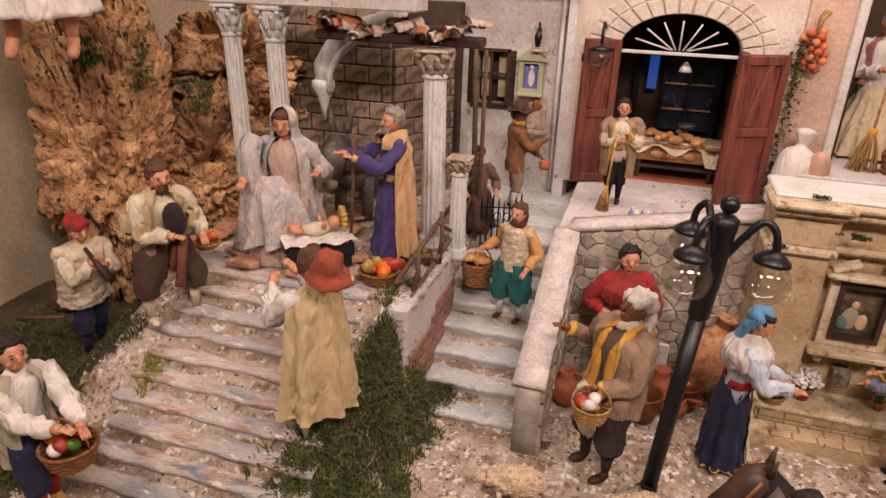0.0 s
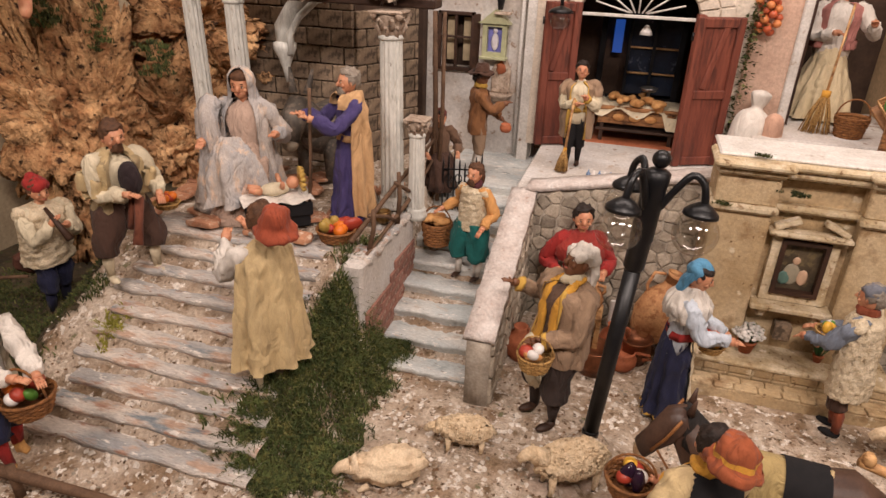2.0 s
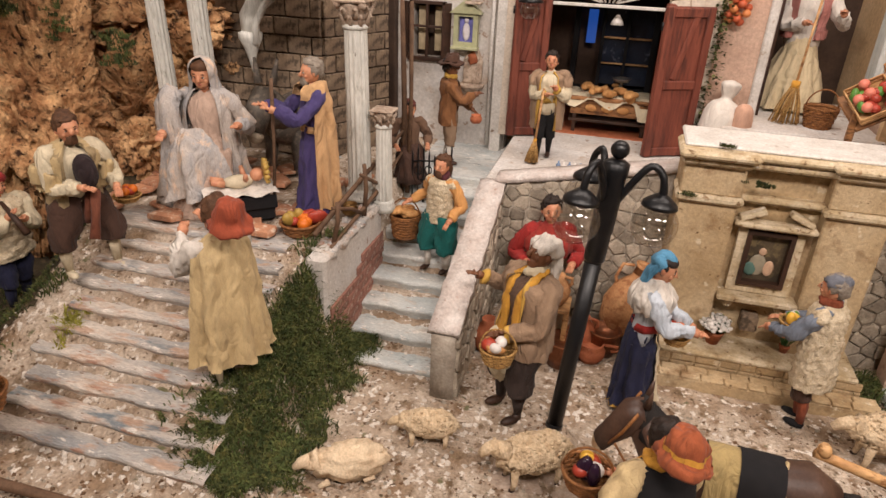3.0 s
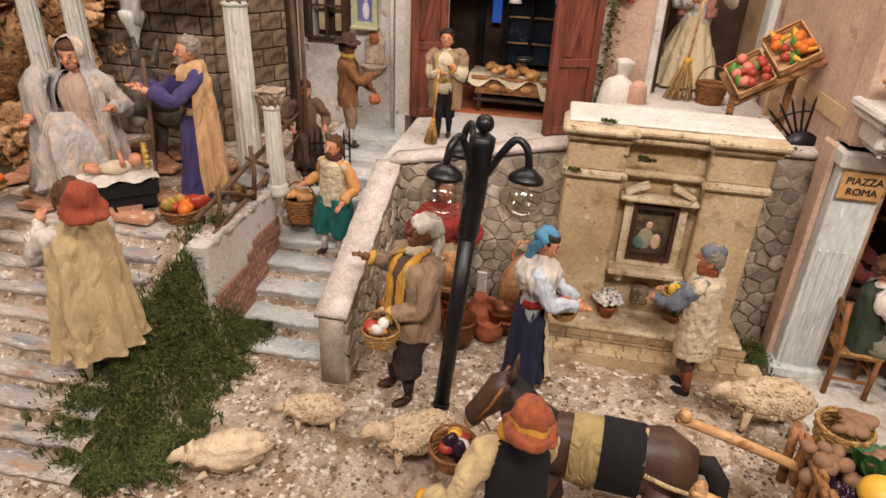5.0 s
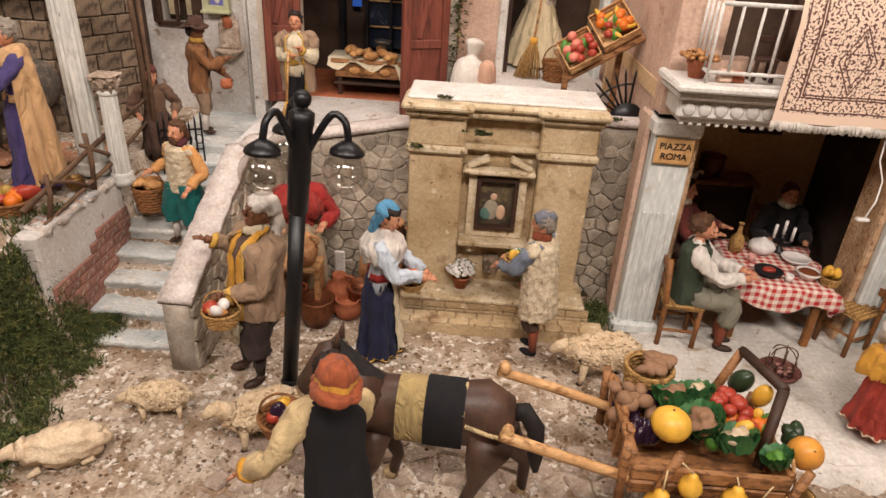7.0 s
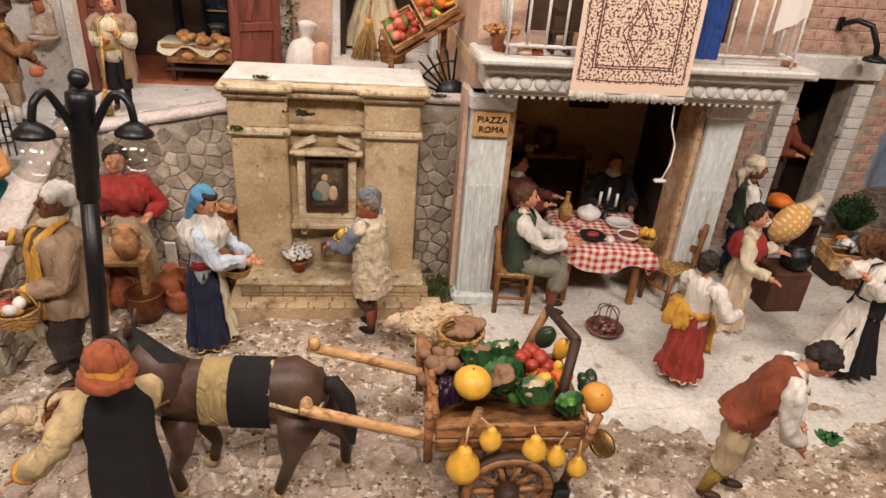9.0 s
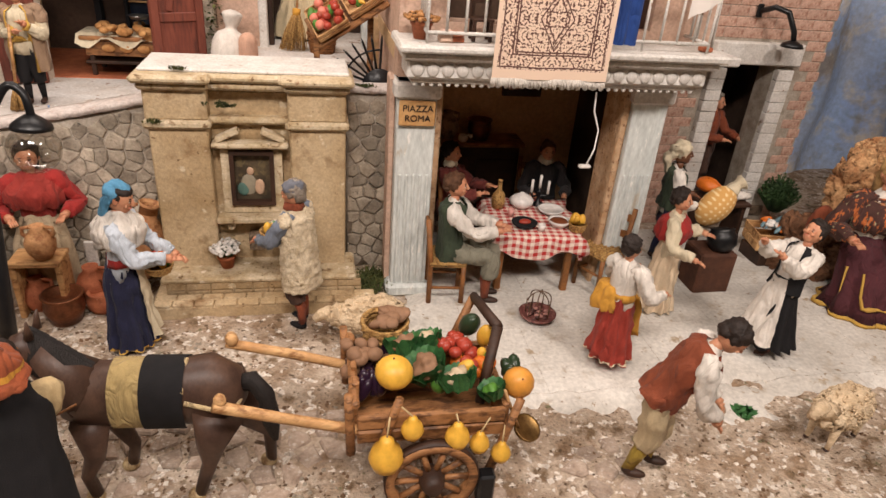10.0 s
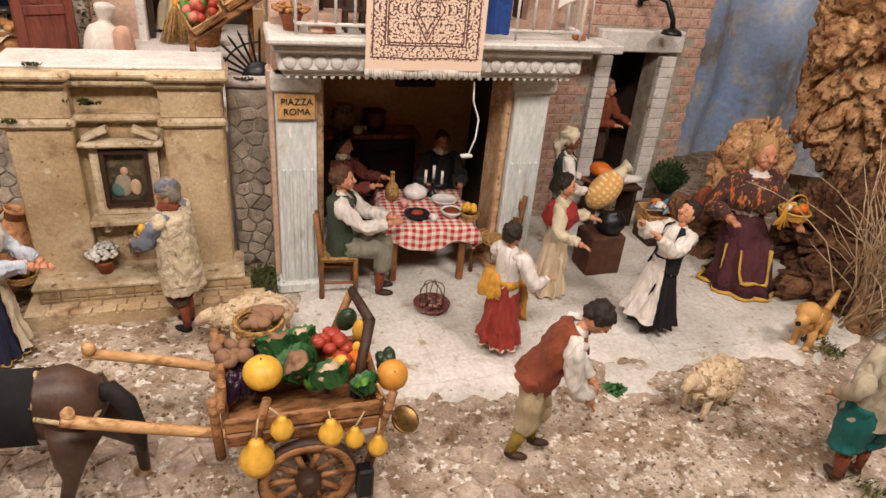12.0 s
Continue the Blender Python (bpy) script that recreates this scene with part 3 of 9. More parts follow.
brick_rows(ruin2, 0.0, 0.2, 0.0, 0.41, 0.062, 0.041, DARKSTONE, Matrix.Identity(4), depth=0.007, gap=0.003, seed=3, name="stone_block")
# Wall at the back of the stable, shade put into its colour.
slab("stable_back_wall", (-0.60, 1.66, 0.45), (0.26, 0.03, 0.5), SHADEFILL, "plaster back wall of the stable in painted shade", "wall")


# ---- crags of cork bark ----
def crag(name, label, c, r, seed, amp=0.35, freq=9.0, bands=0.0, seg=140, rows=120, mat=CORK):
    sh, rings, c = Shape(), [], Vector(c)
    for i in range(rows + 1):
        ph = math.pi * (0.03 + 0.94 * i / rows)
        ring = []
        for j in range(seg):
            a = 2 * math.pi * j / seg
            d = Vector((math.sin(ph) * math.cos(a), math.sin(ph) * math.sin(a), -math.cos(ph)))
            p = Vector((d.x * r[0], d.y * r[1], d.z * r[2]))
            q = p * freq + Vector((seed * 7.7, 0, 0))
            warp = Vector((noise.noise(q * 1.3), noise.noise(q * 1.3 + Vector((9, 0, 0))), noise.noise(q * 1.3 + Vector((0, 9, 0)))))
            k = 1.1 * noise.noise(q * 0.45 + warp * 0.5) + 0.5 * noise.noise(q * 1.1)
            for f, w, g in ((0.9, 0.75, 0.13), (2.4, 0.36, 0.16)):
                d = noise.voronoi((q + warp * 0.8) * f)[0]
                k -= w * (1 - sstep(0.0, g, d[1] - d[0]))
            k -= 1.1 * sstep(0.18, 0.42, noise.noise(q * 1.5 + Vector((3, 3, 3))))
            k += 0.13 * noise.noise(q * 4.5) + 0.06 * noise.noise(q * 11)
            if bands:
                k += bands * (abs(math.sin(p.z * 42 + 2.2 * noise.noise(q * 0.8))) ** 0.4 - 0.8)
            ring.append(c + p * (1 + amp * k))
        rings.append(ring)
    sh.rings(rings, mat)
    return thing(name, sh, label, "rock")


crag("bark_pillar", "tall pillar of brown cork bark with cracked plates", (-1.15, 1.12, 0.34), (0.115, 0.11, 0.58), 1, 0.34, 12, bands=0.55, rows=220)
crag("bark_pillar", "tall pillar of brown cork bark with cracked plates", (-1.06, 1.15, 0.36), (0.085, 0.09, 0.56), 2, 0.34, 13, bands=0.5, rows=220)
crag("bark_rock", "gnarled brown cork rock with deep hollows", (-0.98, 1.30, 0.34), (0.16, 0.13, 0.19), 3, 0.42, 9)
crag("bark_rock", "gnarled brown cork rock with deep hollows", (-0.97, 1.36, 0.56), (0.16, 0.12, 0.13), 4, 0.45, 9)
crag("bark_rock", "low brown cork rock beside the crib", (-0.90, 1.19, 0.28), (0.09, 0.07, 0.09), 5, 0.5, 12)
crag("cave_rock", "dark cork rock closing the grotto", (-0.90, 1.52, 0.45), (0.16, 0.10, 0.26), 6, 0.4, 8)
crag("bark_tree_trunk", "massive hanging cork bark trunk", (2.03, 1.15, 0.58), (0.22, 0.15, 0.38), 7, 0.22, 8, bands=0.16)
crag("bark_boulder", "brown cork boulder behind the seated vendor", (1.79, 1.20, 0.17), (0.11, 0.07, 0.17), 8, 0.25, 12)
crag("bark_boulder", "low brown cork boulder", (1.98, 1.08, 0.07), (0.17, 0.11, 0.16), 9, 0.4, 10, mat=DARKCORK)
crag("bark_boulder", "low brown cork boulder beside the produce crates", (1.69, 1.19, 0.05), (0.10, 0.08, 0.10), 10, 0.4, 12, mat=DARKCORK)
crag("bark_boulder", "low brown cork boulder beside the square", (1.85, 0.92, 0.03), (0.12, 0.10, 0.07), 12, 0.4, 12, mat=DARKCORK)


# ---- columns ----
def fluted(shape, r0, r1, z0, z1, mat, n=14):
    rings = []
    for k in range(7):
        t = k / 6
        r, z = r0 + (r1 - r0) * t, z0 + (z1 - z0) * t
        ring = []
        for j in range(n * 4):
            a = 2 * math.pi * j / (n * 4)
            ring.append((r * (1 - 0.10 * (j % 4 == 2) - 0.05 * (j % 4 in (1, 3))) * math.cos(a), r * (1 - 0.10 * (j % 4 == 2) - 0.05 * (j % 4 in (1, 3))) * math.sin(a), z))
        rings.append(ring)
    return shape.rings(rings, mat, smooth=False)


def leafy_capital(r, h, mat):
    sh = Shape()
    sh.lathe([(r * 0.95, 0), (r * 1.0, h * 0.3), (r * 1.25, h * 0.8), (r * 1.3, h * 0.86)], mat, seg=20)
    for tier, (z, rr, n) in enumerate(((0.05, 1.02, 8), (0.32, 1.12, 8))):
        for k in range(n):
            a = 2 * math.pi * (k + 0.5 * tier) / n
            d = Vector((math.cos(a), math.sin(a), 0))
            pts = [d * r * rr * 0.95 + Vector((0, 0, z * h)), d * r * rr * 1.1 + Vector((0, 0, (z + 0.25) * h)), d * r * rr * 1.42 + Vector((0, 0, (z + 0.40) * h)), d * r * rr * 1.5 + Vector((0, 0, (z + 0.30) * h))]
            sh.tube(pts, [r * 0.22, r * 0.26, r * 0.2, r * 0.08], mat, 6, 0.5, wob=0.4)
    for sx in (-1, 1):
        for sy in (-1, 1):
            sh.ball((sx * r * 1.15, sy * r * 1.15, h * 0.82), r * 0.33, mat, 8, 6, rough=0.3)
    sh.box((0, 0, h * 0.95), (r * 3.0, r * 3.0, h * 0.12), mat, bevel=0.002, jit=0.0008)
    return sh


def column(label, x, y, z, r, h, cap_h, lean=0.0, taper=0.9, cap_mat=None):
    col = thing("column", None, label, "column", m=pose(x, y, z, 0, lean, 0), group="columns of the ruined stable")
    part("shaft", fluted(Shape(), r, r * taper, 0.02, h - cap_h, COLUMN), col)
    part("base", Shape().lathe([(r * 1.35, 0), (r * 1.35, 0.010), (r * 1.15, 0.014), (r * 1.25, 0.019), (r * 1.02, 0.024)], COLUMN, seg=24), col)
    part("neck_ring", Shape().lathe([(r * taper * 1.0, 0), (r * taper * 1.15, 0.003), (r * taper * 1.15, 0.007), (r * taper, 0.010)], COLUMN, c=(0, 0, h - cap_h - 0.004), seg=24), col)
    part("capital", leafy_capital(r * taper, cap_h, cap_mat or COLUMN), col, "carved leafy capital", m=pose(0, 0, h - cap_h))
    return col


CAPSTONE = surface("weathered_capital", (196, 178, 160), (150, 128, 110), 60, (110, 100, 90), 0.8, 0.6, 250, spots=0.55)
column("tall pale fluted column with leafy capital", -0.838, 1.22, 0.22, 0.0205, 0.475, 0.06, -1.0)
column("tall pale fluted column with leafy capital", -0.737, 1.22, 0.22, 0.0215, 0.475, 0.066, -1.0)
column("tall pale fluted column with weathered capital", -0.388, 1.20, 0.24, 0.0245, 0.395, 0.05, -0.5, cap_mat=CAPSTONE)
column("short pale broken column with carved capital", -0.335, 1.20, 0.22, 0.0175, 0.215, 0.035, 0, cap_mat=CAPSTONE)
slab("architrave", (-0.72, 1.23, 0.712), (0.58, 0.07, 0.03), PLASTER, "pale stone beam resting on the columns", "beam")
slab("stable_lintel", (-0.48, 1.24, 0.647), (0.34, 0.05, 0.018), DARKWOOD, "dark wooden beam of the stable roof", "beam")
roof = thing("stable_roof", None, "broken terracotta tile roof edge of the stable", "roof")
rnd = random.Random(9)
for i in range(30):
    x = -0.64 + i * 0.0108
    sh = Shape().lathe([(0.013, -0.03), (0.015, 0.03)], CAPSTONE if i % 5 else TERRA, seg=9, a0=0, a1=180, caps=False)
    sh.lathe([(0.010, -0.03), (0.012, 0.03)], CAPSTONE, seg=9, a0=0, a1=180, caps=False)
    part("roof_tile", sh, roof, "", pose(x, 1.22 + rnd.uniform(-0.02, 0.04), 0.658 + 0.012 * math.sin(i * 0.5) + rnd.uniform(-0.003, 0.006), 90 + rnd.uniform(-25, 15), rnd.uniform(-15, 15), rnd.uniform(-40, 40)))

# broken arch with a pointed bracket
arch = thing("broken_arch", None, "broken carved stone arch with pointed bracket", "arch")
pts = [Vector((-0.697 + 0.004, 1.33, 0.53)), Vector((-0.692, 1.33, 0.57)), Vector((-0.668, 1.33, 0.61)), Vector((-0.625, 1.33, 0.645)), Vector((-0.575, 1.33, 0.66)), Vector((-0.53, 1.33, 0.672)), Vector((-0.51, 1.33, 0.70))]
part("arch_rib", Shape().tube(pts, [0.021, 0.021, 0.021, 0.022, 0.024, 0.026, 0.02], COLUMN, 12, 0.8, wob=0.25), arch)
part("inner_rib", Shape().tube([p + Vector((0.018, -0.012, -0.014)) for p in pts[:5]], 0.008, COLUMN, 8, wob=0.3), arch)
part("bracket", Shape().lathe([(0.002, -0.075), (0.008, -0.045), (0.016, -0.02), (0.026, 0.0), (0.026, 0.012), (0.018, 0.016)], COLUMN, c=(-0.695, 1.33, 0.525), seg=10), arch)


# ---- white house with window, shrine and wall fountain ----
def wall_with_hole(sh, x0, x1, z0, z1, hx0, hx1, hz0, hz1, y, t, mat):
    for a, b, c, d in ((x0, hx0, z0, z1), (hx1, x1, z0, z1), (hx0, hx1, z0, hz0), (hx0, hx1, hz1, z1)):
        if b - a > 1e-4 and d - c > 1e-4:
            sh.box(((a + b) / 2, y + t / 2, (c + d) / 2), (b - a, t, d - c), mat)
    return sh


house = thing("white_house", None, "whitewashed plaster house with worn patches", "house")
part("wall", wall_with_hole(Shape(), -0.62, -0.175, 0.2, 0.80, -0.437, -0.355, 0.45, 0.588, 1.69, 0.05, PLASTER), house)
# The brown sheet behind the frame is painted shade of the room.
win = part("window", Shape().box((-0.396, 1.735, 0.519), (0.08, 0.006, 0.136), SHADEFILL), house, "open dark wooden window with pale curtains")
for a, b, c, d in ((-0.440, 0.519, 0.008, 0.146), (-0.352, 0.519, 0.008, 0.146), (-0.396, 0.588, 0.096, 0.008), (-0.396, 0.449, 0.104, 0.010), (-0.396, 0.519, 0.006, 0.135), (-0.396, 0.53, 0.08, 0.005)):
    part("window_frame", Shape().box((a, 1.685, b), (c, 0.014, d), DARKWOOD, bevel=0.001), win)
for k in (-0.418, -0.374):
    part("curtain", Shape().box((k + 0.004, 1.712, 0.522), (0.026, 0.004, 0.11), paint("curtain", 190, 172, 140), bevel=0.001), win)
for sx, ang in ((-0.444, -35), (-0.348, 40)):
    part("shutter", Shape().box(((0.02 if sx < -0.4 else 0.012) * (-1 if sx < -0.4 else 1), 0, 0), (0.03, 0.006, 0.14), DARKWOOD, bevel=0.001), win, "dark wooden shutter", m=pose(sx, 1.682, 0.519, 0, 0, ang))
part("cornerstone", Shape().box((-0.195, 1.672, 0.47), (0.032, 0.04, 0.52), WHITE, bevel=0.004, jit=0.002), house)
part("cornice", Shape().box((-0.40, 1.665, 0.745), (0.45, 0.06, 0.016), WHITE, bevel=0.003), house)
part("downpipe", Shape().tube([(-0.218, 1.672, 0.24), (-0.222, 1.672, 0.5), (-0.222, 1.672, 0.74)], 0.005, WHITE, 8), house)
# shrine
shrine = thing("wall_shrine", None, "small green-framed wall shrine with pointed roof", "shrine")
SAGE = paint("sage", 176, 176, 140)
part("frame", wall_with_hole(Shape(), -0.322, -0.26, 0.488, 0.572, -0.31, -0.272, 0.500, 0.562, 1.668, 0.02, SAGE), shrine)
part("roof", Shape().prism([(-0.332, 0.570), (-0.25, 0.570), (-0.291, 0.604)], 0.03, SAGE, m=Matrix.Translation((0, 1.69, 0))), shrine)
part("sill", Shape().box((-0.291, 1.670, 0.486), (0.07, 0.03, 0.006), SAGE, bevel=0.001), shrine)
ic = Shape().box((-0.291, 1.684, 0.531), (0.04, 0.004, 0.064), paint("shrine_blue", 120, 120, 190))
ic.ball((-0.291, 1.679, 0.525), (0.010, 0.003, 0.022), paint("shrine_white", 220, 214, 220), 10, 6)
ic.ball((-0.291, 1.679, 0.552), (0.006, 0.003, 0.007), paint("shrine_white", 220, 214, 220), 8, 6)
part("icon", ic, shrine, "bright blue and white painted picture")
wf = thing("wall_fountain", None, "small carved wall fountain with rounded basin", "fountain")
part("back_panel", Shape().prism([(-0.295, 0.395), (-0.245, 0.395), (-0.245, 0.455), (-0.257, 0.482), (-0.270, 0.492), (-0.283, 0.482), (-0.295, 0.455)], 0.012, CAPSTONE, inset=0.1, m=Matrix.Translation((0, 1.69, 0))), wf)
part("mask", Shape().ball((-0.270, 1.676, 0.462), (0.013, 0.008, 0.016), TERRA, 10, 8, rough=0.5, freq=120), wf)
part("basin", Shape().lathe([(0.006, -0.022), (0.02, -0.012), (0.034, 0.0), (0.036, 0.006), (0.028, 0.004)], CAPSTONE, c=(-0.270, 1.672, 0.392), seg=18), wf)
lan = thing("wall_lantern", Shape().tube([(-0.277, 1.685, 0.64), (-0.277, 1.66, 0.66), (-0.277, 1.655, 0.64)], 0.003, IRON, 6).lathe([(0.004, 0.02), (0.010, 0.005), (0.006, -0.02)], IRON, c=(-0.277, 1.655, 0.625), seg=10).box((-0.27, 1.66, 0.597), (0.04, 0.03, 0.006), CAPSTONE, bevel=0.001), "small black iron lantern above the shrine", "lantern")

# ---- house with the arched doorway ----
arched = thing("arched_house", None, "cream plaster house with a wide arched doorway", "house")
AX, AR, AZ = 0.052, 0.136, 0.612


def arch_wall(x0, x1, z0, z1, mat, y, t):
    """A wall with a flat-arched opening."""
    sh, pts, n = Shape(), [], 18
    sh.weld = True
    rise = 0.085
    for k in range(n + 1):
        a = math.pi * (1 - k / n)
        pts.append((AX + AR * math.cos(a), AZ + rise * math.sin(a)))
    for k in range(n):
        (ax, az), (bx, bz) = pts[k], pts[k + 1]
        sh.add([(ax, y, az), (bx, y, bz), (bx, y, z1), (ax, y, z1), (ax, y + t, az), (bx, y + t, bz), (bx, y + t, z1), (ax, y + t, z1)], [(0, 1, 2, 3), (7, 6, 5, 4), (0, 4, 5, 1), (3, 2, 6, 7)], mat, False)
    for a, b in ((x0, AX - AR), (AX + AR, x1)):
        sh.box(((a + b) / 2, y + t / 2, (z0 + z1) / 2), (b - a, t, z1 - z0), mat)
    return sh


CREAM = surface("cream_plaster", (214, 202, 186), (198, 182, 164), 14, (180, 156, 134), 0.85, 0.35, 160, spots=0.62)
part("wall", arch_wall(-0.185, 0.30, 0.28, 0.86, CREAM, 1.65, 0.05), arched)
for k in range(15):
    a0, a1 = math.pi * (1 - k / 15) - 0.012, math.pi * (1 - (k + 1) / 15) + 0.012
    q = [(AX + rx * math.cos(a), AZ + rz * math.sin(a)) for a, rx, rz in ((a0, AR, 0.085), (a1, AR, 0.085), (a1, AR + 0.042, 0.122), (a0, AR + 0.042, 0.122))]
    part("arch_stone", Shape().prism(q, 0.010, CREAM, inset=0.12, m=Matrix.Translation((0, 1.652, 0))), arched)
    q = [(AX + rx * math.cos(a), AZ + rz * math.sin(a)) for a, rx, rz in ((a0, AR + 0.044, 0.124), (a1, AR + 0.044, 0.124), (a1, AR + 0.075, 0.150), (a0, AR + 0.075, 0.150))]
    part("arch_stone", Shape().prism(q, 0.006, CREAM, inset=0.12, m=Matrix.Translation((0, 1.652, 0))), arched)
fan = part("fanlight", Shape().box((AX, 1.645, AZ - 0.002), (2 * AR, 0.008, 0.007), WHITE, bevel=0.001), arched, "white iron fanlight grille")
for k in range(1, 8):
    a = math.pi * k / 8
    part("fanlight_bar", Shape().tube([(AX + 0.02 * math.cos(a), 1.647, AZ + 0.005), (AX + 0.8 * AR * math.cos(a), 1.647, AZ + 0.07 * math.sin(a))], 0.002, WHITE, 6), fan)


def shutter_leaf(sh_w, h, parent, m):
    leaf = part("shutter", Shape().box((sh_w / 2, 0, h / 2), (sh_w, 0.010, h), SHUTTER, bevel=0.0015), parent, "red-brown wooden shutter with plank panels", m)
    for x in (0.010, sh_w - 0.010):
        part("stile", Shape().box((x, -0.008, h / 2), (0.018, 0.008, h), SHUTTER, bevel=0.002), leaf)
    for z in (0.012, h * 0.5, h - 0.012):
        part("rail", Shape().box((sh_w / 2, -0.0075, z), (sh_w - 0.036, 0.007, 0.02), SHUTTER, bevel=0.002), leaf)
    part("brace", Shape().box((0, 0, 0), (0.014, 0.006, h * 0.44), SHUTTER, bevel=0.002, m=pose(sh_w / 2, -0.007, h * 0.75, 0, 14, 0)), leaf)
    part("hinge", Shape().tube([(0, 0.002, h * 0.85), (0, 0.002, h * 0.9)], 0.004, IRON, 6), leaf)


shutter_leaf(0.088, 0.345, arched, pose(-0.160, 1.615, 0.29, 0, 0, 22))
shutter_leaf(0.115, 0.335, arched, pose(0.176, 1.565, 0.29, 0, 0, 26))
shutter_leaf(0.030, 0.335, arched, pose(0.190, 1.640, 0.29, 0, 0, -80))
dl = thing("bracket_lamp", None, "black bracket lamp with clear glass globe", "lamp")
part("bracket", Shape().tube([(-0.118, 1.645, 0.66), (-0.118, 1.60, 0.672), (-0.118, 1.575, 0.655), (-0.118, 1.57, 0.63)], 0.004, IRON, 8), dl)
part("shade", Shape().lathe([(0.030, 0), (0.022, 0.008), (0.006, 0.014)], IRON, c=(-0.118, 1.57, 0.615), seg=18), dl)
part("globe", Shape().ball((-0.118, 1.57, 0.598), 0.023, GLASS, 20, 14), dl)
# shop inside
shop = thing("shop_room", None, "shop interior with painted shade behind the arched doorway", "room", kind="structure")
# Back, east wall and ceiling carry shade in their colour; west wall is beige.
part("back_wall", Shape().box((0.05, 2.02, 0.52), (0.5, 0.02, 0.5), SHADEFILL), shop)
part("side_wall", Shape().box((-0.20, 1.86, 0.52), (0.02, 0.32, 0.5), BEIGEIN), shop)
part("side_wall", Shape().box((0.30, 1.86, 0.52), (0.02, 0.32, 0.5), SHADEFILL), shop)
part("shop_ceiling", Shape().box((0.05, 1.86, 0.78), (0.5, 0.34, 0.02), SHADEFILL), shop)
slab("shop_floor", (0.05, 1.86, 0.28), (0.5, 0.33, 0.02), TERRA, "terracotta tiled shop floor", "floor")

# ---- woman's doorway house ----
door_house = thing("pink_house", None, "pinkish plaster house with an open doorway", "house")
part("wall", Shape().box((0.352, 1.69, 0.55), (0.10, 0.05, 0.56), PINKWALL, bevel=0.004), door_house)
part("wall", Shape().box((0.74, 1.72, 0.55), (0.16, 0.05, 0.56), PINKWALL, bevel=0.004), door_house)
part("door_jamb", Shape().box((0.408, 1.685, 0.55), (0.02, 0.06, 0.56), WHITE, bevel=0.003), door_house, "pale blue-white door jamb")
part("door_jamb", Shape().box((0.652, 1.705, 0.55), (0.018, 0.06, 0.56), GREYBLUE, bevel=0.003), door_house)
part("door_frame", Shape().box((0.424, 1.70, 0.55), (0.012, 0.03, 0.56), DARKWOOD, bevel=0.002), door_house)
# Back and west walls are painted as dark as their shade, the east beige.
part("back_wall", Shape().box((0.54, 1.98, 0.55), (0.30, 0.02, 0.6), SHADEFILL), door_house)
part("side_wall", Shape().box((0.41, 1.86, 0.55), (0.02, 0.24, 0.6), SHADEFILL), door_house)
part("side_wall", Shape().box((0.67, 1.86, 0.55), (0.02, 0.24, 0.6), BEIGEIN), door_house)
slab("upper_step", (0.50, 1.72, 0.335), (0.33, 0.36, 0.10), PLASTER, "pale tiled step before the doorway", "step")
slab("east_house_wall", (0.700, 1.47, 0.60), (0.055, 0.54, 0.50), PINKWALL, "pinkish plaster side wall of the tavern", "wall")


# ---- wall shrine monument (ochre fountain) ----
mon = thing("shrine_monument", None, "ochre stone monument with a framed niche painting", "monument")
part("body", Shape().box((0.408, 1.235, 0.20), (0.345, 0.075, 0.40), OCHRE, bevel=0.003), mon)
for x in (0.287, 0.528):
    part("pilaster", Shape().box((x, 1.205, 0.195), (0.100, 0.075, 0.31), OCHRE, bevel=0.003), mon)
    part("pilaster_neck", Shape().box((x, 1.200, 0.347), (0.114, 0.088, 0.016), OCHRE_EDGE, bevel=0.005), mon)
    part("pilaster_cap", Shape().box((x, 1.203, 0.382), (0.104, 0.078, 0.056), OCHRE, bevel=0.003), mon)
    part("crown_moulding", Shape().box((x, 1.197, 0.416), (0.116, 0.094, 0.014), OCHRE_EDGE, bevel=0.005), mon)
    part("crown_moulding", Shape().box((x, 1.190, 0.430), (0.130, 0.108, 0.014), OCHRE_EDGE, bevel=0.005), mon)
part("frieze_moulding", Shape().box((0.408, 1.192, 0.350), (0.150, 0.030, 0.014), OCHRE_EDGE, bevel=0.005), mon)
part("crown_moulding", Shape().box((0.408, 1.205, 0.414), (0.20, 0.08, 0.014), OCHRE_EDGE, bevel=0.005), mon)
part("crown_moulding", Shape().box((0.408, 1.205, 0.429), (0.20, 0.095, 0.014), OCHRE_EDGE, bevel=0.005), mon)
part("top_slab", Shape().box((0.408, 1.230, 0.439), (0.355, 0.12, 0.008), WHITE, bevel=0.003), mon)
niche = part("niche_frame", wall_with_hole(Shape(), 0.352, 0.462, 0.170, 0.302, 0.368, 0.446, 0.186, 0.294, 1.180, 0.018, OCHRE_EDGE), mon)
part("inner_frame", wall_with_hole(Shape(), 0.367, 0.447, 0.186, 0.295, 0.375, 0.439, 0.194, 0.287, 1.174, 0.014, DARKWOOD), niche, "dark wooden picture frame")
pic = Shape().box((0.407, 1.194, 0.240), (0.068, 0.004, 0.096), surface("dark_painting", (86, 74, 58), (60, 52, 42), 30, (110, 96, 70), 0.4, 0.1, 200))
pic.ball((0.398, 1.191, 0.222), (0.016, 0.002, 0.022), paint("picture_robe", 150, 140, 120), 10, 6)
pic.ball((0.388, 1.1905, 0.214), (0.012, 0.002, 0.014), paint("picture_teal", 90, 120, 110), 10, 6)
pic.ball((0.418, 1.1905, 0.218), (0.010, 0.002, 0.016), paint("picture_pale", 206, 170, 140), 10, 6)
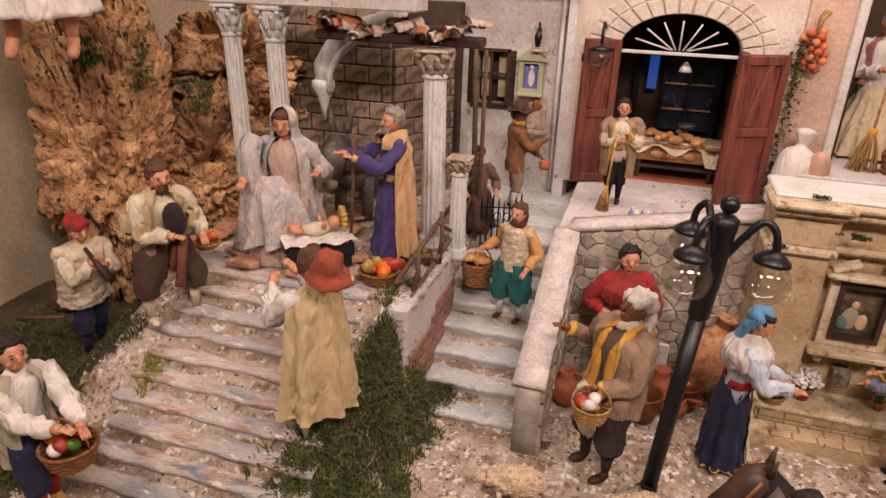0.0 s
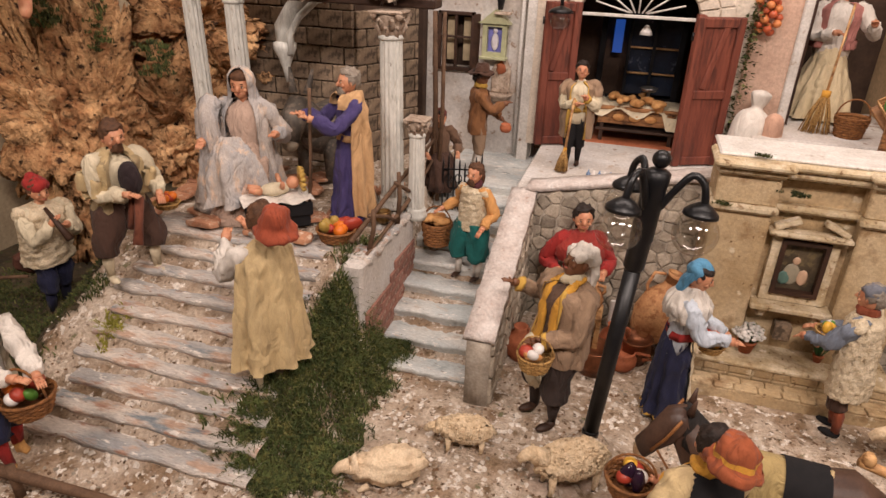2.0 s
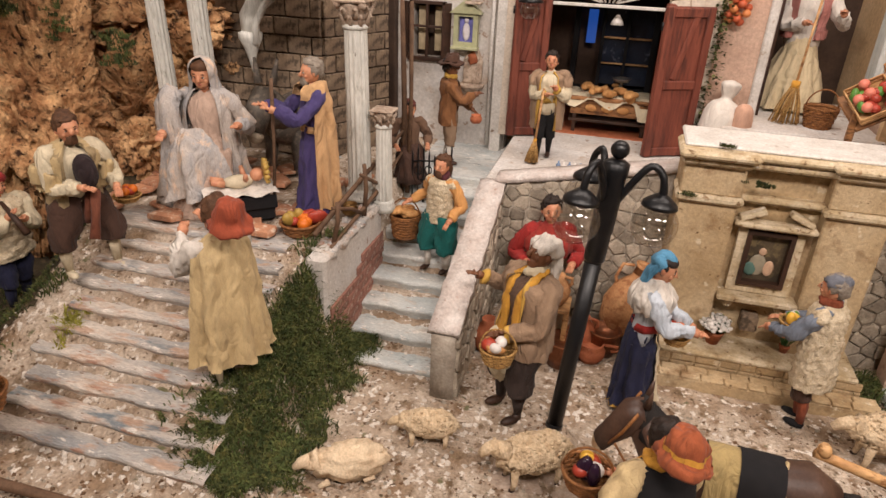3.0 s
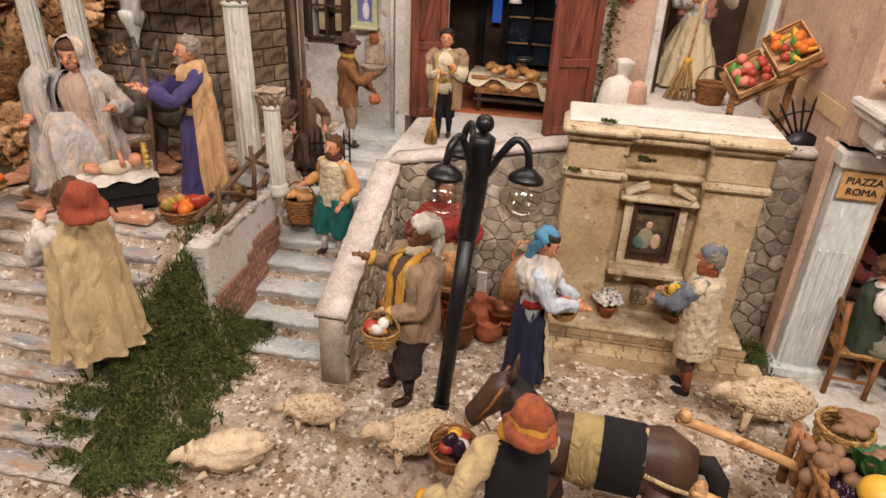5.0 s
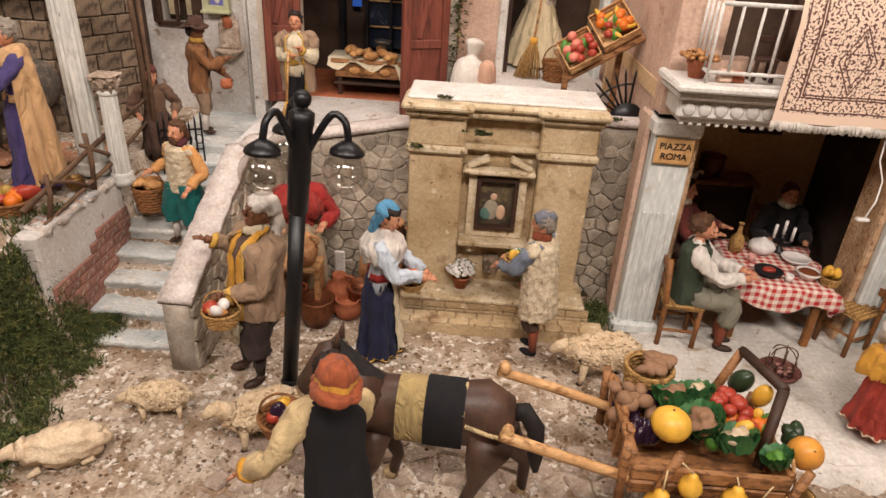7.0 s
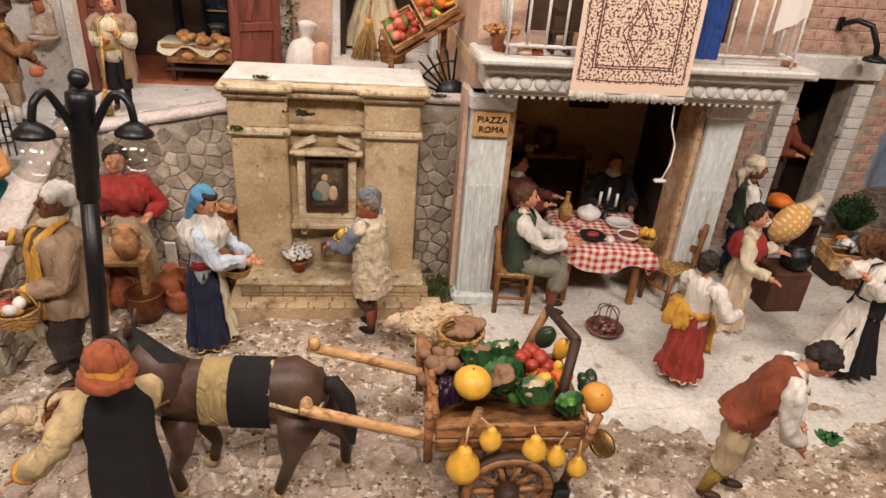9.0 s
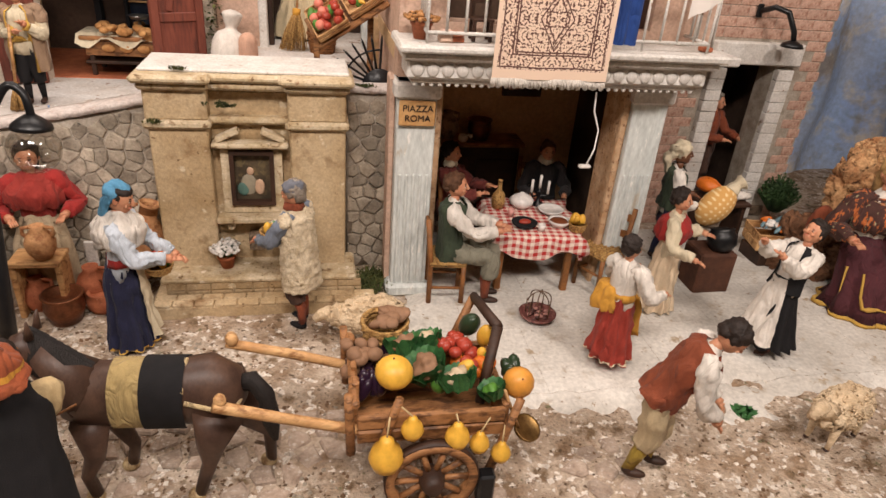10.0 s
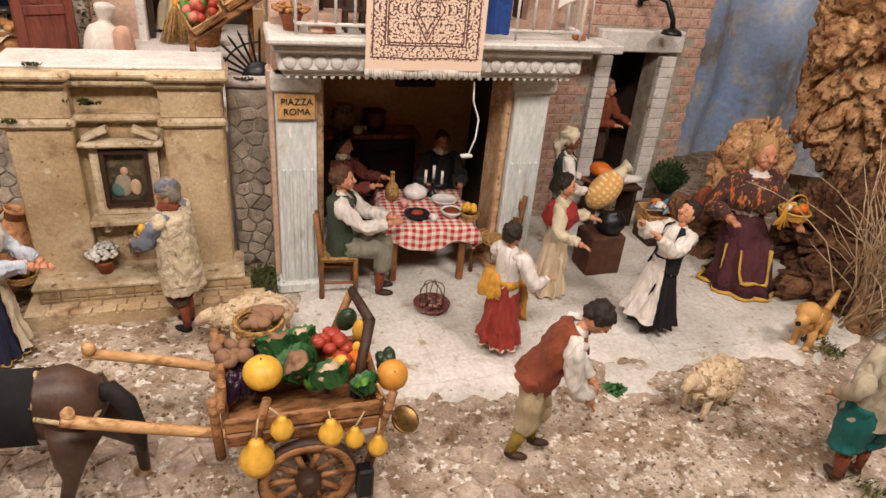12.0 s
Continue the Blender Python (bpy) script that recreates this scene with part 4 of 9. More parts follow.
pic.ball((0.402, 1.190, 0.250), (0.007, 0.002, 0.008), paint("picture_pale", 206, 170, 140), 8, 6)
part("painting", pic, niche, "dark old painting with pale plain shapes")
part("niche_cornice", Shape().box((0.407, 1.176, 0.308), (0.135, 0.032, 0.010), OCHRE_EDGE, bevel=0.003), mon)
part("niche_sill", Shape().box((0.407, 1.174, 0.162), (0.138, 0.04, 0.012), OCHRE_EDGE, bevel=0.003), mon)
for x in (0.362, 0.452):
    part("corbel", Shape().box((x, 1.180, 0.146), (0.014, 0.02, 0.022), OCHRE_EDGE, bevel=0.004), mon)
for s in (-1, 1):
    part("pediment_piece", Shape().box((0, 0, 0), (0.044, 0.022, 0.010), OCHRE_EDGE, bevel=0.002, m=pose(0.407 + s * 0.040, 1.178, 0.325, 0, s * 24, 0)), mon)
part("spout", Shape().box((0.408, 1.183, 0.108), (0.030, 0.03, 0.034), DARKSTONE, bevel=0.003), mon, "dark stone spout block")
part("basin_step", Shape().box((0.415, 1.165, 0.055), (0.365, 0.10, 0.012), OCHRE_EDGE, bevel=0.004), mon)
part("basin_front", Shape().box((0.415, 1.167, 0.032), (0.350, 0.09, 0.04), OCHRE, bevel=0.003), mon)
part("lower_step", Shape().box((0.415, 1.140, 0.008), (0.392, 0.125, 0.03), OCHRE, bevel=0.003), mon)
rnd = random.Random(3)
for j, y in enumerate((1.087, 1.107)):
    x = 0.222
    while x < 0.60:
        w = rnd.uniform(0.028, 0.05)
        part("step_stone", Shape().box((x + w / 2, y, 0.024), (w - 0.002, 0.019, 0.008), OCHRE, bevel=0.002, jit=0.0006), mon)
        x += w
x = 0.245
while x < 0.58:
    w = rnd.uniform(0.03, 0.05)
    for z in (0.024, 0.042):
        part("step_stone", Shape().box((x + w / 2, 1.1215, z), (w - 0.002, 0.006, 0.016), OCHRE, bevel=0.0018, jit=0.0006), mon)
    x += w


# ---- tavern with balcony ----
RAW = surface("raw_wall_edge", (204, 172, 138), (176, 138, 100), 40, (120, 80, 54), 0.85, 0.8, 160, spots=0.56, dist=0.005)
tav = thing("tavern_house", None, "tavern house with fluted pilasters and open front", "house")


def pilaster(x):
    p = part("pilaster", Shape().box((x, 1.165, 0.22), (0.072, 0.05, 0.44), GREYBLUE, bevel=0.002), tav, "pale grey-blue fluted pilaster")
    for k in range(5):
        part("flute", Shape().box((x - 0.026 + k * 0.013, 1.139, 0.145), (0.007, 0.006, 0.24), GREYBLUE, bevel=0.0025), p)
    part("base", Shape().box((x, 1.162, 0.012), (0.092, 0.070, 0.028), GREYBLUE, bevel=0.006), p)
    part("capital", Shape().box((x, 1.160, 0.425), (0.086, 0.065, 0.03), WHITE, bevel=0.005), p)


pilaster(0.705)
pilaster(1.162)
part("jamb", Shape().box((0.748, 1.19, 0.22), (0.016, 0.07, 0.44), RAW, bevel=0.004, jit=0.002), tav, "raw wooden edge of the wall")
part("jamb", Shape().box((1.116, 1.19, 0.22), (0.016, 0.08, 0.44), RAW, bevel=0.004, jit=0.002), tav)
part("corner_edge", Shape().box((0.664, 1.19, 0.22), (0.012, 0.05, 0.44), PINKWALL, bevel=0.003, jit=0.002), tav)
part("upper_wall", wall_with_hole(Shape(), 0.665, 1.24, 0.45, 0.90, 0.745, 1.12, 0.545, 0.86, 1.13, 0.05, PINKWALL), tav)
# Sheet behind the balcony window, coloured as the shade of the room.
part("room_above", Shape().box((0.93, 1.32, 0.68), (0.42, 0.02, 0.36), SHADEFILL), tav)
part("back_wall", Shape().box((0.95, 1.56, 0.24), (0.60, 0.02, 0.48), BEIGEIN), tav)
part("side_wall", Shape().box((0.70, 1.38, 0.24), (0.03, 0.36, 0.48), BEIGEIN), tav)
# East wall has its shade painted in; west and back walls stay beige.
part("side_wall", Shape().box((1.20, 1.38, 0.24), (0.03, 0.36, 0.48), SHADEFILL), tav)
part("tavern_ceiling", Shape().box((0.95, 1.36, 0.475), (0.56, 0.40, 0.03), BEIGEIN), tav)
bal = part("balcony", Shape().box((0.942, 1.090, 0.517), (0.575, 0.125, 0.014), WHITE, bevel=0.004, jit=0.0015), tav, "white balcony slab with carved cornice")
part("cornice", Shape().box((0.942, 1.098, 0.503), (0.560, 0.11, 0.014), WHITE, bevel=0.004), bal)
part("cornice", Shape().box((0.942, 1.106, 0.480), (0.540, 0.09, 0.034), WHITE, bevel=0.004), bal)
part("cornice", Shape().box((0.942, 1.112, 0.459), (0.525, 0.08, 0.010), WHITE, bevel=0.003), bal)
oval = Shape().ball((0, 0, 0), (0.011, 0.005, 0.012), WHITE, 10, 6).mesh("carved_oval")
tooth = Shape().box((0, 0, 0), (0.0075, 0.006, 0.007), WHITE, bevel=0.002).mesh("dentil")
for k in range(21):
    part("carved_oval", oval, bal, "", pose(0.690 + k * 0.0252, 1.061, 0.479))
for k in range(36):
    part("dentil", tooth, bal, "", pose(0.688 + k * 0.0145, 1.078, 0.4515))
rail = part("railing", Shape().tube([(0.70, 1.047, 0.64), (1.19, 1.047, 0.64)], 0.0035, WHITE, 6), tav, "white-painted iron balcony railing")
part("lower_rail", Shape().tube([(0.70, 1.047, 0.541), (1.19, 1.047, 0.541)], 0.003, WHITE, 6), rail)
part("side_rail", Shape().tube([(0.70, 1.047, 0.541), (0.70, 1.13, 0.541)], 0.003, WHITE, 6), rail)
part("side_rail", Shape().tube([(1.19, 1.047, 0.541), (1.19, 1.13, 0.541)], 0.003, WHITE, 6), rail)
for k in range(17):
    x = 0.70 + k * 0.0306
    part("baluster", Shape().tube([(x, 1.047, 0.525 if k % 4 == 0 else 0.541), (x, 1.047, 0.64)], 0.0025, WHITE, 6), rail)
for k in range(3):
    for x in (0.70, 1.19):
        part("baluster", Shape().tube([(x, 1.068 + k * 0.022, 0.541), (x, 1.068 + k * 0.022, 0.64)], 0.0025, WHITE, 6), rail)

# ---- brick house with white doorway ----
bh = thing("brick_house", None, "pink brick house with white stone doorway", "house")
part("wall", wall_with_hole(Shape(), 1.22, 1.77, -0.02, 0.95, 1.505, 1.645, 0.05, 0.43, 1.455, 0.06, MORTAR), bh)
brick_rows(bh, 1.22, 1.775, 0.0, 0.72, 0.052, 0.0245, PINKBRICK, Matrix.Translation((0, 1.455, 0)), depth=0.0016, gap=0.0012, seed=6, keep=lambda x, z, a, b: not (1.46 - a < x < 1.70 + a and z < 0.50))
dw = part("doorway", Shape().box((1.578, 1.446, 0.458), (0.236, 0.03, 0.052), WHITE, bevel=0.003), bh, "white stone block doorway")
for k in range(15):
    for x in (1.483, 1.667):
        part("door_stone", Shape().box((x, 1.449, 0.033 + k * 0.0268), (0.042, 0.026, 0.0255), WHITE, bevel=0.0015, jit=0.0005), dw)
# Panels behind the doorway, their colour darkened for the unlit room.
part("dark_room", Shape().box((1.58, 1.68, 0.25), (0.3, 0.02, 0.5), SHADEFILL), bh)
part("dark_room", Shape().box((1.49, 1.60, 0.25), (0.02, 0.18, 0.5), SHADEFILL), bh)
part("dark_room", Shape().box((1.70, 1.60, 0.25), (0.02, 0.18, 0.5), SHADEFILL), bh)
part("dark_room", Shape().box((1.58, 1.60, 0.46), (0.22, 0.18, 0.02), SHADEFILL), bh)
part("side_wall", Shape().box((1.745, 1.66, 0.46), (0.05, 0.36, 0.96), PINKBRICK), bh)
part("string_course", Shape().box((1.345, 1.40, 0.452), (0.26, 0.10, 0.020), WHITE, bevel=0.003), bh)
slab("brick_house_floor", (1.58, 1.56, 0.035), (0.32, 0.22, 0.03), DARKSTONE, "dark stone doorstep floor", "floor")
gl = thing("gooseneck_lamp", None, "black gooseneck wall lamp above the doorway", "lamp")
part("wall_plate", Shape().box((1.553, 1.446, 0.555), (0.014, 0.008, 0.03), IRON, bevel=0.002), gl)
part("arm", Shape().tube([(1.553, 1.44, 0.555), (1.565, 1.41, 0.568), (1.592, 1.395, 0.560), (1.612, 1.385, 0.520), (1.616, 1.383, 0.498)], 0.0065, IRON, 10), gl)
part("shade", Shape().lathe([(0.026, 0), (0.022, 0.008), (0.008, 0.015)], IRON, c=(1.616, 1.383, 0.486), seg=18), gl)


# ---- painted cloth backdrops ----
def drape(name, x0, x1, y, z0, z1, mat, label, amp=0.02, f=26):
    sh, rows = Shape(), []
    for j in range(13):
        z = z0 + (z1 - z0) * j / 12
        rows.append([(x0 + (x1 - x0) * i / 60, y + amp * math.sin(i * f / 60 + 1.5 * noise.noise((i * 0.12, z * 3, 1))) + amp * noise.noise((i * 0.2, z * 5, 2)), z) for i in range(61)])
    sh.rings(rows, mat, closed=False, caps=False)
    return thing(name, sh, label, "backdrop", kind="structure")


drape("backdrop_east", 1.55, 2.85, 1.85, -0.1, 1.2, SKYCLOTH, "blue and grey painted sky cloth with folds", amp=0.035)
drape("backdrop_west", -1.35, -0.55, 1.78, 0.2, 1.2, surface("pale_sky_cloth", (170, 180, 196), (206, 196, 196), 4, (190, 200, 214), 0.85, 0.2, 60), "pale blue and white sky cloth with folds")
slab("pink_back_wall", (-0.99, 1.66, 0.5), (0.08, 0.03, 0.6), PINKWALL, "narrow pink plaster wall behind the columns", "wall")


# ---- dressed figurines: one plain mesh each ----
WHITEP = surface("eye_white", (206, 194, 178), (190, 176, 160), 60, None, 0.4, 0.0, 300, tones=(0.95, 1.05))
LIP = surface("painted_lip", (192, 116, 100), (184, 108, 92), 60, None, 0.45, 0.1, 300, tones=(0.95, 1.05))
def figurine(name, label, x, y, z, h, face, top, legs, skin=SKIN, hair=HAIRD, hat=None, hat_mat=None, skirt=None, hem=0.02, flare=1.0, vest=None, vest_low=0.40, cape=None, cape_low=0.3, apron=None, shawl=None, sash=None,
             lean=0.0, side=0.0, palms=((-0.16, -0.14, 0.58), (0.16, -0.14, 0.58)), feet=((-0.05, -0.02), (0.05, 0.03)), sit=0.0, beard=None, long_hair=False, nod=0.0, turn=0.0, stocking=None, shoe=None, arc=(-50, 230), width=1.0, sleeve=None, fluffy=False, scarf=None, baggy=1.0, trim=None, lap=None, collar=None, crown=1.15, stole=None, shoulder=None, wrap=None, low=0.0, spread=50, waist=None):
    sh = Shape()
    S = Matrix.Scale(h, 4)
    hip = 0.50 - sit
    U = S @ Matrix.Translation((0, 0, hip)) @ pose(0, 0, 0, lean, side, 0) @ Matrix.Translation((0, 0, -0.50))
    width *= 1.14
    shoe, stocking, sleeve = shoe or DARKWOOD, stocking or legs, sleeve or top
    seed = x * 13 + y * 7
    # legs
    for k, (fx, fy) in enumerate(feet):
        s = -1 if k == 0 else 1
        if sit:
            kn = (fx * 1.2, fy * 0.9 - 0.03, max(0.27, hip - 0.02))
            fz = 0.0
        else:
            kn = (fx * 1.0, fy * 0.5 - 0.025, 0.27)
            fz = 0.0
        root = (s * 0.045, 0, hip)
        if skirt is None:
            mid = tuple((root[i] + kn[i]) / 2 for i in range(3))
            sh.tube([root, mid, kn, (fx, (kn[1] + fy) / 2, 0.20)], [0.068 * baggy, 0.070 * baggy, 0.056 * baggy, 0.052 * baggy], legs, 12, folds=5, m=S)
        if skirt is None or not sit:
            sh.tube([(kn[0], kn[1], kn[2] - 0.03), (fx, (kn[1] + fy) / 2 + 0.01, 0.15), (fx, fy + 0.01, 0.04 + fz)], [0.034, 0.033, 0.022], stocking, 10, m=S)
        sh.ball((fx, fy - 0.028, 0.018 + fz), (0.026, 0.062, 0.022), shoe, 10, 6, m=S)
        sh.ball((fx, fy + 0.008, 0.030 + fz), (0.023, 0.028, 0.026), shoe, 10, 6, m=S)
    # torso
    sh.tube([(0, 0.01, 0.45), (0, 0.0, 0.54), (0, -0.004, 0.62), (0, -0.008, 0.72), (0, 0.0, 0.79), (0, 0.004, 0.825), (0, 0.004, 0.85)], [0.086 * width, 0.088 * width, 0.078 * width, 0.092 * width, 0.086 * width, 0.055, 0.03], top, 16, 0.72, m=U)
    sh.tube([(0, 0.004, 0.82), (0, -0.004, 0.875)], [0.030, 0.028], skin, 10, m=U)
    # skirt
    if skirt is not None:
        if sit:
            f = feet[0][1]
            rr = []
            for zz, yy, r1, r2 in ((hip + 0.10, 0.0, 0.085, 0.075), (hip + 0.03, -0.03, 0.115, 0.105), (hip - 0.04, f * 0.45, 0.135, 0.145), (hip - 0.16, f * 0.62, 0.140, 0.15), (0.10, f * 0.66, 0.150, 0.15), (hem, f * 0.66, 0.17 * flare, 0.17 * flare)):
                rr.append([(r1 * math.cos(a) * (1 + 0.12 * math.sin(9 * a + zz * 9)), yy + r2 * math.sin(a) * (1 + 0.07 * math.sin(9 * a + zz * 4)), zz) for a in [2 * math.pi * j / 40 for j in range(40)]])
            sh.rings(rr, skirt, m=S)
            if trim:
                def lift(i, j):
                    p = rr[i][j % 40]
                    return (p[0] * 1.03, p[1] * 1.04, p[2] + (0.012 if i == 5 else 0))
                for j in (22, 38):
                    sh.tube([lift(i, j) for i in range(2, 6)], 0.008, trim, 6, m=S)
                sh.tube([lift(5, j) for j in range(41)], 0.009, trim, 6, m=S)
                sh.tube([lift(2, 26), lift(3, 26)] + [lift(4, j) for j in range(27, 34)] + [lift(3, 34), lift(2, 34)], 0.008, trim, 6, m=S)
        else:
            sh.lathe([(0.16 * flare, hem), (0.155 * flare, hem + 0.03), (0.135 * flare, 0.2), (0.118 * flare ** 0.5, 0.36), (0.098, 0.50), (0.074, 0.60)], skirt, seg=64, m=S, folds=11, depth=0.15, squash=0.9)
            if trim:
                sh.lathe([(0.163 * flare, hem + 0.005), (0.163 * flare, hem + 0.022)], trim, seg=64, m=S, folds=11, depth=0.15, squash=0.9, caps=False)
    if apron:
        sh.lathe([(0.157 * flare * 1.22, hem + 0.05), (0.135 * flare * 1.20, 0.2), (0.118 * flare ** 0.5 * 1.16, 0.36), (0.101 * 1.12, 0.50), (0.086, 0.60)], apron, seg=30, m=S, a0=270 - spread, a1=270 + spread, squash=0.9, folds=11, depth=0.11)
    if sash:
        sh.tube([(0, 0, 0.555), (0, 0, 0.60)], [0.094 * width, 0.086 * width], sash, 16, 0.76, folds=6, m=U)
    if vest:
        prof = [(0.112 * width, vest_low), (0.108 * width, 0.52), (0.098 * width, 0.62), (0.106 * width, 0.73), (0.098 * width, 0.80), (0.060, 0.838)]
        if fluffy:
            rings = []
            for k in range(40):
                t = k / 39
                zz = vest_low + (0.835 - vest_low) * t
                rr = 0.118 * width * (1 - 0.14 * t) if t < 0.9 else 0.118 * width * (1 - 0.14 * t) * (1 - (t - 0.9) * 4)
                ring = []
                for j in range(60):
                    a = 2 * math.pi * j / 60
                    q = Vector((math.cos(a) * 2.4, math.sin(a) * 2.4, zz * 20 + seed))
                    k2 = 1 + 0.12 * noise.noise(q * 1.3) + 0.10 * noise.noise(q * 3.1) + 0.08 * noise.noise(q * 6.5)
                    ring.append((rr * k2 * math.cos(a), rr * k2 * 0.82 * math.sin(a), zz))
                rings.append(ring)
            sh.rings(rings, vest, m=U)
        else:
            sh.lathe(prof, vest, seg=28, m=U, a0=-58, a1=238, squash=0.78, folds=7, depth=0.05)
            sh.lathe([(r * 0.97, q) for r, q in prof], vest, seg=28, m=U, a0=-58, a1=238, squash=0.78, folds=7, depth=0.05)
            if trim:
                for a in (-58, 238):
                    c0 = radians(a)
                    sh.tube([(r * math.cos(c0) * 1.02, r * 0.78 * math.sin(c0) * 1.02, q) for r, q in prof], 0.007, trim, 6, m=U)
    if cape:
        prof = [(0.195, cape_low), (0.185, cape_low + 0.1), (0.165, 0.55), (0.150, 0.70), (0.135, 0.78), (0.085, 0.835), (0.045, 0.86)]
        for f in (1.0, 0.97):
            sh.lathe([(r * f, q) for r, q in prof], cape, seg=40, m=U, a0=arc[0], a1=arc[1], squash=0.82, folds=9, depth=0.16)
    if shawl:
        sh.lathe([(0.140 * (1 - low), 0.68 - low), (0.152, 0.72 - low), (0.150, 0.775 - low), (0.104 + low * 0.3, 0.832 - low), (0.046 + low * 0.5, 0.866 - low)], shawl, seg=36, m=U, squash=0.82, folds=13, depth=0.10)
    if stole:
        for s in (-1, 1):
            sh.tube([(s * 0.040, 0.030, 0.862), (s * 0.060, -0.045, 0.830), (s * 0.062, -0.098, 0.76), (s * 0.056, -0.104, 0.66), (s * 0.060, -0.106, 0.54), (s * 0.068, -0.112, 0.44 if s > 0 else 0.36)], [0.020, 0.026, 0.030, 0.030, 0.030, 0.026], stole, 14, 0.5, folds=4, m=U)
    if waist:
        sh.tube([(-0.03, -0.10, 0.50), (-0.04, -0.125, 0.42), (-0.04, -0.120, 0.33), (-0.03, -0.10, 0.24)], [0.06, 0.095, 0.105, 0.06], waist, 22, 0.55, folds=6, m=S)
    if wrap:
        sh.lathe([(0.128, 0.44), (0.136, 0.49), (0.122, 0.55), (0.100, 0.61), (0.088, 0.63)], wrap, seg=44, m=U @ pose(0, 0, 0, 0, 7, 0), squash=0.88, folds=9, depth=0.14)
        sh.tube([(-0.05, -0.115, 0.54), (-0.06, -0.14, 0.42), (-0.065, -0.155, 0.22)], [0.03, 0.042, 0.05], wrap, 14, 0.4, folds=5, m=U)
    if scarf:
        sh.lathe([(0.050, 0.835), (0.060, 0.848), (0.056, 0.868), (0.036, 0.878)], scarf, seg=18, m=U, folds=7, depth=0.1)
    if collar:
        for f in (1.0, 0.9):
            sh.lathe([(0.128 * f, 0.775), (0.120 * f, 0.82), (0.098 * f, 0.86), (0.060 * f, 0.872), (0.052 * f, 0.85)], collar, seg=36, m=U, a0=-62, a1=242, squash=0.85, folds=5, depth=0.14)
    if lap:
        drape_at = S @ Matrix.Translation((-0.015, -0.10, 0)) @ pose(0, 0, 0, 0, -6, 0)
        sh.lathe([(0.225, 0.13), (0.205, 0.20), (0.190, 0.30), (0.165, 0.39), (0.110, 0.46), (0.060, 0.50)], lap, seg=44, m=drape_at, a0=110, a1=335, folds=8, depth=0.22)
        sh.tube([(-0.15, -0.06, 0.70), (-0.18, -0.12, 0.62), (-0.17, -0.14, 0.40), (-0.19, -0.15, 0.18), (-0.20, -0.16, 0.04)], [0.05, 0.065, 0.075, 0.09, 0.11], lap, 22, 0.6, folds=7, m=S)
    # arms
    for k, p in enumerate(palms):
        if p is None:
            continue
        s = -1 if k == 0 else 1
        a = Vector((s * 0.098 * width, 0.0, 0.79))
        b = Vector(p)
        d = b - a
        if d.length > 0.36:
            b = a + d.normalized() * 0.36
        d = b - a
        off = math.sqrt(max(0.0, 0.19 ** 2 - (d.length / 2) ** 2))
        hint = Vector((s * 0.55, 0.35, -0.9))
        hint = (hint - d.normalized() * hint.dot(d.normalized())).normalized()
        e = (a + b) / 2 + hint * off
        if fluffy and vest:
            sh.ball(a, (0.05, 0.048, 0.046), vest, 14, 10, m=U, rough=0.3, freq=30)
        sh.tube([(s * 0.050 * width, 0.0, 0.792), (s * 0.082 * width, 0.0, 0.797), a.lerp(e, 0.12), a.lerp(e, 0.5), e, e.lerp(b, 0.5), e.lerp(b, 0.82)], [0.036, 0.045, 0.049, 0.048, 0.044, 0.043, 0.030], sleeve, 16, folds=5, m=U)
        if shoulder:
            sh.tube([(s * 0.052 * width, 0.0, 0.795), (s * 0.084 * width, 0.0, 0.802), a.lerp(e, 0.12), a.lerp(e, 0.35), a.lerp(e, 0.55)], [0.042, 0.053, 0.057, 0.056, 0.054], shoulder, 16, folds=5, m=U)
        if trim and not skirt:
            sh.tube([e.lerp(b, 0.72), e.lerp(b, 0.84)], [0.043, 0.041], trim, 10, m=U)
        f = (b - e).normalized()
        w = e.lerp(b, 0.80)
        sh.tube([w, w.lerp(b, 0.6), b], [0.022, 0.023, 0.026], skin, 8, m=U)
        sh.tube([b, b + f * 0.028], [0.024, 0.019], skin, 8, 0.5, m=U)
        side_v = f.cross(Vector((0, 0, 1)))
        side_v = side_v.normalized() if side_v.length > 0.1 else Vector((1, 0, 0))
        for q in range(4):
            o = b + f * 0.024 + side_v * (0.011 * (q - 1.5))
            sh.tube([o, o + f * 0.022 + Vector((0, 0, -0.004)), o + f * 0.038 + Vector((0, 0, -0.014))], [0.0062, 0.0058, 0.004], skin, 6, m=U)
        o = b + f * 0.004
        sh.tube([o, o + f * 0.022 + Vector((0, 0, 0.018))], [0.0068, 0.005], skin, 6, m=U)
    # head
    Hm = U @ Matrix.Translation((0, -0.004, 0.868)) @ pose(0, 0, 0, nod, 0, turn) @ Matrix.Scale(crown, 4) @ Matrix.Translation((0, 0, -0.875))
    sh.ball((0, 0.0, 0.932), (0.049, 0.056, 0.063), skin, 16, 12, m=Hm)
    sh.ball((0, -0.022, 0.898), (0.033, 0.032, 0.028), skin, 12, 8, m=Hm)
    sh.tube([(0, -0.050, 0.945), (0, -0.064, 0.921), (0, -0.052, 0.914)], [0.006, 0.011, 0.008], skin, 8, m=Hm)
    for s in (-1, 1):
        sh.ball((s * 0.049, 0.004, 0.927), (0.008, 0.013, 0.018), skin, 8, 6, m=Hm)
        sh.ball((s * 0.019, -0.0475, 0.9345), (0.0085, 0.0045, 0.0042), WHITEP, 8, 6, m=Hm)
        sh.ball((s * 0.019, -0.0505, 0.9345), (0.0042, 0.0030, 0.0038), DARKWOOD, 8, 6, m=Hm)
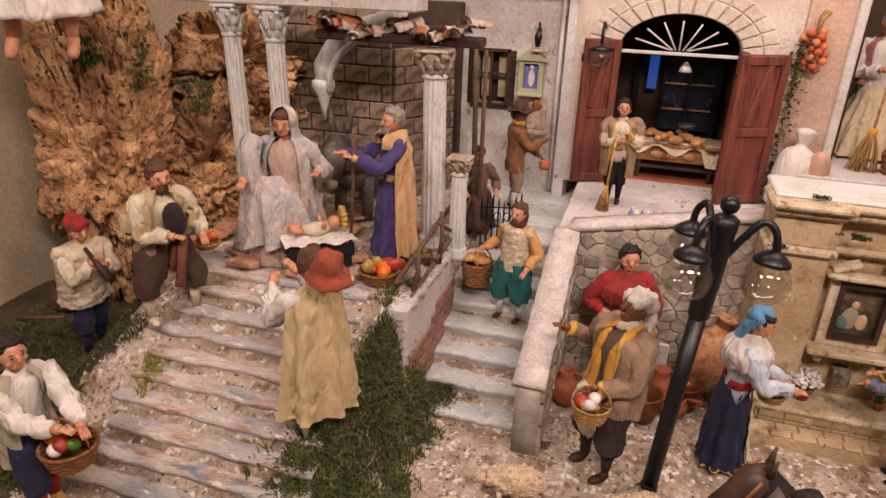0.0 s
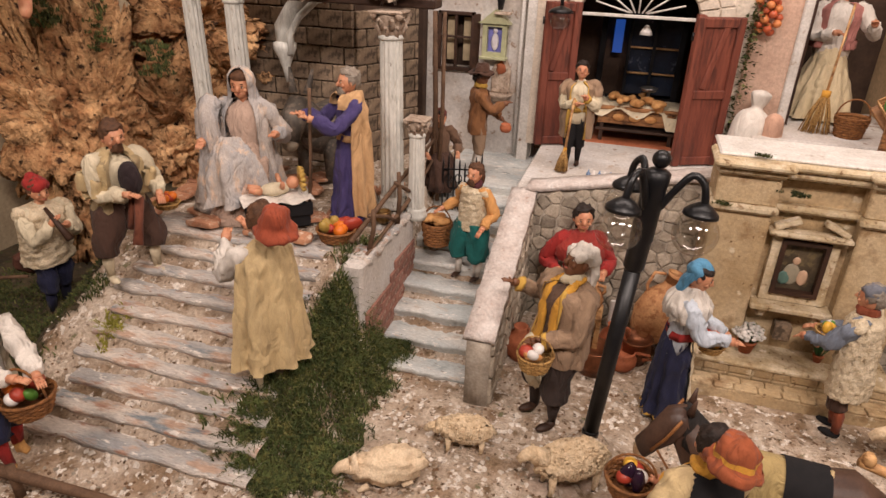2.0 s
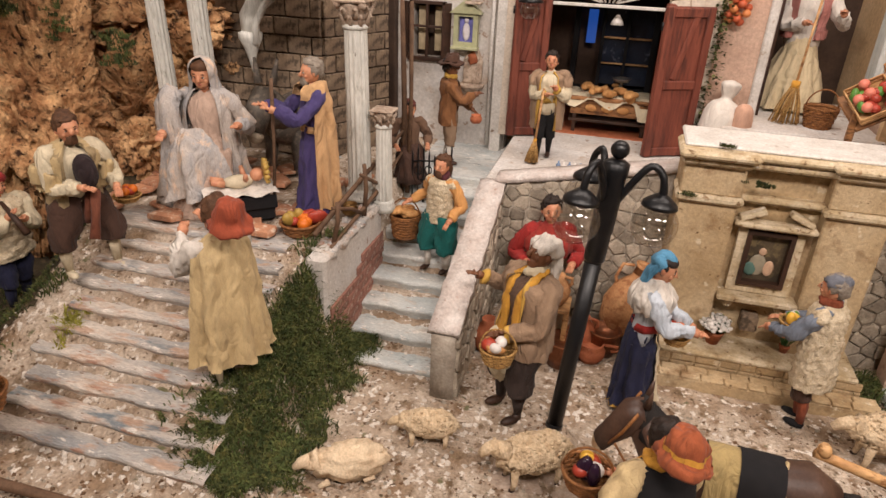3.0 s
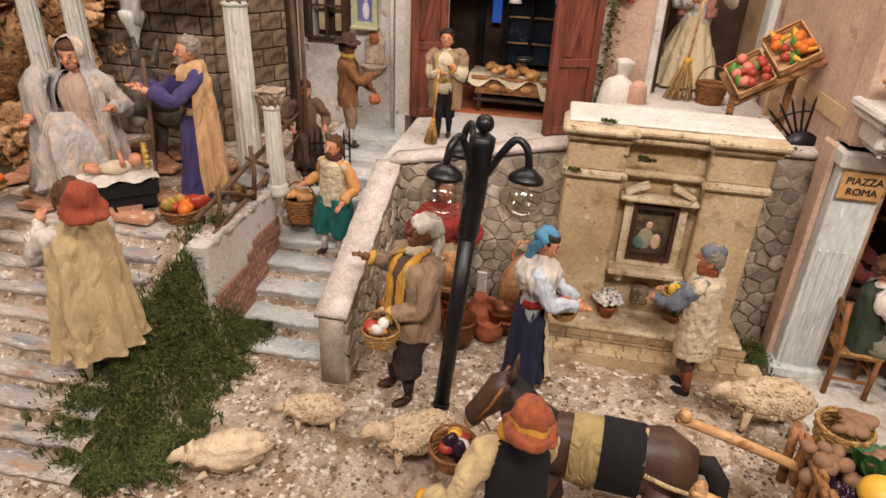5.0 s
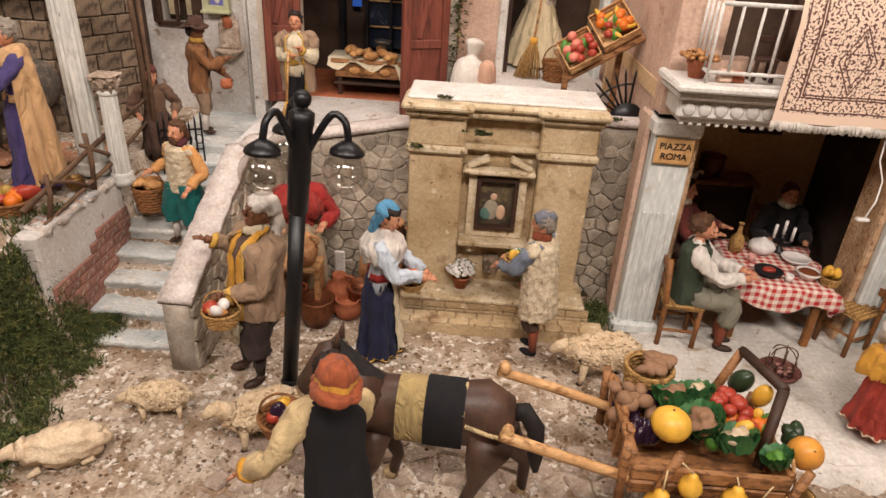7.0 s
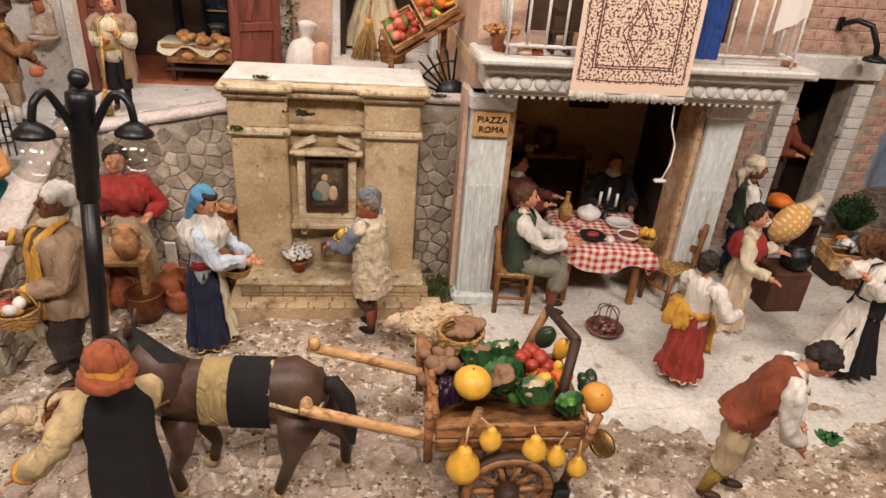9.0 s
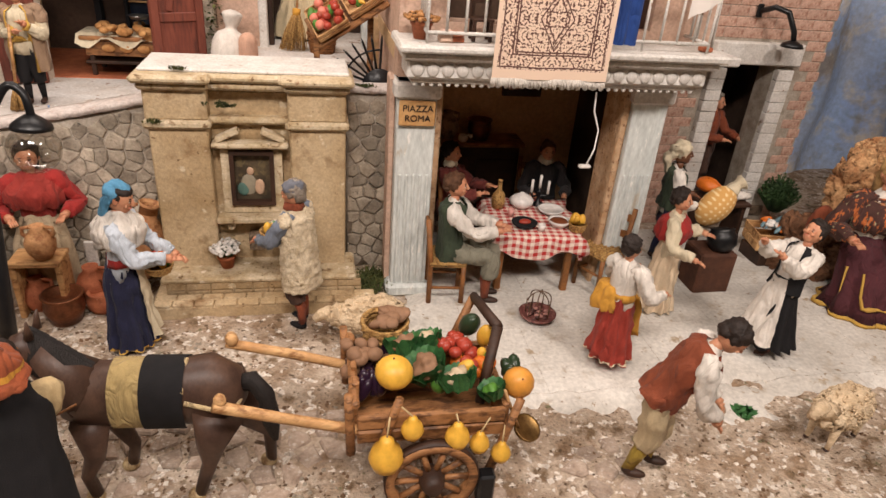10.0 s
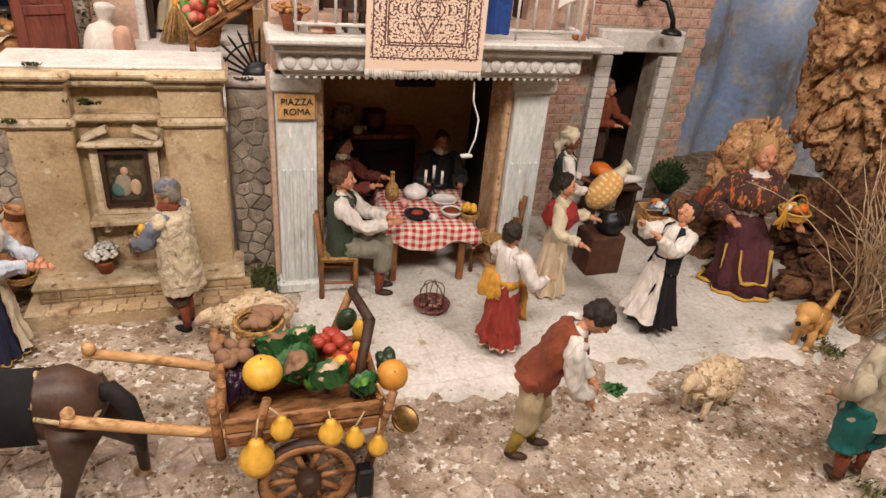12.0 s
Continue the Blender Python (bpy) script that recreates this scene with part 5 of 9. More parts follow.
        sh.ball((s * 0.019, -0.0490, 0.9400), (0.0088, 0.0045, 0.0016), DARKWOOD, 8, 5, m=Hm)
        sh.ball((s * 0.020, -0.0480, 0.9500), (0.0100, 0.0052, 0.0020), hair if hair is not None else skin, 8, 5, m=Hm)
        sh.ball((s * 0.028, -0.0400, 0.9150), (0.012, 0.008, 0.011), skin, 8, 6, m=Hm)
    if not beard:
        sh.ball((0, -0.0535, 0.9015), (0.011, 0.005, 0.0034), LIP, 8, 6, m=Hm)
    if hair is not None:
        if hat == "turban":
            pass
        elif hat in ("kerchief", "veil"):
            sh.ball((0, -0.003, 0.971), (0.047, 0.047, 0.028), hair, 20, 12, m=Hm, rough=0.1, freq=60)
        else:
            sh.ball((0, 0.017, 0.952), (0.056, 0.058, 0.057), hair, 28, 20, m=Hm, rough=0.24, freq=55)
            sh.ball((0, -0.004, 0.984), (0.044, 0.034, 0.017), hair, 20, 12, m=Hm, rough=0.3, freq=60)
            for s in (-1, 1):
                sh.ball((s * 0.046, 0.010, 0.940), (0.013, 0.024, 0.030), hair, 12, 8, m=Hm, rough=0.3, freq=60)
        if long_hair:
            sh.tube([(0, 0.045, 0.95), (0, 0.062, 0.90), (0, 0.058, 0.85)], [0.045, 0.042, 0.03], hair, 12, 0.7, wob=0.3, m=Hm)
        elif hat not in ("kerchief", "turban", "veil"):
            sh.ball((0, 0.048, 0.925), (0.042, 0.028, 0.040), hair, 12, 8, m=Hm, rough=0.4, freq=40)
    if beard:
        sh.ball((0, -0.036, 0.884), (0.029, 0.025, 0.030), beard, 16, 10, m=Hm, rough=0.4, freq=50)
    if hat == "brim":
        sh.lathe([(0.02, 0.955), (0.098, 0.958), (0.106, 0.968), (0.098, 0.970), (0.060, 0.972), (0.058, 1.005), (0.046, 1.030), (0.01, 1.034)], hat_mat, seg=28, m=Hm)
        sh.lathe([(0.0605, 0.973), (0.060, 0.985)], trim or DARKWOOD, seg=28, m=Hm, caps=False)
    elif hat == "slouch":
        sh.lathe([(0.062, 0.935), (0.084, 0.930), (0.080, 0.952), (0.064, 0.965), (0.060, 1.00), (0.045, 1.035), (0.012, 1.050)], hat_mat, seg=26, m=Hm @ pose(0, 0, 0, -8, 0, 0), folds=3, depth=0.05)
        if trim:
            sh.lathe([(0.0665, 0.958), (0.064, 0.978)], trim, seg=26, m=Hm @ pose(0, 0, 0, -8, 0, 0), caps=False)
    elif hat == "cap":
        sh.ball((0, 0.012, 0.965), (0.060, 0.064, 0.045), hat_mat, 16, 10, m=Hm, rough=0.2, freq=25)
        sh.ball((0, 0.05, 0.985), (0.035, 0.03, 0.03), hat_mat, 12, 8, m=Hm)
    elif hat == "kerchief":
        sh.ball((0, 0.017, 0.957), (0.057, 0.058, 0.057), hat_mat, 26, 16, m=Hm, rough=0.08, freq=25)
        sh.tube([(0, 0.030, 0.95), (0, 0.046, 0.905), (0, 0.050, 0.86), (0, 0.052, 0.825)], [0.052, 0.052, 0.044, 0.030], hat_mat, 16, 0.55, folds=5, m=Hm)
        for s in (-1, 1):
            sh.ball((s * 0.044, 0.002, 0.935), (0.011, 0.016, 0.030), hair if hair is not None else hat_mat, 12, 8, m=Hm, rough=0.3, freq=50)
    elif hat == "veil":
        prof = [(0.125, 0.60), (0.118, 0.70), (0.096, 0.80), (0.070, 0.87), (0.066, 0.93), (0.058, 0.975), (0.030, 1.002), (0.004, 1.006)]
        for f in (1.0, 0.97):
            sh.lathe([(r * f, q) for r, q in prof], hat_mat, seg=36, m=Hm @ Matrix.Translation((0, 0.012, 0)), a0=-48, a1=228, folds=8, depth=0.10, squash=0.95)
    elif hat == "turban":
        sh.ball((0, 0.018, 0.966), (0.068, 0.070, 0.056), hat_mat, 26, 16, m=Hm, rough=0.25, freq=30)
        sh.tube([(0, 0.05, 0.95), (0.01, 0.085, 0.90), (0.015, 0.085, 0.83), (0.01, 0.08, 0.78)], [0.05, 0.052, 0.046, 0.03], hat_mat, 12, 0.6, folds=5, m=Hm)
    # gentle unevenness so that cloth does not look machine-made
    sh.v = [tuple(Vector(p) * (1 + 0.022 * noise.noise(Vector(p) * (9 / h) + Vector((seed, 0, 0))))) for p in sh.v]
    sh.crumple(0.0050, 0.022, seed)
    return thing(name, sh, label, "figurine", m=pose(x, y, z, 0, 0, face))


CREAMC, WHITEC, NAVY, BROWNC = cloth("cream", 214, 200, 172), cloth("white", 222, 214, 204), cloth("navy", 34, 36, 62), cloth("brown", 74, 52, 42)
TAN, GREYC, BLUEG, PURPLE = cloth("tan", 198, 174, 130), cloth("grey", 132, 118, 108), cloth("blue_grey", 150, 158, 168), cloth("purple", 72, 62, 108)
OCH, RED, GOLD, GREEN = cloth("ochre", 198, 158, 114), cloth("red", 158, 44, 40), cloth("gold", 200, 158, 74), cloth("green", 56, 66, 50)
TEAL, YEL, TAUPE, ROSE = cloth("teal", 24, 96, 92), cloth("mustard", 206, 150, 58), cloth("taupe", 150, 124, 100), cloth("rose", 196, 168, 150)
RUSTC, OLIVE, LBLUE, BURG = cloth("rust", 130, 66, 42), cloth("olive_grey", 132, 128, 112), cloth("light_blue", 196, 204, 214), cloth("burgundy", 84, 42, 48)
ORANGEF, SKYB, STRIPE, DBLUE = cloth("felt_red", 150, 70, 46), cloth("sky_blue", 92, 150, 186), cloth("striped_grey", 176, 164, 140), cloth("dull_blue", 120, 128, 142)

MANTLE = surface("cloth_mantle", (184, 172, 162), (156, 154, 154), 22, (204, 178, 156), 0.9, 0.8, 420, spots=0.54, dist=0.005, stretch=(1, 1, 0.4), gw=0.1, crease=3.2)
PATTERN = cloth("patterned_dark", 78, 50, 44, more=((70, 0.56, 0.03, (186, 104, 56)), (90, 0.60, 0.03, (150, 140, 110))))
figurine("shepherd_piper", "shepherd figurine in fleece and red cap playing a pipe", -0.985, 0.868, 0.045, 0.285, 75, CREAMC, NAVY, hat="cap", hat_mat=RED, vest=FLEECE, vest_low=0.42, fluffy=True, width=1.25, palms=((-0.03, -0.20, 0.80), (0.05, -0.19, 0.74)), lean=8, hair=HAIRB, feet=((-0.07, -0.04), (0.07, 0.05)))
figurine("shepherd_bagpiper", "bearded shepherd figurine in brown breeches carrying a dark bag", -0.762, 0.842, 0.182, 0.290, 62, CREAMC, BROWNC, vest=cloth("sackcloth", 160, 140, 106), vest_low=0.46, width=1.15, hair=HAIRB, beard=HAIRB, palms=((-0.02, -0.22, 0.66), (0.16, -0.20, 0.60)), lean=12, feet=((-0.13, -0.02), (0.14, -0.06)), stocking=CREAMC, shoe=CREAMC, baggy=1.35, cape=TAN, cape_low=0.62)
figurine("peasant_man", "peasant figurine in striped waistcoat with an outstretched arm", -0.765, 0.535, 0.012, 0.300, 72, WHITEC, NAVY, vest=STRIPE, vest_low=0.34, palms=((0.02, -0.30, 0.66), (0.10, -0.32, 0.63)), hair=HAIRD, lean=6, feet=((-0.05, -0.12), (0.06, 0.04)), stocking=RED, shoe=cloth("shoe_tan", 190, 140, 80))
figurine("shepherd_with_cape", "shepherd figurine in beige cape and red felt hat playing a horn", -0.420, 0.742, 0.085, 0.318, -122, WHITEC, BROWNC, hair=HAIRB, hat="slouch", hat_mat=ORANGEF, cape=TAN, cape_low=0.20, palms=((-0.06, -0.28, 0.80), (0.06, -0.25, 0.78)), feet=((-0.03, -0.22), (0.09, 0.02)), stocking=CREAMC, shoe=CREAMC, baggy=1.2, arc=(5, 215))
figurine("veiled_woman", "seated woman figurine in pale rose gown and grey-blue mantle", -0.655, 1.087, 0.236, 0.335, 14, ROSE, ROSE, hair=HAIRB, long_hair=False, hat="veil", hat_mat=MANTLE, skirt=ROSE, lap=MANTLE, sit=0.15, feet=((-0.05, -0.20), (0.05, -0.20)), palms=((-0.20, -0.20, 0.62), (0.22, -0.17, 0.68)), cape=MANTLE, cape_low=0.30, sleeve=MANTLE, nod=14, flare=1.3, width=1.1)
figurine("bearded_old_man", "old bearded man figurine in purple robe and ochre cloak", -0.441, 1.107, 0.245, 0.288, -45, PURPLE, PURPLE, hair=HAIRG, beard=HAIRG, skirt=PURPLE, cape=OCH, cape_low=0.06, collar=OCH, flare=0.95, palms=((-0.12, -0.30, 0.72), (0.06, -0.30, 0.74)), sash=OCH, arc=(-20, 192))
figurine("boy_with_basket", "bearded man figurine in teal breeches and fleece waistcoat", -0.208, 1.190, 0.108, 0.246, -22, cloth("amber", 206, 150, 90), TEAL, hair=HAIRB, long_hair=True, beard=HAIRB, vest=FLEECE, vest_low=0.46, fluffy=True, scarf=BURG, palms=((-0.30, -0.06, 0.56), (0.20, -0.16, 0.54)), stocking=WHITEC, feet=((-0.09, -0.06), (0.09, -0.03)), baggy=1.5)
figurine("man_with_hat", "man figurine in brown coat and brimmed hat holding a jug", -0.280, 1.500, 0.236, 0.250, 95, cloth("coat_brown", 134, 90, 56), TAUPE, hair=HAIRD, hat="brim", hat_mat=cloth("hat_brown", 84, 58, 46), vest=cloth("coat_brown", 134, 90, 56), vest_low=0.40, scarf=GOLD, palms=((0.02, -0.26, 0.70), (0.10, -0.22, 0.52)), lean=0, stocking=WHITEC, skin=DARKSKIN)
figurine("seated_dark_woman", "seated figurine in brown shawl beside the columns", -0.345, 1.395, 0.225, 0.225, 30, cloth("shadow_brown", 110, 84, 66), BROWNC, hair=HAIRD, hat="kerchief", hat_mat=cloth("maroon", 96, 50, 44), skirt=BROWNC, sit=0.2, feet=((-0.05, -0.18), (0.05, -0.18)))
figurine("shopkeeper_with_broom", "shopkeeper figurine in taupe coat and gold waistcoat", -0.046, 1.475, 0.290, 0.232, 4, CREAMC, BLACK, hair=HAIRD, vest=TAUPE, vest_low=0.30, trim=GOLD, palms=((0.00, -0.18, 0.66), (0.06, -0.18, 0.72)), width=1.3, sash=GOLD, sleeve=CREAMC, shoulder=TAUPE)
figurine("turbaned_merchant", "turbaned merchant figurine in taupe coat and mustard scarf", 0.016, 0.916, 0.004, 0.325, -48, cloth("deep_brown", 96, 74, 60), cloth("dotted_brown", 60, 48, 44), skin=DARKSKIN, hair=HAIRB, hat="turban", hat_mat=WHITEC, vest=TAUPE, vest_low=0.42, trim=GOLD, sleeve=TAUPE, palms=((-0.30, -0.14, 0.70), (0.06, -0.20, 0.56)), lean=-5, width=1.36, feet=((-0.10, -0.05), (0.08, -0.06)), nod=-14, baggy=1.3, scarf=CREAMC, stole=YEL, waist=CREAMC)
figurine("seated_potter_woman", "seated woman figurine in red shawl among the pots", 0.012, 1.220, 0.000, 0.325, 12, cloth("plum", 150, 56, 50), BROWNC, hair=HAIRD, long_hair=True, skirt=cloth("pale_dirty", 190, 170, 140), sleeve=RED, sit=0.12, feet=((-0.05, -0.16), (0.05, -0.16)), palms=((-0.12, -0.14, 0.62), (0.14, -0.14, 0.62)), shawl=cloth("potter_red", 150, 52, 44), low=0.03)
figurine("woman_in_blue", "woman figurine in navy skirt, white blouse and blue headscarf", 0.206, 1.005, 0.002, 0.295, 88, LBLUE, NAVY, hair=HAIRD, hat="kerchief", hat_mat=SKYB, skirt=NAVY, shawl=WHITEC, sash=RED, palms=((-0.06, -0.28, 0.62), (0.08, -0.28, 0.56)), trim=GOLD, flare=0.9, lean=4, nod=14, apron=CREAMC, spread=26)
figurine("man_in_fleece", "man figurine in fleece coat and grey cap facing the monument", 0.492, 1.045, 0.000, 0.285, -122, DBLUE, BROWNC, hair=HAIRG, hat="cap", hat_mat=cloth("slate", 110, 112, 120), vest=FLEECE, vest_low=0.30, fluffy=True, width=1.04, scarf=RUSTC, palms=((-0.10, -0.28, 0.60), (0.04, -0.29, 0.58)), stocking=RUSTC, lean=4, shoe=BLACK)
figurine("carter", "carter figurine in orange felt hat and black waistcoat", 0.222, 0.552, 0.000, 0.312, 203, CREAMC, BLACK, hair=HAIRD, hat="slouch", hat_mat=cloth("felt_orange", 154, 80, 48), trim=YEL, vest=BLACK, vest_low=0.35, scarf=YEL, width=0.98, palms=((0.08, -0.32, 0.60), (0.33, -0.12, 0.54)), sleeve=TAN, lean=14, crown=1.05)
figurine("diner_in_green", "seated diner figurine in green waistcoat and white sleeves", 0.785, 1.120, 0.008, 0.305, 75, WHITEC, OLIVE, hair=HAIRB, vest=GREEN, vest_low=0.42, sit=0.14, feet=((-0.05, -0.26), (0.06, -0.26)), palms=((-0.05, -0.32, 0.68), (0.08, -0.32, 0.66)), stocking=RUSTC, sleeve=WHITEC)
figurine("diner_in_red", "seated diner figurine in dark red jacket behind the table", 0.820, 1.345, 0.000, 0.295, 55, cloth("dark_red", 110, 50, 44), BROWNC, hair=HAIRD, sit=0.14, feet=((-0.05, -0.2), (0.06, -0.2)), palms=((-0.08, -0.30, 0.70), (0.12, -0.30, 0.70)), scarf=CREAMC)
figurine("diner_in_black", "seated long-haired diner figurine in dark jacket", 1.061, 1.385, 0.000, 0.285, -6, cloth("black_jacket", 44, 38, 38), BLACK, hair=HAIRB, long_hair=True, sit=0.14, feet=((-0.05, -0.2), (0.06, -0.2)), palms=((-0.12, -0.22, 0.62), (0.14, -0.20, 0.62)), vest=BLACK, scarf=CREAMC)
figurine("dancing_woman", "dancing woman figurine in red skirt and yellow shawl", 1.034, 0.872, 0.010, 0.250, 118, WHITEC, RED, hair=HAIRD, long_hair=False, skirt=cloth("brick_red", 150, 54, 42), shawl=None, sash=YEL, trim=CREAMC, palms=((-0.20, -0.22, 0.60), (0.10, -0.28, 0.66)), flare=1.0, wrap=YEL, hem=0.07)
figurine("woman_in_red_shawl", "woman figurine in cream dress and red shawl", 1.212, 1.040, 0.010, 0.262, 55, CREAMC, CREAMC, hair=HAIRD, skirt=cloth("cream_skirt", 220, 198, 168), shawl=RED, palms=((-0.22, -0.22, 0.58), (0.22, -0.24, 0.62)), flare=0.95, low=0.06)
figurine("woman_in_black", "dancing woman figurine in black skirt and white apron", 1.362, 0.885, 0.012, 0.266, -82, WHITEC, BLACK, hair=HAIRD, skirt=BLACK, vest=BLACK, vest_low=0.5, apron=WHITEC, palms=((-0.05, -0.32, 0.80), (0.10, -0.31, 0.78)), lean=-12, nod=-8, flare=1.2, hem=0.08, stocking=RUSTC, shoe=BROWNC, feet=((-0.06, 0.02), (0.07, -0.05)), sleeve=WHITEC)
figurine("bending_man", "young man figurine in rust waistcoat bending forward", 0.980, 0.620, 0.012, 0.290, 66, WHITEC, cloth("breeches_beige", 186, 166, 132), hair=HAIRD, vest=RUSTC, vest_low=0.46, lean=29, palms=((-0.03, -0.34, 0.50), (0.10, -0.34, 0.54)), stocking=cloth("sock_yellow", 170, 144, 60), feet=((-0.06, 0.06), (0.06, -0.05)), nod=20, shoe=DARKWOOD)
figurine("seated_vendor", "seated woman figurine in burgundy skirt with gold braid", 1.690, 1.060, 0.0, 0.405, -12, WHITEC, BURG, hair=None, hat="kerchief", hat_mat=cloth("scarf_tan", 176, 140, 90), skirt=BURG, trim=GOLD, sit=0.19, feet=((-0.05, -0.20), (0.05, -0.20)), palms=((-0.18, -0.18, 0.62), (0.18, -0.20, 0.62)), sleeve=PATTERN, width=1.0, flare=1.15, shawl=PATTERN, low=0.055)
figurine("boy_in_vest", "boy figurine in striped shirt and teal breeches", 1.454, 0.480, 0.005, 0.285, 172, STRIPE, TEAL, hair=HAIRD, vest=STRIPE, vest_low=0.40, baggy=1.5, stocking=RUSTC, palms=((-0.20, -0.06, 0.52), (0.20, -0.06, 0.52)), width=1.15, feet=((-0.07, 0.0), (0.07, 0.03)))
figurine("turbaned_porter", "porter figurine in white turban and green waistcoat", 1.317, 1.240, 0.008, 0.285, 70, WHITEC, NAVY, skin=DARKSKIN, hair=HAIRD, hat="turban", hat_mat=CREAMC, vest=GREEN, vest_low=0.5, sash=RED, palms=((-0.14, -0.20, 0.56), (0.16, -0.20, 0.56)))
figurine("woman_with_broom", "woman figurine in cream dress and pink bodice with a broom", 0.503, 1.790, 0.386, 0.325, -8, WHITEC, CREAMC, hair=HAIRG, skirt=cloth("cream_apron", 214, 196, 160), vest=cloth("dusty_pink", 180, 120, 112), vest_low=0.58, palms=((0.0, -0.20, 0.64), (0.20, -0.20, 0.72)), flare=1.45, width=1.2)
figurine("figure_in_doorway", "figurine in brown clothes inside the dark doorway", 1.575, 1.545, 0.065, 0.265, 40, RUSTC, BROWNC, hair=HAIRG, palms=((-0.1, -0.2, 0.6), (0.12, -0.28, 0.58)))
# hanging angel, only its skirt and feet come into view
ang = Shape().lathe([(0.085, 0.0), (0.075, 0.05), (0.055, 0.14), (0.035, 0.18)], WHITEC, seg=40, folds=9, depth=0.12)
for s, yy in ((-0.045, -0.02), (0.040, -0.01)):
    ang.tube([(s * 0.7, 0, 0.05), (s, yy, -0.01), (s * 1.05, yy - 0.005, -0.045)], [0.018, 0.014, 0.010], SKIN, 10)
    ang.tube([(s * 1.05, yy - 0.005, -0.042), (s * 1.10, yy - 0.02, -0.060), (s * 1.12, yy - 0.028, -0.068)], [0.011, 0.010, 0.006], SKIN, 10)
thing("hanging_angel", ang, "angel figurine in white skirt hanging above the rocks", "figurine", m=pose(-0.985, 0.90, 0.688, 6, 0, 25))


# ---- animals, one plain mesh each ----
def sheep(label, x, y, z, size, face, lying=False, mat=WOOL, seed=0, head_down=0.0):
    sh = Shape()
    L, rnd = size, random.Random(seed)
    bz = 0.24 * L if lying else 0.46 * L
    sh.ball((0, 0, bz), (0.25 * L, 0.48 * L, 0.24 * L), mat, 30, 22, rough=0.30, freq=14 / L)
    if not lying or seed == 0:
        for k in range(640):
            a, t = rnd.uniform(0, 6.28), rnd.uniform(-1, 1)
            r = math.sqrt(1 - t * t)
            p = Vector((0.25 * L * r * math.cos(a), 0.48 * L * t, bz + 0.24 * L * r * math.sin(a)))
            if p.z > bz - 0.2 * L:
                sh.ball(p, (0.019 * L, 0.022 * L, 0.019 * L), mat, 6, 4, rough=0.9, freq=60 / L)
    hz = bz + (0.16 - head_down) * L
    sh.tube([(0, -0.38 * L, bz + 0.08 * L), (0, -0.50 * L, hz), (0, -0.54 * L, hz + 0.03 * L)], [0.14 * L, 0.11 * L, 0.10 * L], mat, 12, wob=0.3)
    sh.tube([(0, -0.50 * L, hz + 0.06 * L), (0, -0.62 * L, hz + 0.02 * L), (0, -0.71 * L, hz - 0.05 * L)], [0.085 * L, 0.075 * L, 0.045 * L], mat, 12)
    for s in (-1, 1):
        sh.tube([(s * 0.07 * L, -0.50 * L, hz + 0.07 * L), (s * 0.15 * L, -0.50 * L, hz + 0.03 * L)], [0.03 * L, 0.012 * L], mat, 8, 0.5)
        for yy in (-0.28, 0.30):
            if not lying:
                sh.tube([(s * 0.13 * L, yy * L, bz - 0.12 * L), (s * 0.13 * L, yy * L, 0.10 * L), (s * 0.13 * L, yy * L - 0.02 * L, 0.03 * L)], [0.06 * L, 0.035 * L, 0.03 * L], mat, 8)
                sh.ball((s * 0.13 * L, yy * L - 0.025 * L, 0.02 * L), (0.035 * L, 0.045 * L, 0.022 * L), DARKWOOD, 8, 5)
            else:
                sh.tube([(s * 0.16 * L, yy * L, 0.08 * L), (s * 0.19 * L, yy * L - 0.14 * L, 0.03 * L)], [0.05 * L, 0.03 * L], mat, 8)
    sh.tube([(0, 0.44 * L, bz + 0.06 * L), (0, 0.54 * L, bz - 0.06 * L)], [0.04 * L, 0.02 * L], mat, 8)
    return thing("sheep", sh, label, "sheep", m=pose(x, y, z, 0, 0, face), group="sheep on the square")


PIGM = surface("pale_pig_wool", (222, 202, 172), (204, 180, 150), 40, None, 0.9, 0.8, 300, dist=0.002)
sheep("smooth cream sheep lying on the gravel", -0.202, 0.690, 0.002, 0.116, -62, True, PIGM, 3, 0.12)
sheep("small cream sheep grazing on the gravel", -0.108, 0.796, -0.004, 0.094, -80, False, WOOL, 0, 0.2)
sheep("curly beige sheep standing on the gravel", 0.066, 0.765, 0.0, 0.122, -60, False, WOOL, 2)
sheep("curly beige sheep behind the cart", 0.612, 0.970, 0.002, 0.136, -85, False, WOOL, 4, 0.12)
sheep("curly beige sheep standing on the paving", 1.334, 0.655, 0.006, 0.132, -70, False, WOOL, 5)

dog = Shape()
TANF = paint("dog_tan", 210, 158, 92)
dog.tube([(0, -0.03, 0.042), (0, 0.0, 0.042), (0, 0.04, 0.040)], [0.016, 0.017, 0.014], TANF, 12)
dog.tube([(0, -0.034, 0.045), (0, -0.050, 0.066)], [0.014, 0.013], TANF, 10)
dog.ball((0, -0.052, 0.078), (0.019, 0.020, 0.018), TANF)
dog.tube([(0, -0.060, 0.074), (0, -0.082, 0.068)], [0.012, 0.009], TANF, 8)
dog.ball((0, -0.089, 0.070), 0.0045, BLACK, 6, 4)
for s in (-1, 1):
    dog.ball((s * 0.018, -0.048, 0.074), (0.004, 0.008, 0.012), TANF, 8, 5)
    for yy in (-0.030, 0.034):
        dog.tube([(s * 0.010, yy, 0.038), (s * 0.012, yy + 0.004, 0.018), (s * 0.012, yy, 0.003)], [0.009, 0.006, 0.006], TANF, 8)
        dog.ball((s * 0.012, yy - 0.004, 0.004), (0.006, 0.009, 0.004), TANF, 8, 4)
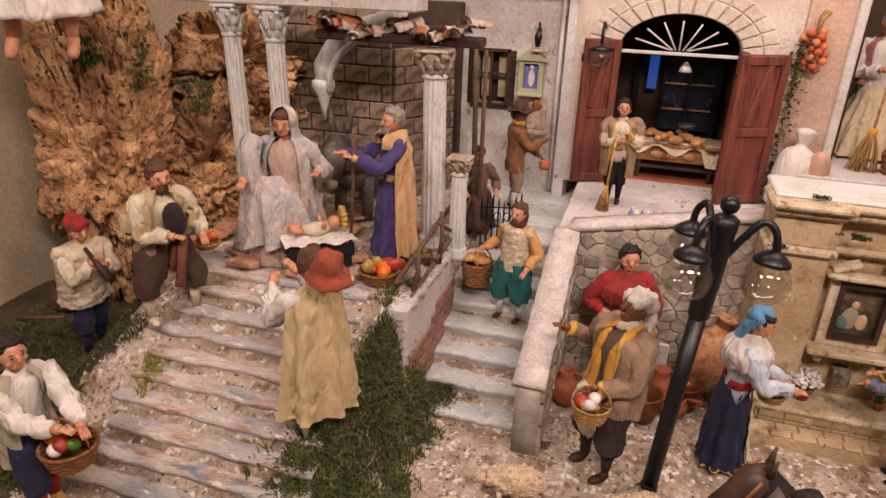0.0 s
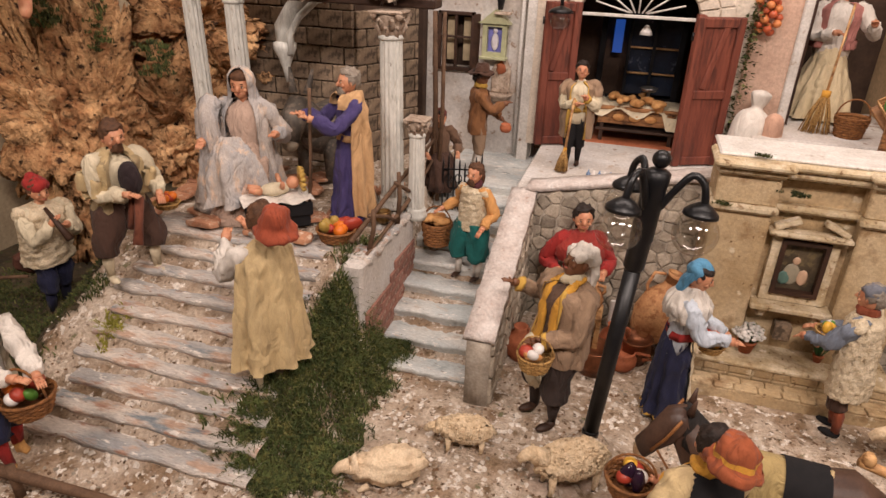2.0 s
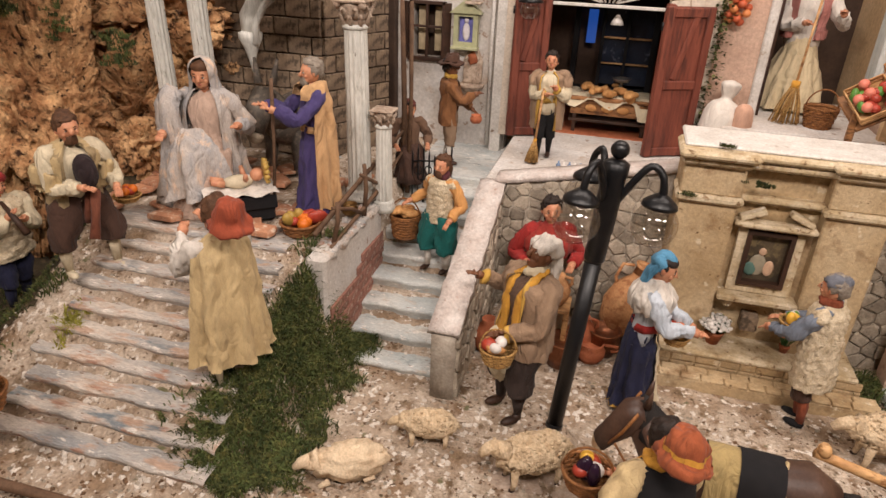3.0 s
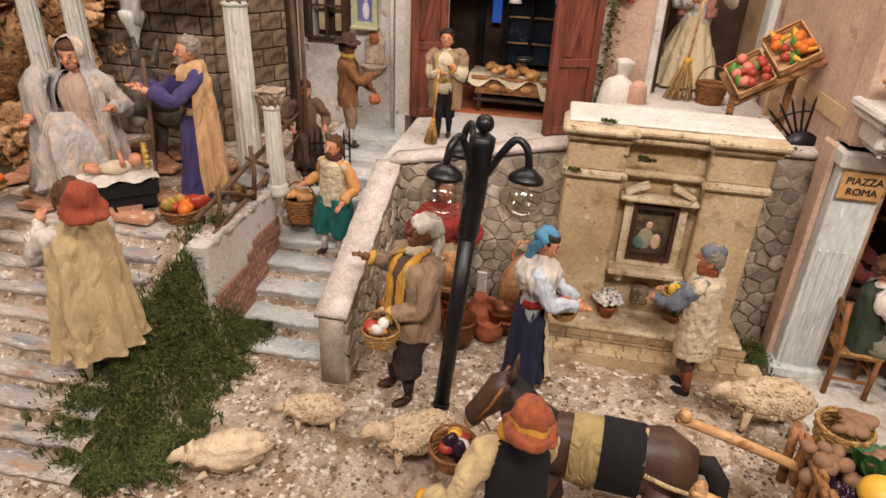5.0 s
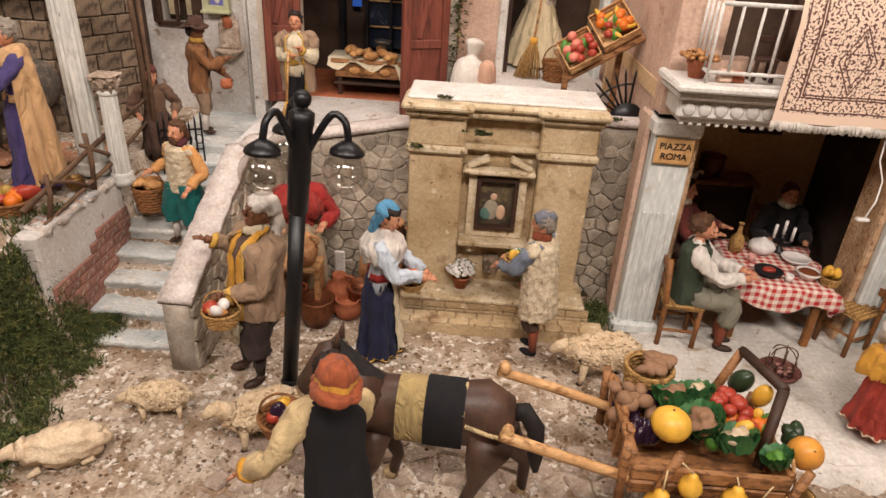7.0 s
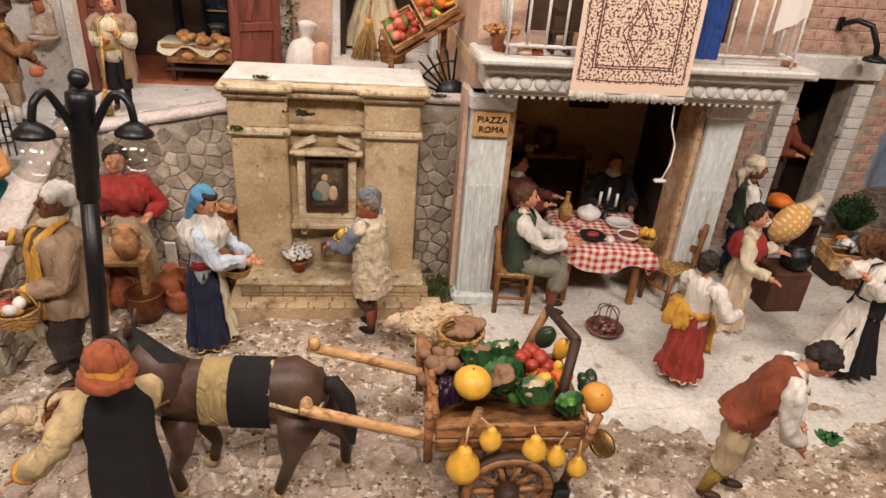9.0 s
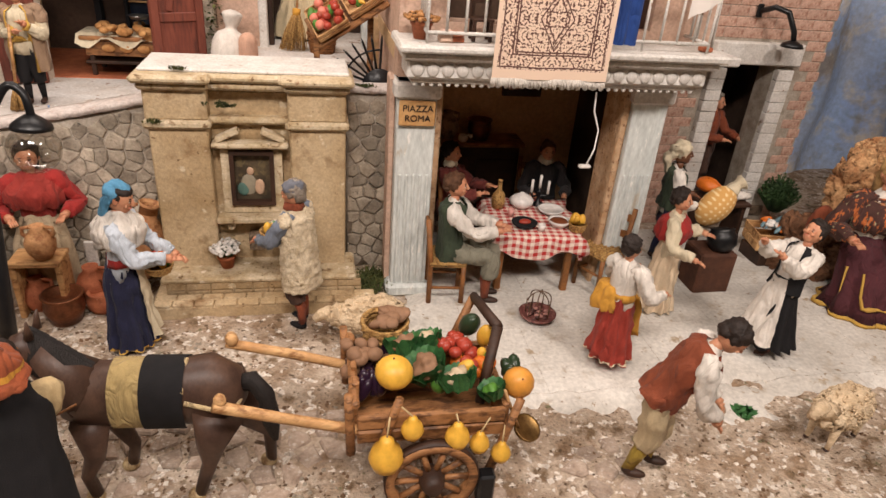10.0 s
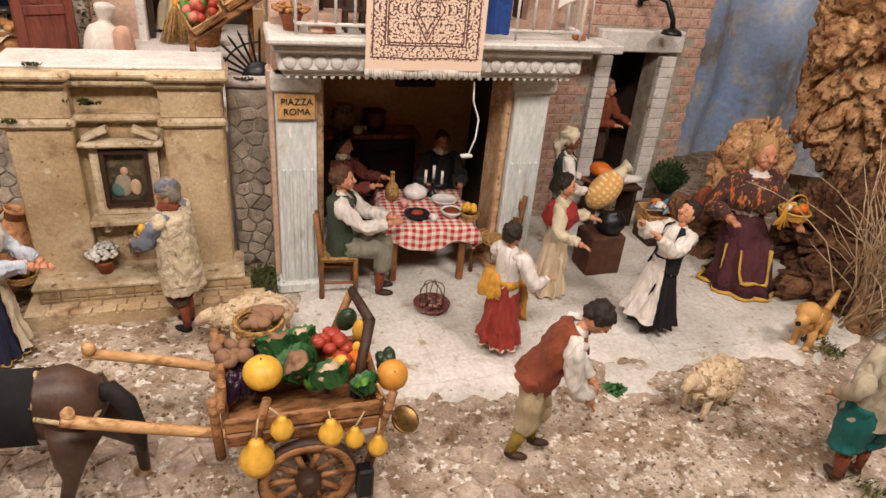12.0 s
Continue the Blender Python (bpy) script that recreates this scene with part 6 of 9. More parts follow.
dog.tube([(0, 0.040, 0.045), (0, 0.062, 0.060), (0, 0.076, 0.078)], [0.006, 0.006, 0.003], TANF, 8)
thing("dog", dog, "tan dog figurine standing beside the dry bush", "dog", m=pose(1.675, 0.787, 0.004, 0, 0, -66) @ Matrix.Scale(1.15, 4))

HORSE_AT = pose(0.322, 0.677, 0.0, 0, 0, -94) @ Matrix.Diagonal((0.76, 0.68, 0.93, 1))
# horse, facing -x in its own frame -> here -y is ahead
hs = Shape()
hs.tube([(0, -0.155, 0.165), (0, -0.12, 0.168), (0, -0.05, 0.170), (0, 0.03, 0.171), (0, 0.10, 0.176), (0, 0.135, 0.165), (0, 0.150, 0.15)], [0.033, 0.047, 0.048, 0.046, 0.052, 0.044, 0.02], HORSE, 24)
hs.tube([(0, -0.115, 0.175), (0, -0.155, 0.205), (0, -0.185, 0.238)], [0.048, 0.036, 0.028], HORSE, 14)
hs.tube([(0, -0.180, 0.250), (0, -0.205, 0.238), (0, -0.235, 0.205), (0, -0.252, 0.185)], [0.024, 0.028, 0.020, 0.018], HORSE, 14)
hs.ball((0, -0.253, 0.182), (0.017, 0.014, 0.016), surface("horse_muzzle", (200, 180, 150), (150, 120, 90), 60, None, 0.5, 0.1, 200), 10, 8)
for s in (-1, 1):
    hs.tube([(s * 0.014, -0.182, 0.268), (s * 0.018, -0.178, 0.292)], [0.008, 0.002], HORSE, 8)
    hs.tube([(s * 0.035, -0.105, 0.145), (s * 0.036, -0.10 - 0.01 * s, 0.085), (s * 0.036, -0.10 - 0.03 * s, 0.05), (s * 0.036, -0.10 - 0.02 * s, 0.014)], [0.034, 0.018, 0.012, 0.011], HORSE, 12)
    hs.ball((s * 0.036, -0.105 - 0.02 * s, 0.010), (0.015, 0.018, 0.011), surface("horse_hoof", (190, 170, 130), (120, 90, 60), 80, None, 0.5, 0.1, 200), 10, 6)
    hs.tube([(s * 0.034, 0.115, 0.155), (s * 0.038, 0.128 - 0.03 * s, 0.105), (s * 0.038, 0.142 - 0.05 * s, 0.07), (s * 0.038, 0.130 - 0.062 * s, 0.014)], [0.046, 0.027, 0.014, 0.011], HORSE, 12)
    hs.ball((s * 0.038, 0.124 - 0.062 * s, 0.010), (0.015, 0.018, 0.011), surface("horse_hoof", (190, 170, 130), (120, 90, 60), 80), 10, 6)
MANE = surface("black_mane", (34, 28, 26), (24, 20, 18), 120, None, 0.7, 0.8, 400)
for k in range(26):
    t = k / 25
    p = Vector((0, -0.188, 0.268)).lerp(Vector((0, -0.105, 0.215)), t)
    hs.tube([p, p + Vector((-0.016 - 0.006 * math.sin(k * 2.1), 0.006, -0.020)), p + Vector((-0.034 - 0.008 * math.sin(k * 1.3), 0.004, -0.052))], [0.010, 0.009, 0.003], MANE, 6)
    hs.tube([p, p + Vector((0.018, 0.006, -0.022)), p + Vector((0.030, 0.004, -0.045))], [0.010, 0.008, 0.003], MANE, 6)
hs.tube([(0, 0.148, 0.185), (0.004, 0.175, 0.190), (0.006, 0.198, 0.165), (0.006, 0.205, 0.120), (0.004, 0.210, 0.085)], [0.012, 0.016, 0.017, 0.017, 0.006], MANE, 12, wob=0.25)
horse = thing("horse", hs, "dark brown horse figurine harnessed to the cart", "horse", m=HORSE_AT)
bl = Shape()
for y0, y1, mat in ((-0.065, 0.010, cloth("blanket_olive", 168, 146, 98)), (-0.012, 0.062, BLACK)):
    rr = 0.0515 if mat is not BLACK else 0.0535
    bl.rings([[(rr * math.cos(a) * 1.0, y0 + (y1 - y0) * j / 6, 0.170 + rr * math.sin(a)) for a in [radians(-38 + 256 * i / 24) for i in range(25)]] for j in range(7)], mat, closed=False, caps=False)
thing("saddle_blanket", bl, "olive and black felt saddle blanket on the horse", "blanket", m=HORSE_AT)
hr = Shape()
for s in (-1, 1):
    hr.tube([(s * 0.050, 0.065, 0.185), (s * 0.055, 0.11, 0.178), (s * 0.050, 0.148, 0.170), (0, 0.158, 0.168)], 0.0035, TAN, 6)
    hr.tube([(s * 0.03, -0.195, 0.262), (s * 0.030, -0.215, 0.228), (s * 0.022, -0.235, 0.198)], 0.0028, CHAIRWOOD, 6)
    hr.tube([(s * 0.028, -0.225, 0.205), (s * 0.05, -0.17, 0.16), (s * 0.055, -0.11, 0.19)], 0.002, CHAIRWOOD, 6)
hr.tube([(-0.044, 0.06, 0.196), (0, 0.062, 0.224), (0.044, 0.06, 0.196)], 0.0035, TAN, 6)
thing("harness", hr, "tan leather harness straps on the horse", "harness", m=HORSE_AT)
# donkey and ox heads in the dark of the stable
dk = Shape()
DONK = surface("grey_donkey", (98, 90, 82), (76, 70, 64), 30, (120, 108, 96), 0.7, 0.4, 250)
dk.ball((0, 0.10, 0.11), (0.055, 0.12, 0.06), DONK, 18, 12)
dk.tube([(0, 0.02, 0.13), (0, -0.05, 0.18)], [0.04, 0.032], DONK, 12)
dk.tube([(0, -0.045, 0.195), (0, -0.075, 0.17), (0, -0.10, 0.125)], [0.026, 0.028, 0.018], DONK, 12)
dk.ball((0, -0.10, 0.12), (0.018, 0.016, 0.016), surface("pale_muzzle", (190, 176, 156), (160, 146, 126), 40), 10, 8)
for s in (-1, 1):
    dk.tube([(s * 0.016, -0.04, 0.215), (s * 0.026, -0.03, 0.265)], [0.010, 0.003], DONK, 8)
    dk.tube([(s * 0.030, 0.03, 0.10), (s * 0.035, 0.02, 0.0)], [0.018, 0.012], DONK, 8)
    dk.tube([(s * 0.035, 0.18, 0.08), (s * 0.035, 0.18, 0.0)], [0.018, 0.012], DONK, 8)
thing("donkey", dk, "grey donkey figurine standing in the stable", "donkey", m=pose(-0.606, 1.262, 0.24, 0, 0, 2))


# ---- small goods shared by baskets, crates and the cart ----
ORANGE, YELLOW, REDF, GREENF = paint("orange_fruit", 214, 112, 34, rough=0.4), paint("yellow_fruit", 226, 174, 66, rough=0.4), paint("red_fruit", 164, 62, 46, rough=0.35), paint("green_fruit", 84, 130, 52, rough=0.4)
EGGPL, POTATO, LEAFG, BREAD = paint("aubergine", 44, 26, 44, rough=0.25), paint("potato", 138, 104, 78, rough=0.7), surface("cabbage_leaf", (66, 112, 62), (40, 82, 46), 60, (120, 150, 90), 0.5, 0.4, 200, spots=0.62), surface("baked_bread", (204, 156, 100), (170, 116, 66), 60, None, 0.7, 0.3, 200)
WHITEG, CABBW, DARKG = paint("white_glaze", 226, 220, 214, rough=0.25), paint("cabbage_heart", 190, 170, 140), paint("dark_green", 44, 60, 40, rough=0.3)


def fruit(name, label, x, y, z, r, mat, group="", stretch=(1, 1, 1), spin=0.0, tilt=0.0):
    sh = Shape().ball((0, 0, 0), (r * stretch[0], r * stretch[1], r * stretch[2]), mat, 14, 10, rough=0.10, freq=25)
    sh.tube([(0, 0, r * stretch[2] * 0.94), (0, 0, r * stretch[2] * 1.08)], r * 0.05, RUST, 5)
    return thing(name, sh, label, name.replace("_", " "), m=pose(x, y, z, tilt, 0, spin), group=group)


def basket(label, x, y, z, r, h, handle=True, mat=WICKER, spin=0.0, taper=0.75, rows=8):
    ob = thing("basket", None, label, "basket", m=pose(x, y, z, 0, 0, spin))
    sh = Shape()
    n = 24
    for k in range(rows):
        t = (k + 0.5) / rows
        rr = r * (taper + (1 - taper) * t)
        pts = [(rr * (1 + 0.035 * (1 if (j + k) % 2 else -1)) * math.cos(2 * math.pi * j / n), rr * (1 + 0.035 * (1 if (j + k) % 2 else -1)) * math.sin(2 * math.pi * j / n), h * t) for j in range(n + 1)]
        sh.tube(pts, h / rows * 0.62, mat, 5)
    for j in range(12):
        a = 2 * math.pi * j / 12
        sh.tube([(r * taper * math.cos(a), r * taper * math.sin(a), 0), (r * math.cos(a), r * math.sin(a), h)], r * 0.045, mat, 5)
    part("weave", sh, ob)
    part("bottom", Shape().lathe([(r * taper, 0), (r * taper, 0.002)], mat, seg=18), ob)
    part("rim", Shape().tube([(r * 1.02 * math.cos(2 * math.pi * j / 24), r * 1.02 * math.sin(2 * math.pi * j / 24), h) for j in range(25)], r * 0.075, mat, 6), ob)
    if handle:
        part("handle", Shape().tube([(r * math.cos(math.pi * j / 12), 0, h + r * 1.15 * math.sin(math.pi * j / 12)) for j in range(13)], r * 0.055, mat, 6), ob)
    return ob


def fill(x, y, z, r, kinds, n, seed, size, group):
    rnd = random.Random(seed)
    for k in range(n):
        a, q = rnd.uniform(0, 6.28), r * math.sqrt(rnd.random()) * 0.8
        name, label, mat, st = kinds[k % len(kinds)]
        fruit(name, label, x + q * math.cos(a), y + q * math.sin(a), z + rnd.uniform(-0.2, 0.5) * size, size * rnd.uniform(0.8, 1.15), mat, group, st, rnd.uniform(0, 360), rnd.uniform(-50, 50))


R1 = (1, 1, 1)
K_TOM, K_ORA, K_LEM, K_GRE = ("tomato", "small shiny ripe red tomato", REDF, (1, 1, 0.85)), ("orange", "small round bright orange fruit", ORANGE, R1), ("lemon", "small bright yellow ripe lemon", YELLOW, (0.8, 0.8, 1.2)), ("green_pepper", "small shiny green sweet pepper", GREENF, (0.8, 0.8, 1.2))
K_EGG, K_POT, K_BRD, K_WHT = ("aubergine", "dark purple shiny long aubergine", EGGPL, (0.7, 0.7, 1.5)), ("potato", "small brown earthy round potato", POTATO, (1, 0.8, 0.8)), ("bread_loaf", "small golden baked bread loaf", BREAD, (1.3, 0.8, 0.6)), ("cheese_ball", "small round white fresh cheese", WHITEG, (1, 1, 0.8))

# ---- street lamp ----
lp = thing("street_lamp", None, "black cast-iron street lamp with three glass globes", "street lamp", m=pose(0.087, 0.835, 0.055, -3.6, 4.2, 0))
part("pole", Shape().tube([(0, 0, 0), (0, 0, 0.30)], [0.0120, 0.0118], IRON, 18), lp)
part("upper_pole", Shape().lathe([(0.012, 0.29), (0.0150, 0.295), (0.0150, 0.335), (0.0162, 0.338), (0.0162, 0.415), (0.0175, 0.42), (0.0175, 0.435), (0.010, 0.44)], IRON, seg=18), lp)
part("finial", Shape().ball((0, 0, 0.453), 0.0125, IRON, 16, 10), lp)
part("foot", Shape().lathe([(0.014, 0.0), (0.013, 0.006), (0.0100, 0.010)], IRON, seg=16), lp)
for a in (-8, -122, 118):
    c, s = math.cos(radians(a)), math.sin(radians(a))
    arm = part("arm", Shape().tube([(0.012 * c, 0.012 * s, 0.385), (0.026 * c, 0.026 * s, 0.415), (0.044 * c, 0.044 * s, 0.440), (0.060 * c, 0.060 * s, 0.432), (0.066 * c, 0.066 * s, 0.416), (0.067 * c, 0.067 * s, 0.400)], 0.0050, IRON, 12, folds=1), lp)
    part("shade", Shape().lathe([(0.024, -0.002), (0.023, 0.003), (0.015, 0.010), (0.006, 0.016)], IRON, c=(0.066 * c, 0.066 * s, 0.392), seg=22), arm)
    part("globe", Shape().ball((0.066 * c, 0.066 * s, 0.364), 0.031, GLASS, 28, 20), arm, "clear glass globe")

# ---- cart ----
ct = thing("cart", None, "wooden two-wheeled cart loaded with vegetables", "cart")
part("bed", Shape().box((0.662, 0.675, 0.118), (0.185, 0.135, 0.010), CARTWOOD, bevel=0.002), ct)
for y in (0.606, 0.746):
    for k, z in enumerate((0.128, 0.150)):
        part("side_board", Shape().box((0.662, y, z), (0.190, 0.008, 0.020), CARTWOOD, bevel=0.002, jit=0.001), ct)
for y in (0.64, 0.67, 0.70, 0.73):
    part("front_slat", Shape().box((0.566, y, 0.152), (0.009, 0.016, 0.078), CARTWOOD, bevel=0.002, jit=0.0012, m=None), ct)
part("front_rail", Shape().box((0.564, 0.676, 0.180), (0.011, 0.15, 0.012), CARTWOOD, bevel=0.003), ct)
part("tailboard", Shape().box((0.757, 0.676, 0.142), (0.009, 0.14, 0.045), CARTWOOD, bevel=0.002), ct)
for a, b in (((0.594, 0.600, 0.105), (0.618, 0.600, 0.190)), ((0.742, 0.598, 0.055), (0.772, 0.600, 0.176)), ((0.560, 0.608, 0.10), (0.556, 0.606, 0.195)), ((0.560, 0.745, 0.10), (0.556, 0.748, 0.195)), ((0.752, 0.745, 0.12), (0.760, 0.748, 0.17))):
    part("stake", Shape().tube([a, b], [0.0065, 0.0055], CARTWOOD, 7, wob=0.2), ct)
part("tail_frame", Shape().tube([(0.715, 0.775, 0.135), (0.749, 0.789, 0.212)], [0.007, 0.0065], CARTWOOD, 7, wob=0.2), ct)
part("tail_frame", Shape().tube([(0.749, 0.789, 0.212), (0.754, 0.676, 0.236)], [0.007, 0.0075], DARKWOOD, 7, wob=0.2), ct)
part("tail_frame", Shape().tube([(0.754, 0.676, 0.236), (0.727, 0.628, 0.15)], [0.0075, 0.007], DARKWOOD, 7, wob=0.2), ct)
part("shaft", Shape().tube([(0.405, 0.590, 0.205), (0.48, 0.602, 0.170), (0.60, 0.618, 0.118), (0.70, 0.625, 0.10)], [0.0068, 0.0070, 0.0068, 0.006], WOOD, 8, wob=0.25), ct, "pale wooden shaft")
part("shaft", Shape().tube([(0.405, 0.715, 0.200), (0.48, 0.722, 0.175), (0.60, 0.732, 0.128), (0.70, 0.735, 0.11)], [0.0068, 0.0070, 0.0068, 0.006], WOOD, 8, wob=0.25), ct, "pale wooden shaft")
for p in ((0.412, 0.592, 0.203), (0.412, 0.714, 0.199)):
    part("shaft_knob", Shape().ball((p[0], p[1], p[2] + 0.008), (0.008, 0.008, 0.009), WOOD, 10, 6, rough=0.4), ct)
part("axle", Shape().tube([(0.662, 0.57, 0.066), (0.662, 0.79, 0.066)], 0.006, CARTWOOD, 8), ct)
for y in (0.578, 0.775):
    wh = part("wheel", Shape().lathe([(0.049, -0.007), (0.060, -0.007), (0.060, 0.007), (0.049, 0.007), (0.049, -0.007)], CARTWOOD, seg=36, caps=False), ct, "", pose(0.662, y + 0.008, 0.066, 90, 0, 0))
    part("iron_tyre", Shape().lathe([(0.0602, -0.006), (0.0622, -0.006), (0.0622, 0.006), (0.0602, 0.006)], DARKWOOD, seg=36, caps=False), wh)
    part("hub", Shape().lathe([(0.010, -0.016), (0.014, -0.010), (0.018, 0.0), (0.014, 0.016), (0.010, 0.022)], DARKWOOD, seg=18), wh)
    for k in range(10):
        a = 2 * math.pi * k / 10
        part("spoke", Shape().tube([(0.014 * math.cos(a), 0.014 * math.sin(a), 0), (0.048 * math.cos(a), 0.048 * math.sin(a), 0)], [0.004, 0.0045], CARTWOOD, 7), wh)
part("wheel_stop", Shape().box((0.735, 0.585, 0.045), (0.022, 0.02, 0.05), IRON, bevel=0.003), ct)
G = "vegetables on the cart"
fruit("pumpkin", "large round bright yellow pumpkin", 0.614, 0.643, 0.196, 0.0235, YELLOW, G, (1.05, 1.05, 0.9))
fruit("squash", "smooth ochre squash at the tail", 0.775, 0.628, 0.180, 0.021, paint("ochre_squash", 212, 146, 62, rough=0.4), G, (1, 1, 1.1), tilt=40)


def gourd(label, x, y, z, r, top):
    sh = Shape().lathe([(0.1 * r, -1.0 * r), (0.75 * r, -0.75 * r), (1.0 * r, -0.1 * r), (0.8 * r, 0.5 * r), (0.42 * r, 0.9 * r), (0.40 * r, 1.15 * r), (0.12 * r, 1.35 * r)], YELLOW, seg=18, folds=0)
    sh.tube([(0, 0, 1.3 * r), (top[0] - x, top[1] - y, top[2] - z)], 0.0013, TAN, 5)
    return thing("gourd", sh, label, "gourd", m=pose(x, y, z), group="gourds hung on the cart")


gourd("large yellow gourd hung on a string", 0.602, 0.586, 0.112, 0.0225, (0.606, 0.597, 0.165))
gourd("small yellow gourd hung on a string", 0.633, 0.588, 0.152, 0.0145, (0.616, 0.600, 0.182))
gourd("striped yellow gourd hung on a string", 0.692, 0.592, 0.130, 0.0165, (0.690, 0.600, 0.160))
gourd("small yellow gourd hung on a string", 0.722, 0.592, 0.116, 0.0135, (0.735, 0.600, 0.150))
gourd("small yellow gourd hung on a string", 0.752, 0.590, 0.098, 0.0135, (0.756, 0.600, 0.135))


def cabbage(x, y, z, r, heart, label, seed):
    rnd = random.Random(seed)
    cb = thing("cabbage", None, label, "cabbage", m=pose(x, y, z, -25, 0, rnd.uniform(0, 90)), group=G)
    part("heart", Shape().ball((0, 0, r * 0.25), (r * 0.62, r * 0.62, r * 0.5), heart, 20, 14, rough=0.6, freq=90), cb)
    for k in range(9):
        a = 2 * math.pi * k / 9 + rnd.uniform(-0.2, 0.2)
        rows = []
        for i in range(5):
            t = i / 4
            w = r * (0.40 + 0.55 * math.sin(math.pi * min(1, t * 0.7 + 0.15)))
            rad, zz = r * (0.40 + 0.55 * t), r * (-0.40 + 1.05 * t ** 0.8 + rnd.uniform(-0.05, 0.05))
            rows.append([(rad * math.cos(a) - w * (j / 4 - 0.5) * 1.6 * math.sin(a), rad * math.sin(a) + w * (j / 4 - 0.5) * 1.6 * math.cos(a), zz + 0.10 * r * math.sin(j * 2.4 + k)) for j in range(5)])
        part("leaf", Shape().rings(rows, LEAFG, closed=False, caps=False), cb)
    return cb


cabbage(0.636, 0.703, 0.186, 0.026, POTATO, "green cabbage with a brown heart", 1)
cabbage(0.662, 0.660, 0.182, 0.028, POTATO, "green cabbage with a brown heart", 2)
cabbage(0.697, 0.637, 0.180, 0.025, CABBW, "green cabbage with a pale heart", 3)
cabbage(0.668, 0.712, 0.188, 0.022, CABBW, "green cabbage with a pale heart", 4)
cabbage(0.740, 0.617, 0.176, 0.018, GREENF, "small bright green leafy lettuce", 5)
fill(0.697, 0.704, 0.186, 0.030, [K_TOM], 9, 21, 0.0105, G)
fill(0.728, 0.672, 0.182, 0.026, [K_ORA, K_TOM, K_LEM, K_GRE], 10, 22, 0.010, G)
fill(0.700, 0.672, 0.166, 0.045, [K_GRE, K_ORA], 10, 29, 0.012, G)
fill(0.584, 0.655, 0.166, 0.024, [K_EGG], 7, 23, 0.013, G)
fill(0.578, 0.705, 0.188, 0.028, [K_POT], 12, 24, 0.0105, G)
fill(0.60, 0.69, 0.160, 0.05, [K_POT, K_EGG], 12, 28, 0.014, G)
fruit("melon", "dark green melon in the frame", 0.733, 0.738, 0.197, 0.017, DARKG, G, (0.85, 0.85, 1.3), 30, 30)
fruit("melon", "long yellow melon in the frame", 0.748, 0.706, 0.200, 0.014, YELLOW, G, (0.85, 0.85, 1.5), 10, 20)
fill(0.770, 0.662, 0.178, 0.016, [("avocado", "small dark green ripe avocado", DARKG, (0.8, 0.8, 1.3))], 4, 26, 0.011, G)
basket("straw basket of mushrooms on the cart", 0.615, 0.758, 0.160, 0.032, 0.036, False, STRAW, taper=0.8, rows=6)
fill(0.622, 0.752, 0.203, 0.028, [("mushroom", "large round brown mushroom cap", POTATO, (1.2, 1.2, 0.6))], 13, 27, 0.0105, G)
ladle = thing("ladle", None, "brass ladle hung on the cart", "ladle")
part("bowl", Shape().lathe([(0.002, -0.014), (0.012, -0.011), (0.019, -0.002), (0.020, 0.004), (0.018, 0.003)], BRASS, seg=18, m=pose(0.795, 0.622, 0.105, 25, 20, 0)), ladle)
part("handle", Shape().tube([(0.782, 0.618, 0.112), (0.762, 0.612, 0.160), (0.752, 0.610, 0.185)], 0.0022, WOOD, 6), ladle)

# ---- manger ----
mg = thing("manger", None, "black wooden manger with white cloth", "manger")
MGM = pose(-0.568, 1.030, 0.243, 0, 0, 40) @ Matrix.Scale(1.12, 4)
part("tray", Shape().box((0, 0, 0.016), (0.105, 0.080, 0.032), BLACK, bevel=0.003, m=MGM), mg)
part("tray_side", Shape().box((0, -0.042, 0.034), (0.112, 0.006, 0.024), BLACK, bevel=0.002, m=MGM), mg)
part("tray_side", Shape().box((0, 0.042, 0.034), (0.112, 0.006, 0.024), BLACK, bevel=0.002, m=MGM), mg)
cl = thing("manger_cloth", Shape().rings([[(-0.060 + 0.120 * i / 12, -0.050 + 0.100 * j / 8, 0.050 + 0.004 * math.sin(i * 1.3) * math.cos(j * 1.1)) for i in range(13)] for j in range(9)], WHITEC, closed=False, caps=False), "white cloth spread over the manger", "cloth", m=MGM)
bb = Shape().ball((0, 0, 0.060), (0.026, 0.013, 0.012), CREAMC, 14, 8)
bb.ball((0.032, 0, 0.069), 0.0115, SKIN, 12, 8)
for s in (-1, 1):
    bb.tube([(0.012, s * 0.011, 0.066), (0.010, s * 0.026, 0.078)], [0.005, 0.004], SKIN, 6)
    bb.tube([(-0.024, s * 0.006, 0.060), (-0.044, s * 0.010, 0.066)], [0.007, 0.005], SKIN, 6)
thing("baby_figurine", bb, "baby figurine lying on the white cloth", "figurine", m=MGM)
ha = thing("golden_halo", None, "small golden ray halo behind the baby", "halo", m=MGM)
for k in range(11):
    a = radians(-30 + 240 * k / 10)
    part("ray", Shape().tube([(0.044, 0.006 * math.cos(a), 0.072 + 0.006 * math.sin(a)), (0.048, 0.024 * math.cos(a), 0.072 + 0.024 * math.sin(a))], [0.003, 0.0045], paint("gilt", 196, 160, 84, rough=0.35), 5), ha)

